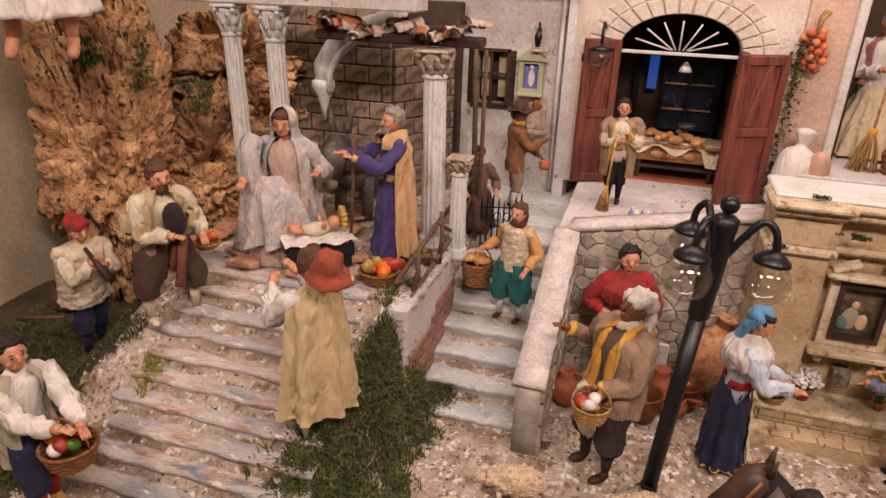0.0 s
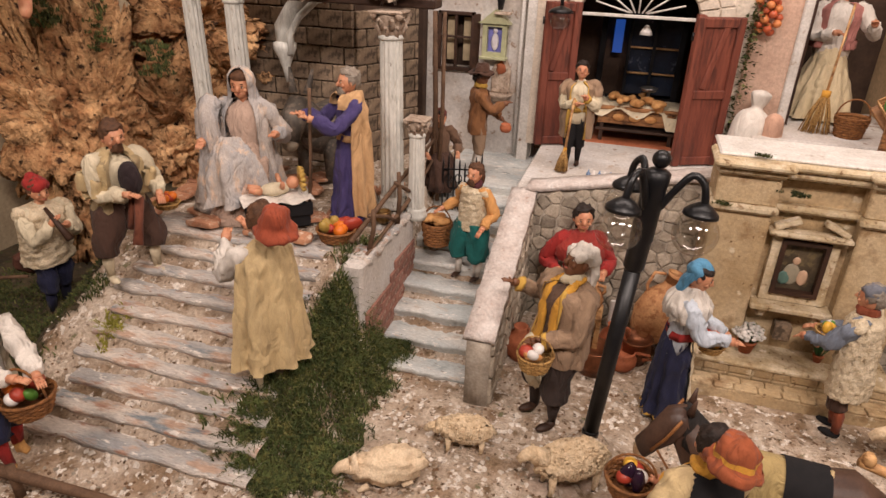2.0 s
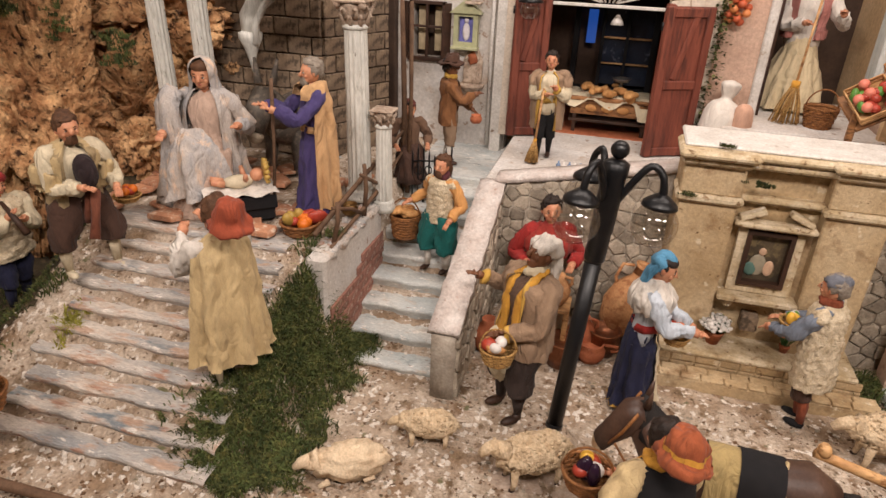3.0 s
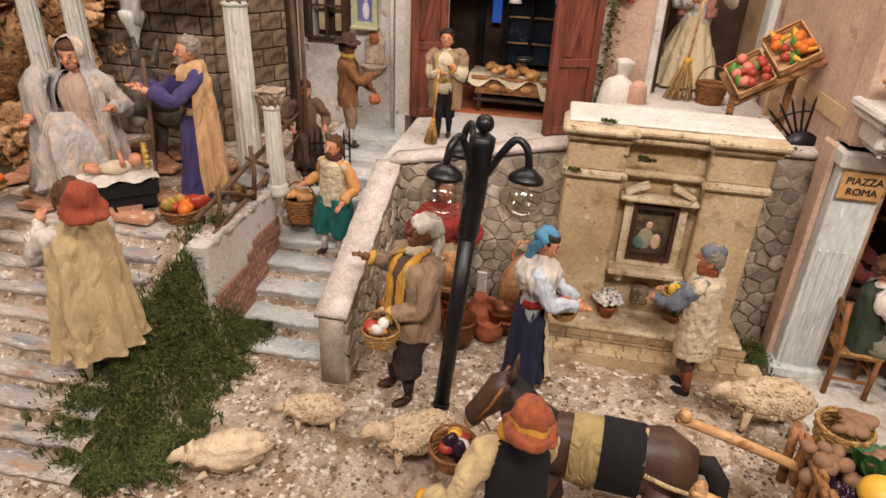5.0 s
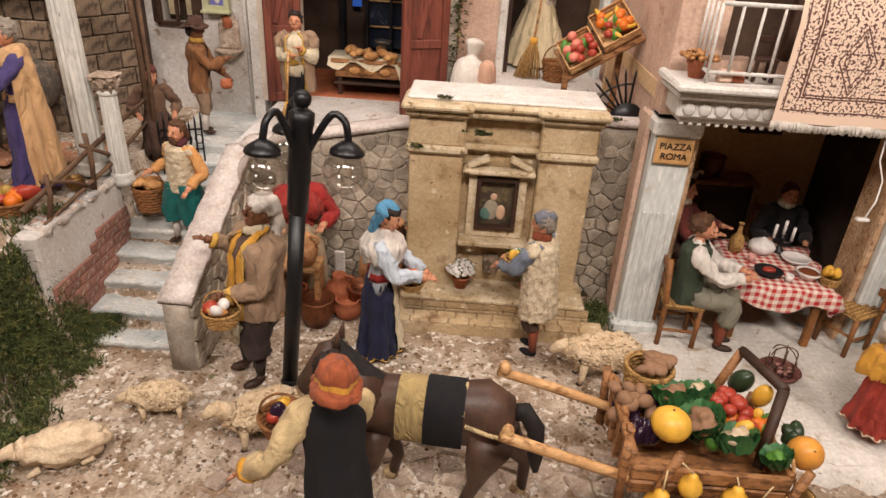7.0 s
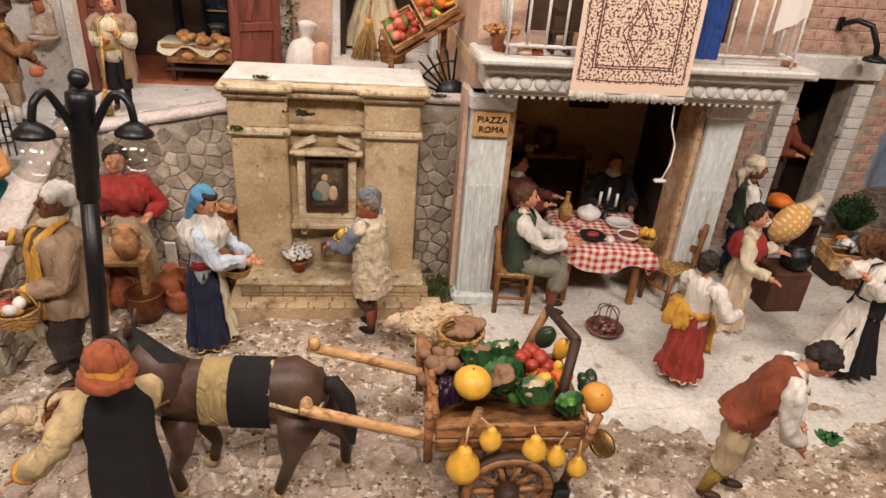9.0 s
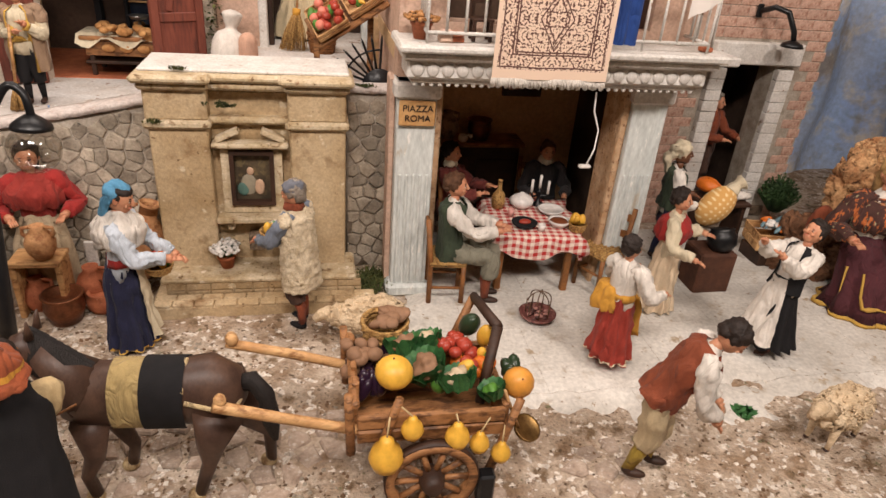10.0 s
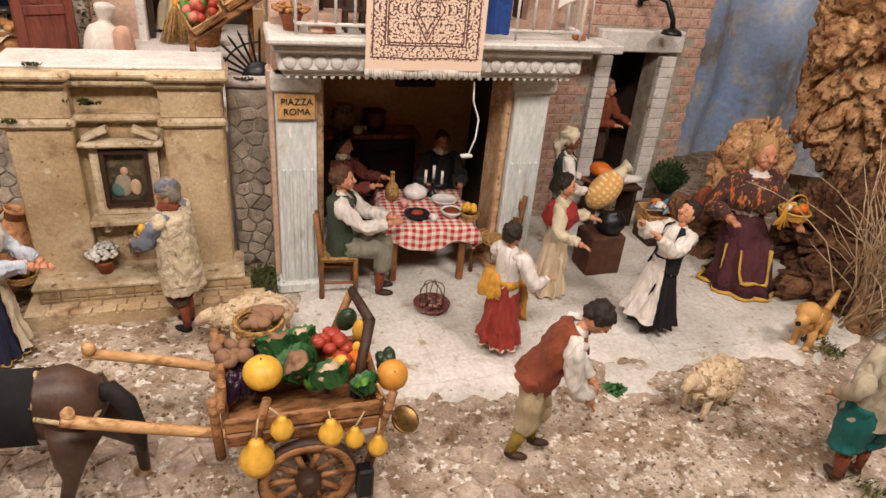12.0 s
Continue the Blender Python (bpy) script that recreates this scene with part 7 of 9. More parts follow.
# ---- baskets and what they hold ----
basket("low wicker basket of fruit on the platform edge", -0.425, 1.000, 0.240, 0.036, 0.022, False, WICKER, rows=6)
fill(-0.425, 1.000, 0.266, 0.034, [K_ORA, K_TOM, ("pear", "small green and ochre pear", paint("pear", 170, 140, 70), (0.8, 0.8, 1.2))], 11, 31, 0.011, "fruit in the platform basket")
fruit("melon_slice", "cut red half of watermelon", -0.398, 1.012, 0.270, 0.017, REDF, "", (1.2, 0.6, 0.9), 40, 20)
basket("pale bowl basket of apples carried by the shepherd", -0.752, 0.945, 0.278, 0.024, 0.010, False, STRAW, rows=4)
fill(-0.752, 0.945, 0.296, 0.020, [K_TOM, K_ORA], 8, 32, 0.009, "apples of the shepherd")
basket("brown wicker basket full of bread", -0.292, 1.215, 0.160, 0.031, 0.050, True, WICKER, taper=0.8)
fill(-0.292, 1.215, 0.212, 0.028, [K_BRD], 8, 33, 0.014, "loaves in the wicker basket")
basket("wicker basket of vegetables carried by the peasant", -0.688, 0.530, 0.128, 0.036, 0.030, True, WICKER)
fill(-0.688, 0.530, 0.164, 0.030, [K_ORA, K_GRE, K_WHT, K_TOM], 8, 34, 0.0125, "vegetables of the peasant")
basket("small wicker basket carried by the merchant", -0.014, 0.842, 0.152, 0.028, 0.026, True, STRAW)
fill(-0.014, 0.842, 0.180, 0.022, [K_BRD, K_TOM, K_WHT], 7, 35, 0.011, "goods of the merchant")
basket("tiny wicker basket of fruit held by the woman", 0.262, 1.010, 0.140, 0.022, 0.013, False, STRAW, rows=4)
fill(0.262, 1.010, 0.160, 0.019, [K_TOM, K_GRE, K_ORA, K_LEM], 8, 36, 0.0085, "fruit of the woman")
basket("wicker basket of vegetables carried by the carter", 0.140, 0.628, 0.150, 0.030, 0.024, True, WICKER)
fill(0.140, 0.628, 0.178, 0.026, [K_EGG, K_TOM, K_LEM, K_WHT], 9, 37, 0.012, "vegetables of the carter")
basket("golden wicker basket held by the seated vendor", 1.722, 0.965, 0.190, 0.031, 0.018, True, paint("gold_wicker", 206, 160, 70), rows=5)
fill(1.722, 0.965, 0.212, 0.026, [K_ORA, K_GRE, K_WHT, K_LEM], 9, 38, 0.0105, "fruit of the vendor")
basket("small basket of greens held by the man in fleece", 0.447, 1.062, 0.176, 0.022, 0.012, False, STRAW, rows=4)
fill(0.447, 1.062, 0.194, 0.019, [K_GRE, K_WHT, K_LEM], 8, 39, 0.008, "greens of the man in fleece")
basket("brown wicker bucket basket on the doorway step", 0.545, 1.625, 0.385, 0.034, 0.045, True, WICKER, taper=0.75)


# ---- pots, jugs and buckets ----
def vessel(name, label, x, y, z, profile, mat, ears=0, scale=1.0, tilt=(0, 0)):
    ob = thing(name, None, label, name.replace("_", " "), m=pose(x, y, z, tilt[0], tilt[1], 0))
    part("body", Shape().lathe([(r * scale, q * scale) for r, q in profile] + [(profile[-1][0] * 0.85 * scale, profile[-1][1] * scale), (profile[-1][0] * 0.8 * scale, profile[-1][1] * 0.8 * scale)], mat, seg=24), ob)
    zt, rt = profile[-1][1] * scale, profile[-1][0] * scale
    for k in range(ears):
        s = 1 if k == 0 else -1
        part("handle", Shape().tube([(s * rt, 0, zt * 0.95), (s * rt * 2.0, 0, zt * 0.92), (s * rt * 2.1, 0, zt * 0.75), (s * rt * 1.5, 0, zt * 0.62)], 0.0035 * max(1, scale), mat, 7), ob)
    return ob


JUG = [(0.018, 0.0), (0.030, 0.02), (0.034, 0.04), (0.026, 0.062), (0.014, 0.074), (0.016, 0.084)]
AMPH = [(0.012, 0.0), (0.040, 0.045), (0.048, 0.085), (0.040, 0.125), (0.018, 0.155), (0.016, 0.175), (0.021, 0.185)]
POT = [(0.022, 0.0), (0.030, 0.012), (0.030, 0.028), (0.024, 0.036), (0.027, 0.042)]
BUCK = [(0.024, 0.0), (0.033, 0.028), (0.030, 0.048), (0.034, 0.054)]
CLAY = surface("pale_clay", (198, 150, 104), (170, 120, 80), 30, (150, 100, 64), 0.75, 0.3, 200)
vessel("amphora", "large pale clay amphora leaning on the wall", 0.160, 1.205, 0.0, AMPH, CLAY, 2, 0.98, (-4, 16))
vessel("bucket", "dull copper bucket among the pots", 0.073, 1.085, 0.0, BUCK, COPPER, 0, 1.05)
vessel("clay_jug", "small terracotta jug among the pots", 0.128, 1.118, 0.0, POT, TERRA, 1, 0.95)
vessel("clay_jug", "orange terracotta jug among the pots", 0.105, 1.150, 0.0, JUG, TERRA, 1, 0.9)
vessel("cauldron", "wide dark copper cauldron among the pots", 0.150, 1.150, 0.0, BUCK, COPPER, 0, 1.0)
vessel("clay_jug", "terracotta jug among the pots", 0.018, 1.125, 0.0, JUG, TERRA, 2, 0.8)
vessel("clay_jug", "ochre clay jug on the potter's lap", 0.050, 1.105, 0.120, JUG, CLAY, 2, 0.75)
vessel("clay_jug", "red clay jug hung on the parapet", -0.072, 1.08, 0.0, JUG, TERRA, 1, 0.9)
vessel("brass_pot", "small brass pot on the platform edge", -0.372, 1.105, 0.242, POT, BRASS, 0, 0.55)
vessel("cup", "terracotta cup held by the hatted man", -0.205, 1.46, 0.355, POT, TERRA, 0, 0.45)
mallet = thing("paddle", Shape().box((0.100, 1.185, 0.075), (0.022, 0.006, 0.07), WHITE, bevel=0.004).tube([(0.100, 1.185, 0.0), (0.100, 1.185, 0.045)], 0.005, BLACK, 8), "white and black wooden paddle leaning by the pots", "paddle")
bench = thing("potter_bench", None, "rough plaster-stained wooden bench of the potter", "bench")
part("bench_top", Shape().box((0.035, 1.118, 0.112), (0.085, 0.06, 0.010), WOOD, bevel=0.002), bench)
for sx in (-0.002, 0.072):
    part("leg", Shape().box((sx, 1.118, 0.054), (0.010, 0.05, 0.108), WOOD, bevel=0.002), bench)


# ---- flowers and plants ----
def flower_pot(label, x, y, z, r, flower, n, seed, tall=0.03, leaf=LEAFG, pot=True):
    rnd = random.Random(seed)
    ob = thing("flower_pot", None, label, "flower pot", m=pose(x, y, z))
    if pot:
        part("pot", Shape().lathe([(r * 0.7, 0), (r, r * 1.3), (r * 1.1, r * 1.3), (r * 1.1, r * 1.6), (r * 0.9, r * 1.6)], TERRA, seg=18), ob)
    lf, fl = Shape(), Shape()
    for k in range(n):
        a, q = rnd.uniform(0, 6.28), rnd.random() ** 0.5
        p = Vector((r * 1.7 * q * math.cos(a), r * 1.7 * q * math.sin(a), r * 1.5 + tall * (1 - 0.5 * q * q) * rnd.uniform(0.7, 1.1)))
        lf.tube([(p.x * 0.3, p.y * 0.3, r * 1.4), p], 0.0008, leaf, 4)
        d = Vector((rnd.uniform(-1, 1), rnd.uniform(-1, 1), rnd.uniform(0, 1))).normalized() * 0.008
        e = d.cross(Vector((0, 0, 1))).normalized() * 0.0035
        lf.add([p - d * 0.3, p + e + d * 0.4, p + d, p - e + d * 0.4], [(0, 1, 2, 3)], leaf, False)
        if flower is not None:
            fl.ball(p + Vector((0, 0, 0.002)), (0.0050, 0.0050, 0.0034), flower, 6, 4, rough=0.6, freq=200)
    part("leaves", lf, ob)
    if flower is not None:
        part("blossoms", fl, ob)
    return ob


flower_pot("terracotta pot of small white flowers on the monument", 0.350, 1.160, 0.062, 0.016, WHITEG, 120, 1)
flower_pot("small vase of green stems and pink flowers", 0.478, 1.168, 0.062, 0.009, paint("pink_petals", 206, 140, 110), 30, 2, 0.05)
flower_pot("terracotta pot of dry plants on the balcony", 0.696, 1.085, 0.524, 0.017, paint("dry_petals", 170, 120, 70), 40, 3, 0.012, RUST)
flower_pot("green bush beside the white doorway", 1.725, 1.395, 0.02, 0.030, None, 420, 4, 0.09, surface("dark_leaf", (52, 76, 36), (34, 54, 26), 50), pot=False)


def tuft(sh, x, y, z, n, r, h, rnd, mat):
    for k in range(n):
        a, q = rnd.uniform(0, 6.28), r * math.sqrt(rnd.random())
        bx, by = x + q * math.cos(a), y + q * math.sin(a)
        d = Vector((rnd.gauss(0, 0.5), rnd.gauss(0, 0.5) - 0.15, 1)).normalized() * h * rnd.uniform(0.6, 1.3)
        w = Vector((rnd.uniform(-1, 1), rnd.uniform(-1, 1), 0)).normalized() * 0.0014
        b = Vector((bx, by, z(bx, by) if callable(z) else z))
        mid = b + d * 0.6 + Vector((0, 0, h * 0.15))
        sh.add([b - w, b + w, mid + w * 0.8, mid - w * 0.8, b + d * 1.0 + Vector((d.x * 0.5, d.y * 0.5, -h * 0.15))], [(0, 1, 2, 3), (3, 2, 4)], mat, False)


rnd = random.Random(77)
gr, gr2 = Shape(), Shape()
for k in range(1150):
    y = rnd.uniform(0.60, 1.02)
    xc = -0.345 - 0.02 * math.sin(y * 11) - 0.06 * (0.75 - y if y < 0.75 else 0)
    half = 0.075 if 0.62 < y < 0.80 else 0.042
    x = xc + rnd.gauss(0, half * 0.55)
    if noise.noise((x * 22, y * 22, 3)) > 0.28 or x > -0.262:
        continue
    tuft(gr if k % 3 else gr2, x, y, height, 17, 0.015, 0.021, rnd, GRASS if k % 3 else MOSS)
for k in range(950):
    x, y = rnd.uniform(-1.20, -0.80), rnd.uniform(0.50, 0.95)
    if noise.noise((x * 12, y * 12, 9)) > 0.24 or x > -0.84 + 0.06 * noise.noise((y * 14, 0, 0)):
        continue
    tuft(gr2 if k % 3 else gr, x, y, height, 14, 0.020, 0.014, rnd, MOSS if k % 3 else GRASS)
for x, y, z, n in ((0.632, 1.175, 0.0, 520), (1.70, 0.76, 0.0, 130), (1.475, 0.445, 0.0, 60), (1.02, 0.60, 0.0, 0)):
    for k in range(n // 10):
        tuft(gr if k % 2 else gr2, x + rnd.gauss(0, 0.014), y + rnd.gauss(0, 0.02), lambda a, b: max(z, 0.0) + 0.004, 12, 0.012, 0.03 if n > 200 else 0.014, rnd, GRASS if k % 2 else MOSS)
thing("grass", gr, "dark green artificial grass on the slope", "grass", kind="stuff")
thing("moss_patches", gr2, "dull green and brown moss on the ground", "moss", kind="stuff")
yl = Shape()
for k in range(22):
    tuft(yl, -0.745 + rnd.gauss(0, 0.014), 0.758 + rnd.gauss(0, 0.012), height, 14, 0.01, 0.017, rnd, surface("yellow_moss", (164, 158, 70), (130, 124, 52), 60))
thing("moss_tuft", yl, "yellow-green moss tuft on the stairs", "moss", kind="stuff")
ms = Shape()
for x, y, z in ((0.300, 1.165, 0.443), (0.362, 1.163, 0.385), (0.250, 1.155, 0.352), (0.615, 1.26, 0.398), (0.372, 1.166, 0.380)):
    for k in range(7):
        tuft(ms, x + rnd.gauss(0, 0.008), y + rnd.gauss(0, 0.004), z, 10, 0.006, 0.007, rnd, MOSS)
thing("moss_on_monument", ms, "small green moss tufts on the monument", "moss", kind="stuff")
iv = Shape()
for k in range(520):
    t = rnd.random()
    p = Vector((0.300 + rnd.gauss(0, 0.012), 1.63 + rnd.gauss(0, 0.01), 0.30 + 0.36 * t))
    d = Vector((rnd.uniform(-1, 1), rnd.uniform(-1, 0.2), rnd.uniform(-0.6, 0.6))).normalized() * 0.010
    e = d.cross(Vector((0.3, 0.2, 1))).normalized() * 0.0045
    iv.add([p, p + e + d * 0.5, p + d, p - e + d * 0.5], [(0, 1, 2, 3)], GRASS if k % 2 else MOSS, False)
thing("ivy", iv, "dark green ivy climbing the house corner", "ivy", kind="stuff")

# ---- moss on the bark ----
ms, mrnd = Shape(), random.Random(5)
for mx, my, mz, dx, dz in ((-0.985, 1.10, 0.585, 0.025, 0.06), (-0.895, 1.145, 0.51, 0.04, 0.035), (-1.07, 1.05, 0.60, 0.03, 0.03)):
    for k in range(46):
        tuft(ms, mx + mrnd.uniform(-dx, dx), my + mrnd.uniform(-0.012, 0.02), mz + mrnd.uniform(-dz, dz), 10, 0.008, 0.012, mrnd, GRASS if k % 3 else MOSS)
thing("moss", ms, "dark green moss growing in the bark hollows", "moss", kind="stuff")

# ---- gravel and chips over the ground ----
for name, mat, n, size, label in (("gravel", STONE, 4400, 0.0034, "fine grey and brown gravel on the ground"), ("plaster_chips", surface("chip_white", (222, 214, 204), (196, 184, 170), 40), 3400, 0.0048, "white plaster chips strewn on the ground"), ("earth_crumbs", surface("earth", (120, 92, 68), (92, 70, 52), 40), 6000, 0.0033, "brown earth crumbs on the ground")):
    sh = Shape()
    for k in range(n):
        x, y = rnd.uniform(-0.98, 1.55), 0.42 + 0.62 * rnd.random() ** 1.3
        if -0.80 < x < -0.40 and y > 0.60 and rnd.random() < 0.85:
            continue
        if x > 0.85 and rnd.random() < 0.55:
            continue
        if x > 0.68 and y > 0.72 and rnd.random() < 0.94:
            continue
        if noise.noise((x * 9, y * 9, size * 900)) < 0.0:
            continue
        r, z = size * rnd.uniform(0.5, 1.5), height(x, y)
        a = rnd.uniform(0, 6.28)
        c, s = math.cos(a) * r, math.sin(a) * r
        h = r * rnd.uniform(0.35, 0.8)
        sh.add([(x + c, y + s, z - h * 0.3), (x - s, y + c, z - h * 0.3), (x - c, y - s, z - h * 0.3), (x + s, y - c, z - h * 0.3), (x + c * 0.5, y + s * 0.5, z + h), (x - s * 0.6, y + c * 0.4, z + h * 0.9), (x - c * 0.5, y - s * 0.5, z + h * 0.7)], [(0, 1, 5, 4), (1, 2, 6, 5), (2, 3, 6), (3, 0, 4, 6), (4, 5, 6)], mat, False)
    thing(name, sh, label, "gravel", kind="stuff")
cob = thing("cobbles", None, "flat worn stones set in the street", "cobbles", kind="structure")
k = 0
for poly in voronoi(0.0, 0.98, 0.44, 0.80, 0.046, 55):
    cx, cy = sum(p[0] for p in poly) / len(poly), sum(p[1] for p in poly) / len(poly)
    if noise.noise((cx * 7, cy * 7, 4)) < -0.18 or (cx > 0.70 and cy > 0.68) or k > 240:
        continue
    q = [(cx + (a - cx) * 0.86, cy + (b - cy) * 0.86) for a, b in poly]
    z = height(cx, cy)
    part("cobble", Shape().prism(q, 0.010, surface("street_stone", (182, 164, 148), (150, 130, 114), 50, (196, 184, 172), 0.85, 0.7, 220, per_piece=0.22, spots=0.56), inset=0.2, m=Matrix.Translation((0, 0, z - 0.0065 + 0.002 * random.random())) @ pose(0, 0, 0, -90, 0, 0)), cob)
    k += 1


# ---- patterned cloths ----
def node_math(nt, op, a, b=None):
    k = nt.nodes.new("ShaderNodeMath")
    k.operation = op
    for i, v in enumerate((a, b)):
        if v is None:
            continue
        if hasattr(v, "is_linked"):
            nt.links.new(v, k.inputs[i])
        else:
            k.inputs[i].default_value = v
    return k.outputs[0]


def patterned(name, base, ink, build, rough=0.95):
    m = bpy.data.materials.new(name)
    m.use_nodes = True
    nt = m.node_tree
    bs = nt.nodes["Principled BSDF"]
    tc = nt.nodes.new("ShaderNodeTexCoord")
    sp = nt.nodes.new("ShaderNodeSeparateXYZ")
    nt.links.new(tc.outputs["Object"], sp.inputs[0])
    f = build(nt, sp.outputs)
    mx = nt.nodes.new("ShaderNodeMix")
    mx.data_type = "RGBA"
    nt.links.new(f, mx.inputs[0])
    mx.inputs[6].default_value, mx.inputs[7].default_value = lin(*base), lin(*ink)
    nz = nt.nodes.new("ShaderNodeTexNoise")
    nz.inputs["Scale"].default_value = 600
    nt.links.new(tc.outputs["Object"], nz.inputs["Vector"])
    bp = nt.nodes.new("ShaderNodeBump")
    bp.inputs["Strength"].default_value, bp.inputs["Distance"].default_value = 0.5, 0.001
    nt.links.new(nz.outputs["Fac"], bp.inputs["Height"])
    nt.links.new(bp.outputs["Normal"], bs.inputs["Normal"])
    nt.links.new(mx.outputs[2], bs.inputs["Base Color"])
    bs.inputs["Roughness"].default_value = rough
    return m


def rug_pattern(nt, o):
    ax, az = node_math(nt, "ABSOLUTE", o[0]), node_math(nt, "ABSOLUTE", node_math(nt, "SUBTRACT", o[2], 0.02))
    cv = nt.nodes.new("ShaderNodeCombineXYZ")
    nt.links.new(ax, cv.inputs[0])
    nt.links.new(az, cv.inputs[2])
    vo = nt.nodes.new("ShaderNodeTexNoise")
    vo.inputs["Scale"].default_value, vo.inputs["Detail"].default_value = 240, 2.0
    nt.links.new(cv.outputs[0], vo.inputs["Vector"])
    orn = node_math(nt, "GREATER_THAN", vo.outputs["Fac"], 0.535)
    edge = node_math(nt, "MAXIMUM", node_math(nt, "SUBTRACT", ax, 0.093), node_math(nt, "SUBTRACT", node_math(nt, "MULTIPLY", o[2], -1.0), 0.062))
    total = orn
    for d in (-0.006, -0.026, -0.030):
        ln = node_math(nt, "LESS_THAN", node_math(nt, "ABSOLUTE", node_math(nt, "SUBTRACT", edge, d)), 0.0012)
        total = node_math(nt, "MAXIMUM", total, ln)
    med = node_math(nt, "ADD", node_math(nt, "MULTIPLY", ax, 1.7), az)
    for d in (0.034, 0.048):
        total = node_math(nt, "MAXIMUM", total, node_math(nt, "LESS_THAN", node_math(nt, "ABSOLUTE", node_math(nt, "SUBTRACT", med, d)), 0.0022))
    rim = node_math(nt, "LESS_THAN", edge, -0.002)
    return node_math(nt, "MULTIPLY", node_math(nt, "MULTIPLY", total, rim), 0.95)


def gingham(nt, o):
    t = None
    for k in (o[0], node_math(nt, "ADD", o[1], o[2])):
        s = node_math(nt, "GREATER_THAN", node_math(nt, "FRACT", node_math(nt, "MULTIPLY", k, 62.0)), 0.5)
        t = s if t is None else node_math(nt, "ADD", t, s)
    return node_math(nt, "MULTIPLY", t, 0.5)


def dots(nt, o):
    a = node_math(nt, "POWER", node_math(nt, "SUBTRACT", node_math(nt, "FRACT", node_math(nt, "MULTIPLY", o[0], 85.0)), 0.5), 2.0)
    b = node_math(nt, "POWER", node_math(nt, "SUBTRACT", node_math(nt, "FRACT", node_math(nt, "MULTIPLY", o[2], 85.0)), 0.5), 2.0)
    return node_math(nt, "LESS_THAN", node_math(nt, "ADD", a, b), 0.06)


RUG = patterned("woven_rug", (222, 196, 174), (80, 44, 40), rug_pattern)
GINGHAM = patterned("gingham", (222, 206, 192), (172, 40, 38), gingham)
DOTS = patterned("dotted_cloth", (206, 158, 92), (226, 200, 150), dots)

rug = Shape()
rows = []
for j in range(25):
    t = j / 24
    z = 0.13 - 0.205 * t
    rows.append([(-0.0985 + 0.197 * i / 24, 0.003 * math.sin(i * 0.5) * t + (0.012 * (1 - t / 0.3) if t < 0.3 else 0), z) for i in range(25)])
rug.rings(rows, RUG, closed=False, caps=False)
rg = thing("hanging_rug", rug, "beige patterned rug hung over the balcony railing", "rug", m=pose(0.903, 1.022, 0.553, 0, 0, 0))
fr = Shape()
rnd = random.Random(12)
for k in range(70):
    x = -0.098 + 0.196 * k / 69
    fr.tube([(x, 0.001, -0.074), (x + rnd.uniform(-0.001, 0.001), 0.0, -0.088 + rnd.uniform(-0.002, 0.002))], 0.0015, WHITEC, 4)
part("fringe", fr, rg, "white cotton fringe")
thing("blue_cloth", Shape().rings([[(1.008 + 0.045 * i / 8, 1.040 + 0.004 * math.sin(i * 1.7), 0.66 - 0.125 * j / 6) for i in range(9)] for j in range(7)], cloth("royal_blue", 36, 66, 130), closed=False, caps=False), "blue cloth hung over the balcony railing", "cloth")
thing("printed_cloth", Shape().rings([[(1.135 + 0.055 * i / 6, 1.040 + 0.004 * math.sin(i * 1.4), 0.70 - 0.12 * j / 6 + 0.03 * i / 6) for i in range(7)] for j in range(7)], patterned("printed_towel", (220, 212, 204), (130, 80, 90), rug_pattern), closed=False, caps=False), "pale printed towel hung at the balcony corner", "cloth")

# ---- sign ----
sg = thing("square_sign", Shape().box((0, 0, 0), (0.066, 0.006, 0.046), surface("sign_parchment", (206, 164, 110), (186, 138, 84), 40, (150, 106, 64), 0.7, 0.3, 200, spots=0.62), bevel=0.002, jit=0.001), "ochre wall sign lettered PIAZZA ROMA", "sign", m=pose(0.705, 1.132, 0.385))
for txt, z, s in (("PIAZZA", 0.004, 0.0165), ("ROMA", -0.014, 0.0165)):
    cu = bpy.data.curves.new("letters", "FONT")
    cu.body, cu.size, cu.align_x, cu.extrude = txt, s, "CENTER", 0.0006
    cu.materials.append(BLACK)
    tmp = new("letters_tmp", cu)
    me = bpy.data.meshes.new_from_object(tmp.evaluated_get(bpy.context.evaluated_depsgraph_get()))
    bpy.data.objects.remove(tmp)
    lt = new("letters", me)
    lt.parent, lt.matrix_basis = sg, pose(0, -0.0042, z, 90, 0, 0)

# ---- tavern table and chairs ----
tb = thing("tavern_table", None, "wooden tavern table", "table", m=pose(0.975, 1.205, 0.008, 0, 0, -6))
tb["label"] = "brown wooden table under a checked cloth"
part("tabletop", Shape().box((0, 0, 0.128), (0.175, 0.185, 0.010), CHAIRWOOD, bevel=0.002), tb)
for sx in (-0.072, 0.072):
    for sy in (-0.078, 0.078):
        part("leg", Shape().box((sx, sy, 0.062), (0.014, 0.014, 0.124), CHAIRWOOD, bevel=0.002), tb)
part("apron", Shape().box((0, -0.080, 0.106), (0.14, 0.007, 0.032), CHAIRWOOD, bevel=0.002), tb)
part("apron", Shape().box((0, 0.080, 0.106), (0.14, 0.007, 0.032), CHAIRWOOD, bevel=0.002), tb)
cs, rows = Shape(), []
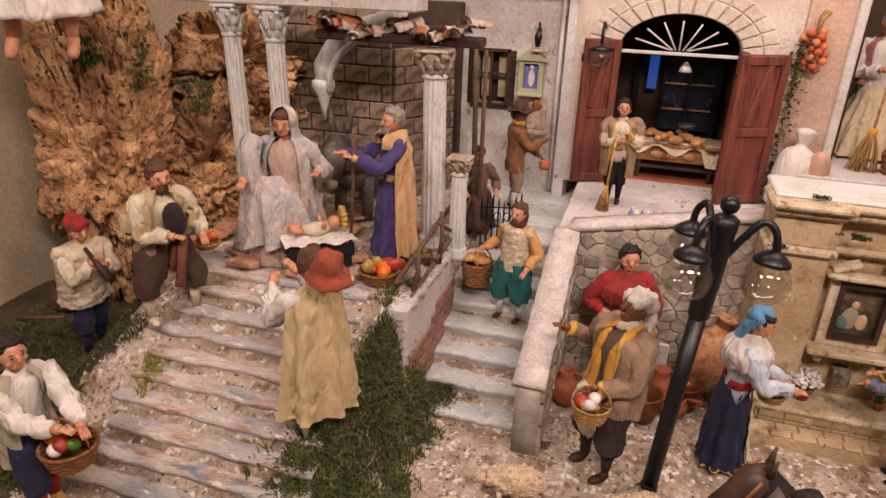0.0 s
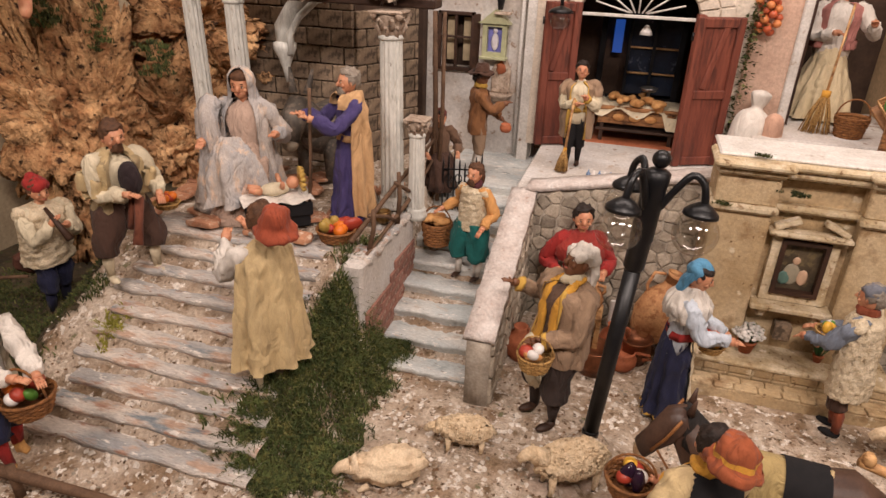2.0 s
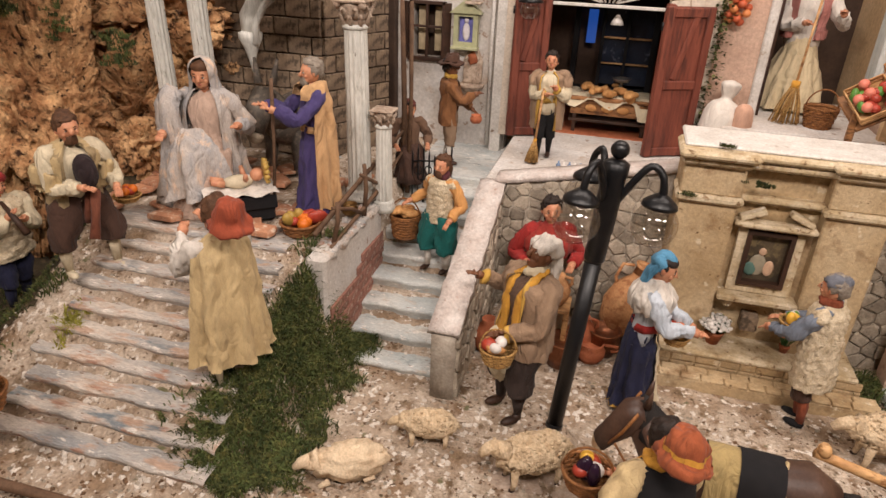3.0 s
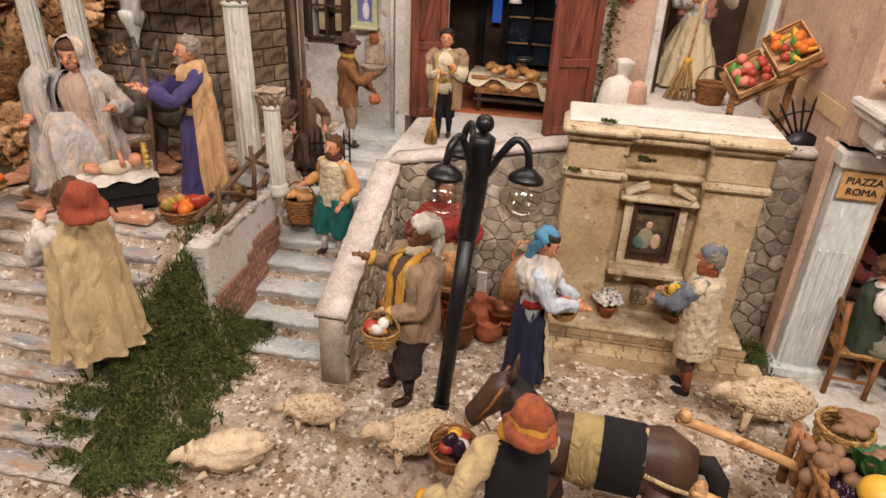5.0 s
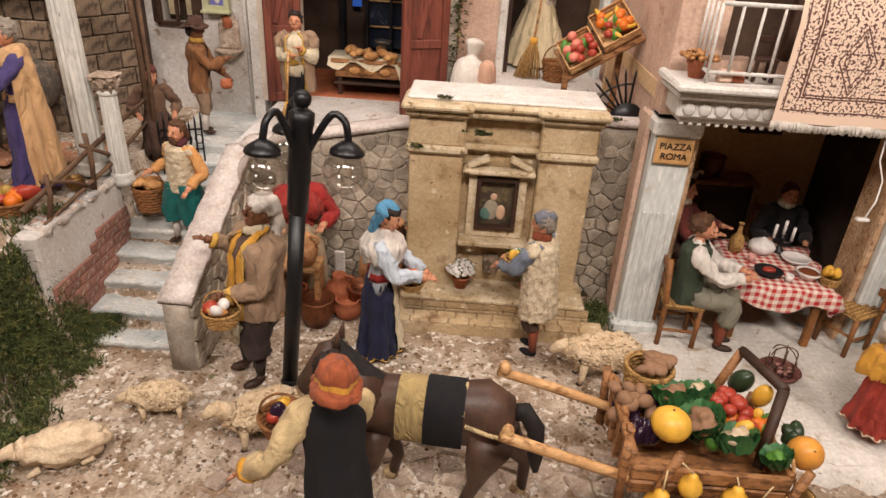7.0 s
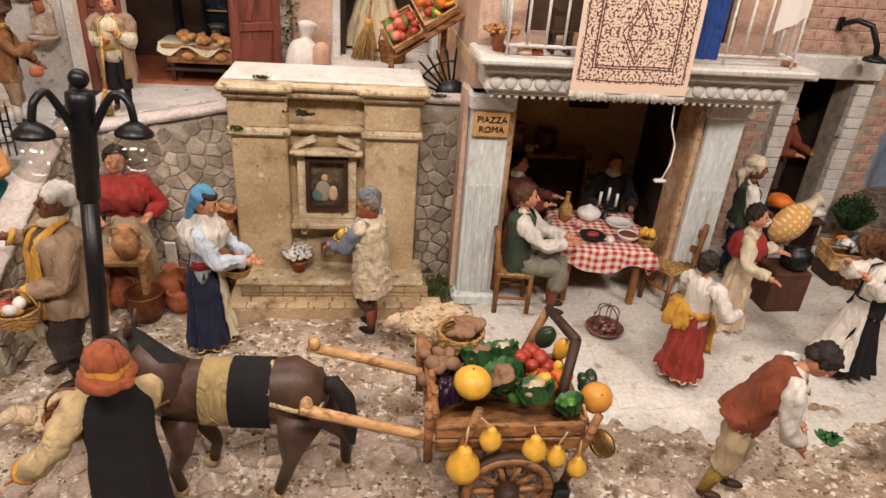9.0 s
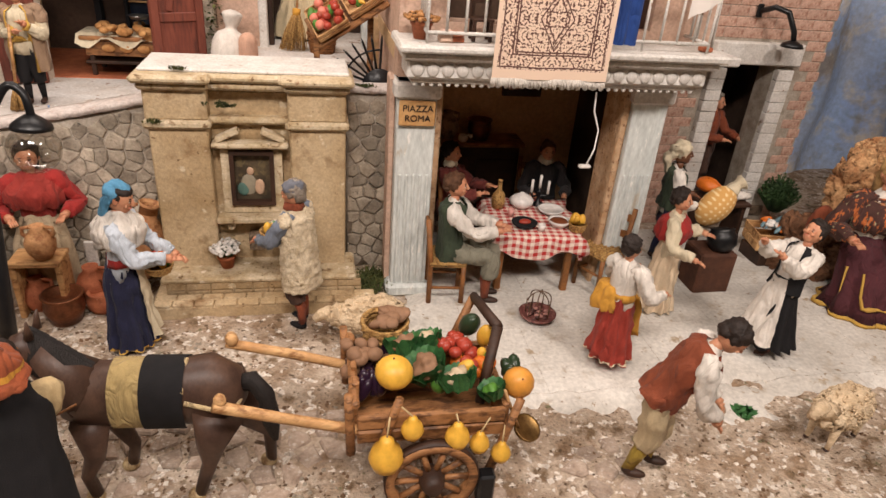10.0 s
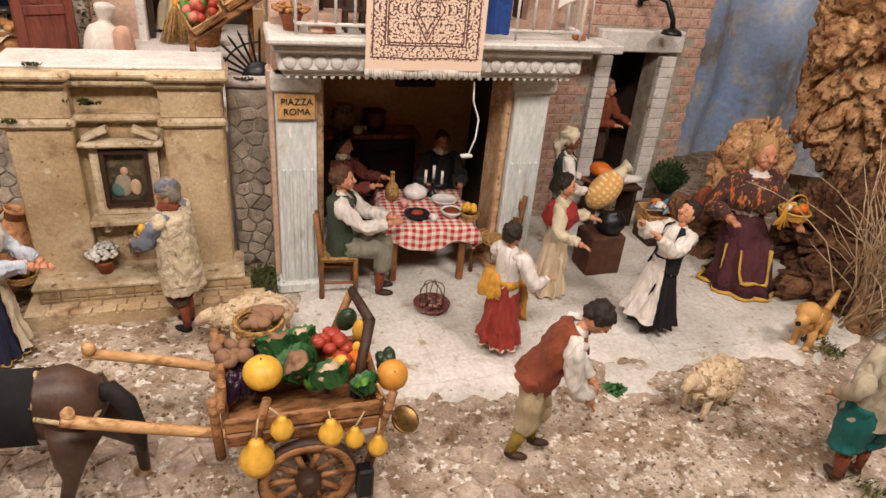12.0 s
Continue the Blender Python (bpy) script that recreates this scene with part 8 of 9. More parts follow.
for j in range(21):
    v = -0.140 + 0.28 * j / 20
    row = []
    for i in range(21):
        u = -0.130 + 0.26 * i / 20
        ox, oy = max(0, abs(u) - 0.090), max(0, abs(v) - 0.096)
        drop = max(ox, oy)
        fold = 0.006 * math.sin(u * 90) * (oy > 0) + 0.006 * math.sin(v * 90) * (ox > 0)
        row.append((max(-0.090, min(0.090, u)) * 1.0 + (0.004 + fold) * (1 if u > 0 else -1) * (ox > 0), max(-0.096, min(0.096, v)) + (0.004 + fold) * (1 if v > 0 else -1) * (oy > 0), 0.1352 - drop * (1.0 + 0.25 * math.sin(u * 40 + v * 30))))
    rows.append(row)
cs.rings(rows, GINGHAM, closed=False, caps=False)
thing("tablecloth", cs, "red and white checked tablecloth", "tablecloth", m=pose(0.975, 1.205, 0.008, 0, 0, -6))
bpy.data.objects["tablecloth"]["label"] = "red and white checked cloth on the table"


def chair(label, x, y, face):
    ob = thing("chair", None, label, "chair", m=pose(x, y, 0.008, 0, 0, face), group="chairs of the tavern")
    for sx in (-0.032, 0.032):
        part("front_leg", Shape().tube([(sx, -0.032, 0.0), (sx, -0.032, 0.085)], 0.005, CHAIRWOOD, 8), ob)
        part("back_post", Shape().tube([(sx, 0.034, 0.0), (sx, 0.034, 0.09), (sx, 0.044, 0.185)], 0.0052, CHAIRWOOD, 8), ob)
        part("side_rail", Shape().tube([(sx, -0.032, 0.035), (sx, 0.034, 0.035)], 0.003, CHAIRWOOD, 6), ob)
    part("front_rail", Shape().tube([(-0.032, -0.032, 0.045), (0.032, -0.032, 0.045)], 0.003, CHAIRWOOD, 6), ob)
    for z, yy in ((0.125, 0.038), (0.162, 0.042)):
        part("back_slat", Shape().box((0, yy, z), (0.062, 0.005, 0.016), CHAIRWOOD, bevel=0.001), ob)
    seat = Shape().box((0, 0, 0.086), (0.074, 0.074, 0.008), STRAW, bevel=0.003)
    for k in range(9):
        seat.tube([(-0.036 + k * 0.009, -0.036, 0.091), (-0.036 + k * 0.009, 0.036, 0.091)], 0.004, STRAW, 5)
    part("seat", seat, ob, "woven straw seat")
    return ob


chair("brown wooden chair with a woven straw seat", 0.778, 1.118, 85)
chair("empty brown wooden chair with a straw seat", 1.118, 1.135, -62)
chair("dark wooden chair behind the table", 1.045, 1.395, -4)
chair("dark wooden chair behind the table", 0.850, 1.335, 55)
T = 0.1445
vessel("tureen", "white and blue glazed lidded tureen on the table", 0.965, 1.248, T, [(0.014, 0.0), (0.026, 0.010), (0.028, 0.020), (0.022, 0.027), (0.010, 0.033), (0.004, 0.037)], WHITEG, 0, 0.95)
vessel("bowl", "white bowl of brown stew on the table", 1.018, 1.150, T, [(0.012, 0.0), (0.021, 0.010), (0.024, 0.016)], WHITEG)
thing("stew", Shape().ball((1.018, 1.150, T + 0.013), (0.019, 0.019, 0.004), paint("stew", 120, 66, 40), 14, 6), "brown stew in the white bowl", "stew")
vessel("platter", "black dish of meat on the table", 0.945, 1.155, T, [(0.016, 0.0), (0.025, 0.006), (0.027, 0.010)], BLACK)
fruit("meat_piece", "red piece of meat on the dish", 0.945, 1.155, T + 0.010, 0.011, REDF, "", (1.2, 0.8, 0.5))
vessel("cup", "small white cup on the table", 0.975, 1.132, T, [(0.006, 0.0), (0.008, 0.014)], WHITEG)
vessel("cup", "small pink glass cup on the table", 0.930, 1.205, T, [(0.006, 0.0), (0.008, 0.016)], paint("pink_glass", 206, 150, 140))
vessel("bowl", "pale dish of pasta on the table", 1.022, 1.215, T, [(0.014, 0.0), (0.026, 0.008), (0.029, 0.012)], WHITEG)
fl = vessel("wine_flask", "straw-covered wine flask on the table", 0.912, 1.248, T, [(0.012, 0.0), (0.015, 0.016), (0.013, 0.032), (0.005, 0.042), (0.0045, 0.062), (0.0055, 0.064)], STRAW)
basket("small straw basket of lemons on the table", 1.052, 1.132, T, 0.018, 0.016, False, STRAW, rows=4)
fill(1.052, 1.132, T + 0.022, 0.014, [K_LEM], 6, 51, 0.009, "lemons on the tavern table")
cdl = thing("candelabrum", None, "black iron candelabrum with three white candles", "candelabrum", m=pose(1.008, 1.262, T))
part("stem", Shape().lathe([(0.014, 0.0), (0.012, 0.004), (0.004, 0.008), (0.004, 0.030), (0.010, 0.034)], IRON, seg=14), cdl)
for k, (dx, dz) in enumerate(((-0.018, 0.030), (0.0, 0.040), (0.020, 0.026))):
    part("branch", Shape().tube([(0, 0, 0.022), (dx * 0.8, 0, 0.020), (dx, 0, dz)], 0.003, IRON, 6), cdl)
    part("candle", Shape().tube([(dx, 0, dz), (dx, 0, dz + 0.030)], 0.0032, WHITEG, 8), cdl)
bz = thing("brazier", None, "dark red clay brazier dish with wire hoops", "brazier", m=pose(0.948, 1.015, 0.010))
part("dish", Shape().lathe([(0.018, 0.0), (0.034, 0.008), (0.037, 0.014), (0.033, 0.013), (0.016, 0.006)], surface("brazier_clay", (120, 72, 66), (92, 52, 50), 60, (150, 110, 100), 0.6, 0.3, 200), seg=26), bz)
for k in range(7):
    a = 2 * math.pi * k / 7
    part("wire", Shape().tube([(0.024 * math.cos(a), 0.024 * math.sin(a), 0.010), (0.024 * math.cos(a), 0.024 * math.sin(a), 0.042)], 0.0012, RUST, 5), bz)
for a in (0, 60, 120):
    part("hoop", Shape().tube([(0.024 * math.cos(t) * math.cos(radians(a)), 0.024 * math.cos(t) * math.sin(radians(a)), 0.042 + 0.020 * math.sin(t)) for t in [math.pi * q / 10 for q in range(11)]], 0.0012, RUST, 5), bz)
em = Shape()
for k in range(26):
    em.ball((rnd.gauss(0, 0.011), rnd.gauss(0, 0.011), 0.011 + rnd.random() * 0.004), (0.005, 0.003, 0.003), [paint("ember_pink", 190, 140, 130), paint("ember_dark", 90, 60, 56)][k % 2], 6, 4)
thing("embers", em, "pinkish ash and embers in the brazier", "embers", m=pose(0.948, 1.015, 0.010), kind="stuff")
# inside the tavern: sideboard, plates on the wall, ham
sb = thing("sideboard", None, "dark wooden sideboard at the tavern wall", "sideboard")
part("body", Shape().box((0.90, 1.505, 0.105), (0.24, 0.07, 0.20), DARKWOOD, bevel=0.002), sb)
part("top", Shape().box((0.90, 1.50, 0.212), (0.26, 0.085, 0.010), CARTWOOD, bevel=0.002), sb)
for x in (0.84, 0.96):
    part("door", Shape().box((x, 1.467, 0.10), (0.10, 0.006, 0.15), DARKWOOD, bevel=0.002), sb)
vessel("clay_jug", "dark clay jug on the sideboard", 0.84, 1.50, 0.217, JUG, DARKSTONE, 1, 0.8)
vessel("copper_pot", "dark copper pot on the sideboard", 0.92, 1.50, 0.217, BUCK, COPPER, 0, 0.9)
vessel("cup", "white cup on the sideboard", 0.875, 1.475, 0.217, POT, WHITEG, 1, 0.4)
rk = thing("plate_rack", None, "dark wooden plate rack on the tavern wall", "rack")
part("board", Shape().box((1.03, 1.545, 0.35), (0.10, 0.012, 0.075), DARKWOOD, bevel=0.002), rk)
for x in (1.008, 1.052):
    part("plate", Shape().lathe([(0.004, 0), (0.016, 0.001), (0.022, 0.004)], paint("old_plate", 150, 130, 110), seg=20, m=pose(x, 1.537, 0.355, 90, 0, 0)), rk)
ham = thing("hanging_ham", Shape().lathe([(0.004, 0.03), (0.012, 0.012), (0.026, -0.01), (0.022, -0.03), (0.006, -0.04)], paint("ham", 150, 96, 70), seg=14, m=pose(0.962, 1.36, 0.405, 0, 70, 0)), "cured ham hung from the tavern ceiling", "ham")
cord = thing("lamp_cord", Shape().tube([(1.003, 1.052, 0.452), (1.003, 1.046, 0.42), (1.012, 1.035, 0.39), (1.004, 1.02, 0.36), (0.990, 1.01, 0.335)], 0.0016, WHITEG, 6).box((0.986, 1.008, 0.333), (0.022, 0.010, 0.006), WHITEG, bevel=0.002), "white electric cord with a small socket", "cord")
# balcony clutter
for x, y, z in ((0.752, 1.065, 0.529), (0.752, 1.067, 0.537), (1.20, 1.07, 0.529)):
    thing("roof_brick", Shape().box((x, y, z), (0.022, 0.014, 0.007), TERRA, bevel=0.001), "small terracotta brick on the balcony", "brick", group="bricks on the balcony")
thing("plaster_block", Shape().box((0.732, 1.062, 0.534), (0.022, 0.016, 0.020), PINKWALL, bevel=0.003, jit=0.001), "small rough plaster block on the balcony", "block")
st = thing("balcony_chair", None, "dark wooden chair on the balcony", "chair", m=pose(0.795, 1.085, 0.525))
for sx in (-0.014, 0.014):
    for sy in (-0.012, 0.012):
        part("leg", Shape().box((sx, sy, 0.018 if sy < 0 else 0.035), (0.006, 0.006, 0.036 if sy < 0 else 0.07), DARKWOOD, bevel=0.001), st)
part("seat", Shape().box((0, 0, 0.034), (0.036, 0.032, 0.005), DARKWOOD, bevel=0.001), st)
part("back_slat", Shape().box((0, 0.012, 0.062), (0.034, 0.004, 0.010), DARKWOOD, bevel=0.001), st)
wn = thing("window_2", None, "dark wooden balcony window frame", "window", kind="structure")
for x in (0.75, 0.86, 0.98, 1.115):
    part("window_frame", Shape().box((x, 1.165, 0.70), (0.012, 0.02, 0.32), DARKWOOD, bevel=0.002), wn)
gn = thing("green_lantern", None, "green metal lantern on a balcony post", "lantern", m=pose(1.262, 1.19, 0.505))
for k in range(4):
    a = radians(45 + 90 * k)
    part("post", Shape().tube([(0.022 * math.cos(a), 0.022 * math.sin(a), 0.0), (0.018 * math.cos(a), 0.018 * math.sin(a), 0.16)], 0.0028, WHITE, 6), gn)
part("cap", Shape().lathe([(0.034, 0.16), (0.030, 0.168), (0.020, 0.176), (0.022, 0.19), (0.006, 0.20)], paint("verdigris", 52, 92, 72), seg=12), gn)

# ---- shop goods behind the arched door ----
tt = thing("bread_table", None, "wooden shop table loaded with baked goods", "table")
part("tabletop", Shape().box((0.085, 1.765, 0.378), (0.215, 0.10, 0.010), CARTWOOD, bevel=0.002), tt)
for x in (0.0, 0.175):
    for y in (1.725, 1.805):
        part("leg", Shape().box((x, y, 0.333), (0.010, 0.010, 0.085), DARKWOOD, bevel=0.001), tt)
part("shelf", Shape().box((0.085, 1.745, 0.322), (0.20, 0.06, 0.007), DARKWOOD, bevel=0.001), tt)
part("crate_front", Shape().box((0.085, 1.722, 0.354), (0.195, 0.006, 0.034), CARTWOOD, bevel=0.002), tt)
thing("table_cover", Shape().rings([[(-0.03 + 0.235 * i / 16, 1.708 + 0.11 * min(1, j / 6) if j else 1.708, (0.386 if j else 0.368 - (0.035 if i > 12 else 0.012 * math.sin(i))) + 0.001 * math.sin(i * 2)) for i in range(17)] for j in range(7)], CREAMC, closed=False, caps=False), "cream cloth over the bread table", "cloth")
fill(0.085, 1.755, 0.396, 0.09, [K_BRD], 18, 61, 0.014, "loaves on the shop table")
for x in (0.06, 0.10, 0.14):
    fruit("bread_loaf", "long brown loaf in the shop crate", x - 0.02, 1.716, 0.356, 0.012, BREAD, "loaves on the shop table", (1.3, 0.6, 0.8))
vessel("scale_pan", "small silver scale on the shop table", 0.105, 1.775, 0.386, [(0.010, 0.0), (0.004, 0.006), (0.004, 0.030), (0.020, 0.036), (0.024, 0.040)], surface("silver", (170, 168, 166), (140, 138, 136), 40, None, 0.3, 0.1, 200, metal=0.9))
fruit("pretzel_roll", "ring-shaped baked roll on the cover", 0.135, 1.712, 0.388, 0.012, BREAD, "loaves on the shop table", (1, 0.5, 1))
cb = thing("glazed_cabinet", None, "black glazed cabinet with a bluish glow", "cabinet")
part("frame", wall_with_hole(Shape(), -0.045, 0.185, 0.30, 0.62, -0.03, 0.17, 0.36, 0.60, 1.955, 0.03, BLACK), cb)
for x in (0.036, 0.104):
    part("mullion", Shape().box((x, 1.953, 0.48), (0.008, 0.02, 0.24), BLACK, bevel=0.001), cb)
# Emission added to this pane for the bluish gleam; no lamp stands behind.
bg = bpy.data.materials.new("blue_pane_emission")
bg.use_nodes = True
_b = bg.node_tree.nodes["Principled BSDF"]
_b.inputs["Base Color"].default_value = lin(30, 50, 100)
_b.inputs["Emission Color"].default_value, _b.inputs["Emission Strength"].default_value = lin(50, 110, 220), 0.35
part("lit_pane", Shape().box((0.003, 1.975, 0.525), (0.026, 0.004, 0.09), bg), cb, "blue pane with added glow")
# Pale patches in the pane's colour imitate reflections in the glass.
part("pane", Shape().box((0.105, 1.975, 0.48), (0.13, 0.004, 0.22), surface("cabinet_reflections", (36, 44, 60), (24, 28, 38), 14, (90, 96, 110), 0.2, 0.05, 60, spots=0.62)), cb)
for z in (0.43, 0.50):
    part("shelf", Shape().box((0.105, 1.965, z), (0.13, 0.012, 0.004), WOOD, bevel=0.001), cb)
dkp = vessel("shop_lamp", "small white lamp hung in the arched doorway", 0.075, 1.70, 0.565, [(0.016, 0.0), (0.012, 0.010), (0.004, 0.022)], WHITEG)
sw = thing("small_bottles", None, "small pale bottles on the terrace edge", "bottles")
for k in range(7):
    part("bottle", Shape().lathe([(0.005, 0), (0.005, 0.010), (0.002, 0.014), (0.002, 0.018)], WHITEG if k % 2 else paint("bottle_blue", 120, 140, 170), c=(0.0 + 0.012 * k, 1.40, 0.289), seg=8), sw)


# ---- brooms, staffs and held things ----
def broom(label, foot, top, r, mat_head, tie):
    ob = thing("broom", None, label, "broom")
    a, b = Vector(foot), Vector(top)
    m = a.lerp(b, 0.30)
    part("handle", Shape().tube([m, b], 0.0028, WOOD, 7), ob)
    sh, rb = Shape(), random.Random(3)
    for k in range(60):
        q = rb.uniform(0, 6.28)
        rr = r * math.sqrt(rb.random())
        sh.tube([m + Vector((rr * 0.2 * math.cos(q), rr * 0.2 * math.sin(q), 0)), m.lerp(a, 0.5) + Vector((rr * 0.7 * math.cos(q), rr * 0.7 * math.sin(q), 0)), a + Vector((rr * math.cos(q), rr * 0.6 * math.sin(q), 0))], 0.0011, mat_head, 4)
    part("bristles", sh, ob)
    part("binding", Shape().tube([m.lerp(a, 0.10), m.lerp(b, 0.04)], r * 0.28, tie, 8), ob)


broom("straw broom held by the doorway woman", (0.478, 1.63, 0.388), (0.505, 1.70, 0.66), 0.034, STRAW, YEL)
broom("small straw broom of the shopkeeper", (-0.062, 1.415, 0.292), (-0.052, 1.43, 0.455), 0.015, STRAW, YEL)
thing("walking_staff", Shape().tube([(-0.515, 1.065, 0.242), (-0.505, 1.065, 0.37), (-0.497, 1.06, 0.505)], [0.003, 0.0033, 0.0036], RUST, 7, wob=0.3), "thin wooden walking staff of the old man", "staff")
thing("wooden_horn", Shape().tube([(-0.470, 0.838, 0.345), (-0.512, 0.880, 0.305)], [0.004, 0.007], WOOD, 8), "pale wooden horn of the shepherd", "horn")
thing("reed_pipe", Shape().tube([(-0.940, 0.845, 0.285), (-0.885, 0.835, 0.235)], [0.0035, 0.007], DARKWOOD, 8), "dark wooden reed pipe of the shepherd", "pipe")
bgp = Shape().ball((-0.712, 0.822, 0.378), (0.020, 0.018, 0.030), cloth("bag_black", 44, 32, 34), 14, 10, rough=0.2, freq=30)
bgp.tube([(-0.70, 0.822, 0.35), (-0.705, 0.815, 0.30), (-0.70, 0.80, 0.27)], [0.008, 0.007, 0.009], cloth("pipe_brown", 110, 62, 44), 8)
bgp.tube([(-0.715, 0.825, 0.35), (-0.725, 0.818, 0.29)], [0.006, 0.007], cloth("pipe_brown", 110, 62, 44), 8)
thing("bagpipe", bgp, "dark cloth bagpipe with brown pipes", "bagpipe")
sb2 = thing("shoulder_bag", Shape().box((0, 0, 0), (0.05, 0.03, 0.04), surface("bag_leather", (84, 50, 38), (64, 38, 30), 50), bevel=0.010, m=pose(-1.025, 0.85, 0.155, 0, 15, 20)).tube([(-1.02, 0.845, 0.17), (-0.98, 0.832, 0.215), (-0.945, 0.848, 0.245)], 0.004, surface("bag_leather", (84, 50, 38), (64, 38, 30), 50), 6), "brown leather shoulder bag of the piper", "bag")
thing("wild_greens", flower_pot("tmp", 0, 0, 0, 0.008, None, 60, 14, 0.012, pot=False).children[0].data, "small bunch of dark green herbs", "herbs", m=pose(1.085, 0.582, 0.125))
bpy.data.objects.remove([o for o in bpy.data.objects if o.get("label") == "tmp"][0].children[0])
bpy.data.objects.remove([o for o in bpy.data.objects if o.get("label") == "tmp"][0])
ts = Shape()
for k in range(9):
    ts.tube([(1.682, 0.952, 0.232), (1.680 + rnd.gauss(0, 0.004), 0.948, 0.205), (1.680 + rnd.gauss(0, 0.016), 0.945, 0.175 + rnd.random() * 0.02)], 0.0028, YEL, 5)
thing("yellow_tassel", ts, "bright yellow yarn tassel held by the vendor", "tassel")

# ---- terrace things ----
sk = Shape().lathe([(0.024, 0.0), (0.030, 0.012), (0.031, 0.075), (0.024, 0.098), (0.010, 0.108), (0.014, 0.120), (0.017, 0.134), (0.004, 0.140)], WHITEC, seg=24, folds=9, depth=0.04)
thing("flour_sack", sk, "tied white flour sack on the terrace", "sack", m=pose(0.322, 1.575, 0.300, -8, 8, 0) @ Matrix.Scale(1.28, 4))
sk = Shape().lathe([(0.018, 0.0), (0.022, 0.012), (0.020, 0.045), (0.012, 0.058), (0.004, 0.062)], cloth("sack_pink", 206, 164, 140), seg=20, folds=9, depth=0.06)
thing("small_sack", sk, "small pinkish sack beside the flour sack", "sack", m=pose(0.378, 1.565, 0.372))
on = thing("onion_string", None, "hanging string of red onions", "onions")
for k in range(22):
    a = k * 2.4
    part("onion", Shape().ball((0.327 + 0.017 * math.cos(a) * (0.6 + 0.4 * (k % 3)), 1.640 + 0.010 * math.sin(a), 0.595 + 0.0038 * k), (0.0095, 0.0095, 0.0088), [paint("onion_red", 190, 92, 58), paint("onion_gold", 206, 128, 76)][k % 2], 10, 8), on)
part("straw_tie", Shape().tube([(0.327, 1.642, 0.67), (0.330, 1.645, 0.70), (0.340, 1.648, 0.715)], [0.005, 0.006, 0.009], STRAW, 8, wob=0.5), on)


def crate(label, m, w, d, h):
    ob = thing("crate", None, label, "crate", m=m)
    for s in (-1, 1):
        for k in range(2):
            part("slat", Shape().box((0, s * d / 2, h * (0.27 + 0.5 * k)), (w, 0.003, h * 0.4), WOOD, bevel=0.0008), ob)
            part("slat", Shape().box((s * w / 2, 0, h * (0.27 + 0.5 * k)), (0.003, d, h * 0.4), WOOD, bevel=0.0008), ob)
    part("base", Shape().box((0, 0, 0.002), (w, d, 0.004), WOOD, bevel=0.0008), ob)
    return ob


stand = thing("market_stand", None, "sloping wooden market stand for fruit crates", "stand")
part("board", Shape().box((0, 0, 0), (0.165, 0.085, 0.008), CARTWOOD, bevel=0.002, m=pose(0.590, 1.375, 0.515, 38, -33, 0)), stand)
part("leg", Shape().box((0.530, 1.35, 0.40), (0.012, 0.012, 0.20), CARTWOOD, bevel=0.002), stand)
part("leg", Shape().box((0.640, 1.40, 0.44), (0.012, 0.012, 0.26), CARTWOOD, bevel=0.002), stand)
CM1, CM2 = pose(0.555, 1.362, 0.500, 38, -33, 0), pose(0.618, 1.378, 0.548, 38, -33, 0)
crate("small wooden crate of pink and red vegetables", CM1, 0.066, 0.075, 0.020)
crate("small wooden crate of bananas and oranges", CM2, 0.072, 0.085, 0.022)
for M, kinds, sd in ((CM1, [("peach", "small round pink peach fruit", paint("peach", 220, 130, 110), R1), K_TOM, K_GRE, K_TOM], 71), (CM2, [K_ORA, ("banana", "ripe yellow banana in crate", YELLOW, (0.5, 2.0, 0.5)), K_ORA, K_TOM, K_GRE], 72)):
    rb = random.Random(sd)
    for k in range(22):
        p = M @ Vector((rb.uniform(-0.026, 0.026), rb.uniform(-0.032, 0.032), 0.022 + rb.uniform(-0.004, 0.006)))
        nm, lb, mt, stt = kinds[k % len(kinds)]
        fruit(nm, lb, p.x, p.y, p.z, 0.0095, mt, "fruit in the market crates", stt, rb.uniform(0, 360), rb.uniform(-40, 40))
fg = thing("fan_grille", None, "black iron fan grille with pointed bars", "grille", m=pose(0.650, 1.290, 0.392))
part("half_disc", Shape().lathe([(0.001, -0.004), (0.034, -0.004), (0.034, 0.004), (0.001, 0.004)], IRON, seg=18, a0=0, a1=180, m=pose(0, 0, 0, 90, 0, 0)), fg)
part("sill_bar", Shape().tube([(-0.075, 0, 0.002), (0.036, 0, 0.002)], 0.003, IRON, 6), fg)
for k in range(8):
    a = radians(88 + k * 12)
    part("bar", Shape().tube([(0.032 * math.cos(a), 0, 0.032 * math.sin(a)), (0.090 * math.cos(a), 0, 0.090 * math.sin(a)), (0.098 * math.cos(a), 0, 0.098 * math.sin(a))], [0.0024, 0.0024, 0.0006], IRON, 6), fg)
part("arc", Shape().tube([(0.070 * math.cos(radians(88 + q * 7)), 0, 0.070 * math.sin(radians(88 + q * 7))) for q in range(13)], 0.002, IRON, 6), fg)

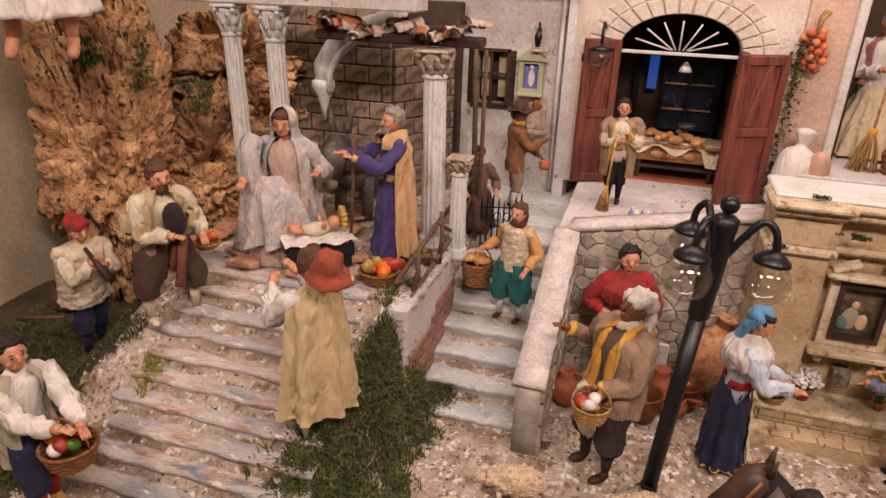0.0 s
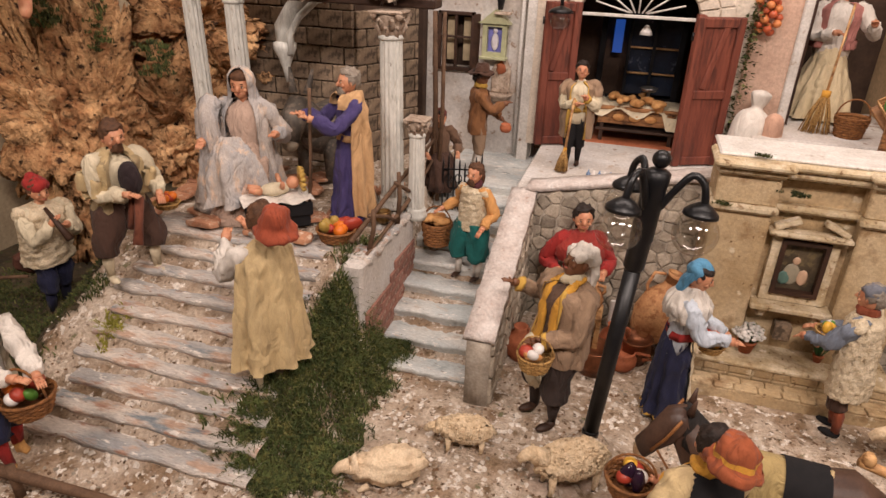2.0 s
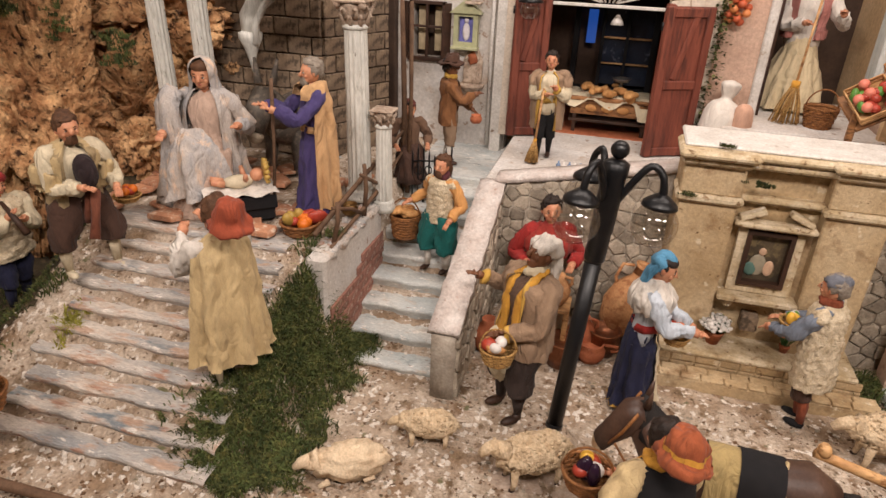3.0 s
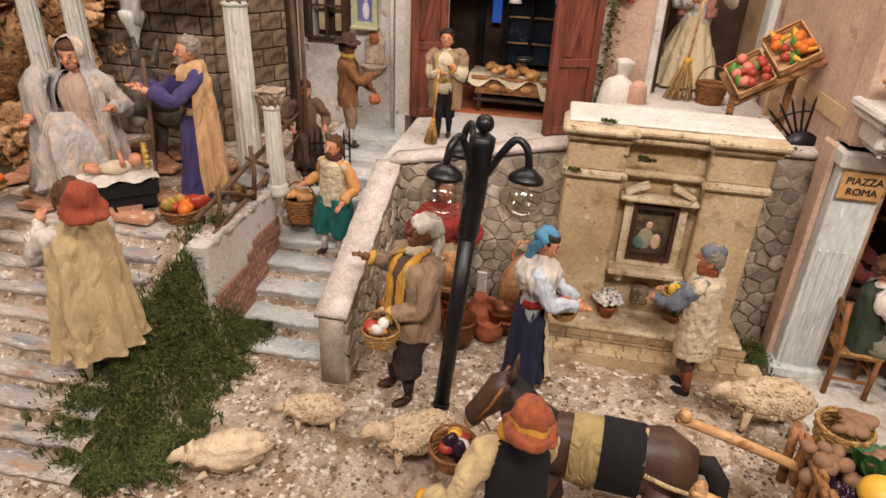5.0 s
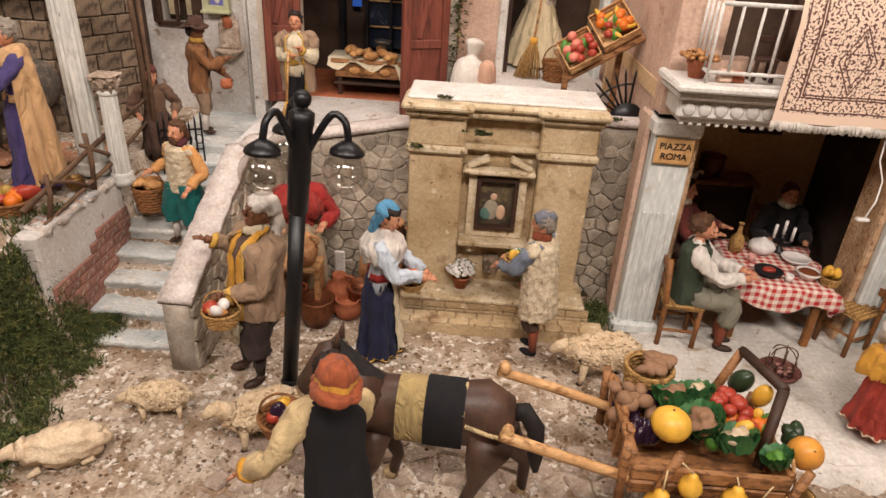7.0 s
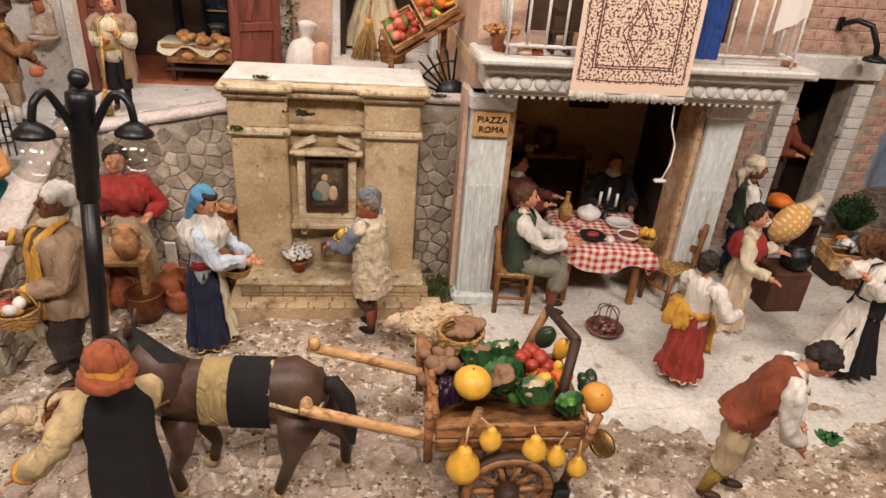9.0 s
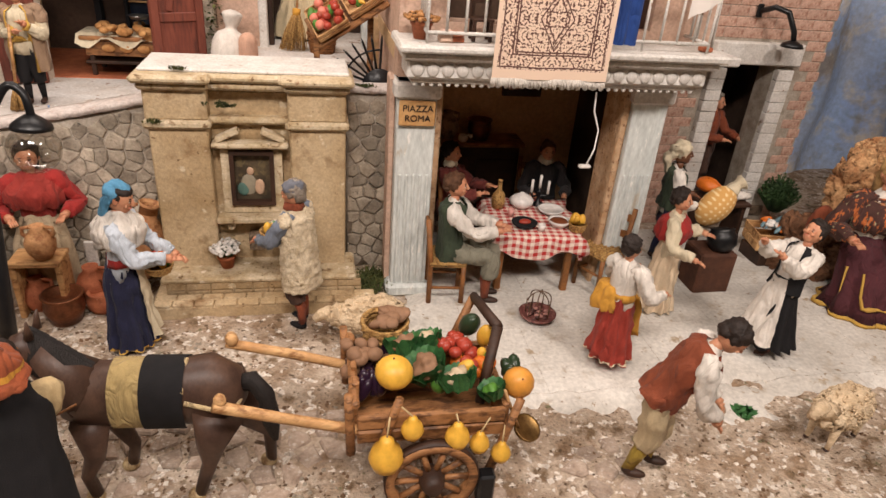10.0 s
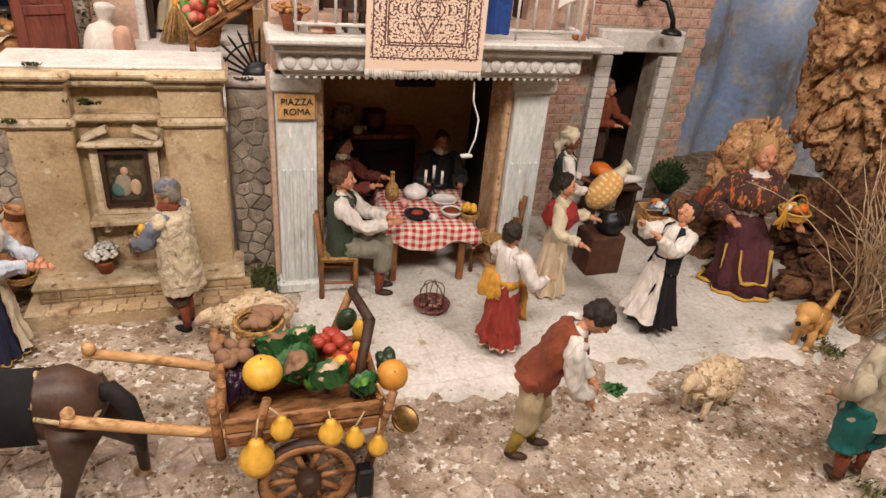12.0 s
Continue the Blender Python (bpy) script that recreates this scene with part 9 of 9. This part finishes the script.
# ---- stair gate and twig fence ----
gt = thing("iron_gate", None, "small black wrought-iron gate on the stairs", "gate", m=pose(-0.315, 1.345, 0.185, 0, 0, 18))
for k in range(8):
    x = -0.005 + k * 0.0125
    part("bar", Shape().tube([(x, 0, 0.0), (x, 0, 0.115 + 0.012 * math.sin(k * 1.1)), (x, 0, 0.128 + 0.012 * math.sin(k * 1.1))], [0.0021, 0.0021, 0.0005], IRON, 6), gt)
for z in (0.012, 0.055, 0.100):
    part("rail", Shape().tube([(-0.006, 0, z), (0.084, 0, z)], 0.0020, IRON, 6), gt)
for k in range(4):
    part("scroll", Shape().tube([(0.008 + k * 0.0225 + 0.008 * math.cos(t), 0, 0.078 + 0.010 * math.sin(t)) for t in [2 * math.pi * q / 12 for q in range(13)]], 0.0014, IRON, 5), gt)
fe = thing("twig_fence", None, "rough brown twig fence along the stairs", "fence")
for a, b, r in (((-0.352, 0.985, 0.235), (-0.345, 0.99, 0.315), 0.005), ((-0.348, 1.12, 0.235), (-0.345, 1.12, 0.345), 0.005), ((-0.350, 1.37, 0.20), (-0.362, 1.385, 0.62), 0.0065), ((-0.338, 1.36, 0.20), (-0.335, 1.37, 0.62), 0.0055)):
    part("post", Shape().tube([a, tuple((p + q) / 2 + 0.003 for p, q in zip(a, b)), b], [r, r * 0.9, r * 0.8], RUST, 7, wob=0.3), fe)
for a, b, r in (((-0.375, 0.955, 0.262), (-0.352, 1.39, 0.345), 0.0045), ((-0.350, 0.965, 0.235), (-0.352, 1.39, 0.300), 0.0038), ((-0.352, 0.985, 0.305), (-0.345, 1.11, 0.245), 0.0036), ((-0.345, 1.10, 0.33), (-0.345, 1.25, 0.25), 0.0036)):
    part("rail", Shape().tube([a, tuple((p + q) / 2 + rnd.uniform(-0.006, 0.006) for p, q in zip(a, b)), b], [r, r * 1.1, r * 0.8], RUST, 7, wob=0.35), fe)
rl = thing("log_rail", None, "low brown log rail at the street edge", "rail")
part("log", Shape().tube([(-0.92, 0.505, 0.050), (-0.72, 0.485, 0.045), (-0.50, 0.500, 0.030)], [0.008, 0.009, 0.007], RUST, 9, wob=0.3), rl)
part("stub", Shape().tube([(-0.70, 0.487, 0.0), (-0.70, 0.485, 0.06)], 0.007, RUST, 8, wob=0.3), rl)
thing("long_stick", Shape().tube([(-1.12, 0.82, 0.115), (-0.97, 0.80, 0.16)], [0.004, 0.003], RUST, 7, wob=0.3), "thin brown stick lying beside the piper", "stick")

# ---- things by the brick house and the vendor ----
bxp = thing("brown_box", None, "brown wooden box with a black pot on it", "box")
part("body", Shape().box((1.372, 1.125, 0.052), (0.085, 0.075, 0.10), surface("box_brown", (92, 58, 42), (70, 44, 32), 30), bevel=0.004), bxp)
vessel("black_kettle", "black iron kettle lying on the box", 1.382, 1.105, 0.102, [(0.018, 0.0), (0.030, 0.015), (0.032, 0.035), (0.024, 0.045), (0.026, 0.050)], IRON, 0, 1.0, (-20, 0))
dt = Shape().ball((0, 0, 0), (0.034, 0.032, 0.052), DOTS, 20, 14)
dt.tube([(0, 0, 0.045), (0, 0, 0.062), (0.004, 0, 0.075)], [0.018, 0.010, 0.018], CREAMC, 12, folds=5)
thing("dotted_sack", dt, "ochre dotted cloth bundle on the porter's load", "bundle", m=pose(1.388, 1.175, 0.178, 0, 38, 0))
fill(1.500, 1.345, 0.150, 0.03, [("pumpkin", "orange ribbed pumpkin on the table", ORANGE, (1.3, 1.0, 0.7))], 3, 81, 0.022, "pumpkins by the doorway")
tb3 = thing("produce_table", None, "low dark table by the doorway", "table")
tb3["label"] = "low dark wooden table beside the doorway"
part("tabletop", Shape().box((1.515, 1.345, 0.118), (0.13, 0.09, 0.008), DARKWOOD, bevel=0.001), tb3)
for x in (1.46, 1.57):
    part("leg", Shape().box((x, 1.345, 0.060), (0.010, 0.07, 0.112), DARKWOOD, bevel=0.001), tb3)
thing("folded_linen", Shape().ball((1.545, 1.335, 0.132), (0.045, 0.022, 0.012), WHITEC, 16, 8, rough=0.4, freq=40), "crumpled white linen on the table", "linen")
crate("dark wooden crate of fish and shells", pose(1.610, 1.235, 0.045, 0, 0, -12), 0.105, 0.085, 0.045)
part("crate_stand", Shape().box((1.61, 1.235, 0.022), (0.10, 0.08, 0.04), DARKWOOD, bevel=0.002), bpy.data.objects["produce_table"])
FISH = paint("fish_blue", 110, 140, 150, rough=0.3)
fill(1.610, 1.235, 0.098, 0.040, [("fish", "small silvery blue fish in crate", FISH, (0.5, 1.6, 0.5)), ("shellfish", "pale round shellfish in the crate", WHITEG, (1, 0.8, 0.5)), ("shrimp", "small orange shrimp in the crate", ORANGE, (0.5, 1.2, 0.5))], 16, 82, 0.011, "fish in the crate")
thing("rust_cushion", Shape().ball((1.66, 1.165, 0.13), (0.034, 0.022, 0.05), RUSTC, 14, 10, rough=0.3, freq=30), "rust-red cloth heap beside the vendor", "cloth")
# dry bush at the east edge
db = thing("dry_bush", None, "tangled bush of dry grey twigs", "bush")
part("trunk", Shape().tube([(1.815, 0.80, 0.0), (1.825, 0.81, 0.08), (1.82, 0.83, 0.16)], [0.022, 0.018, 0.012], CORK, 10, wob=0.5), db)
TWIG = surface("dry_twig", (200, 176, 142), (160, 134, 104), 60)
tw, rb = Shape(), random.Random(19)
for k in range(210):
    p = Vector((1.83 + rb.gauss(0, 0.025), 0.80 + rb.gauss(0, 0.025), rb.uniform(0.0, 0.14)))
    d = Vector((rb.gauss(0.02, 0.20), rb.gauss(-0.2, 0.25), rb.uniform(0.8, 1.3))).normalized()
    pts, step = [p], rb.uniform(0.024, 0.052)
    for q in range(7):
        d = (d + Vector((rb.gauss(0, 0.15), rb.gauss(0, 0.18), rb.gauss(-0.03, 0.14)))).normalized()
        pts.append(pts[-1] + d * step)
    tw.tube(pts, [0.0021, 0.0019, 0.0017, 0.0015, 0.0013, 0.0011, 0.0009, 0.0006], TWIG, 4)
part("twigs", tw, db)
db["kind"] = "stuff"
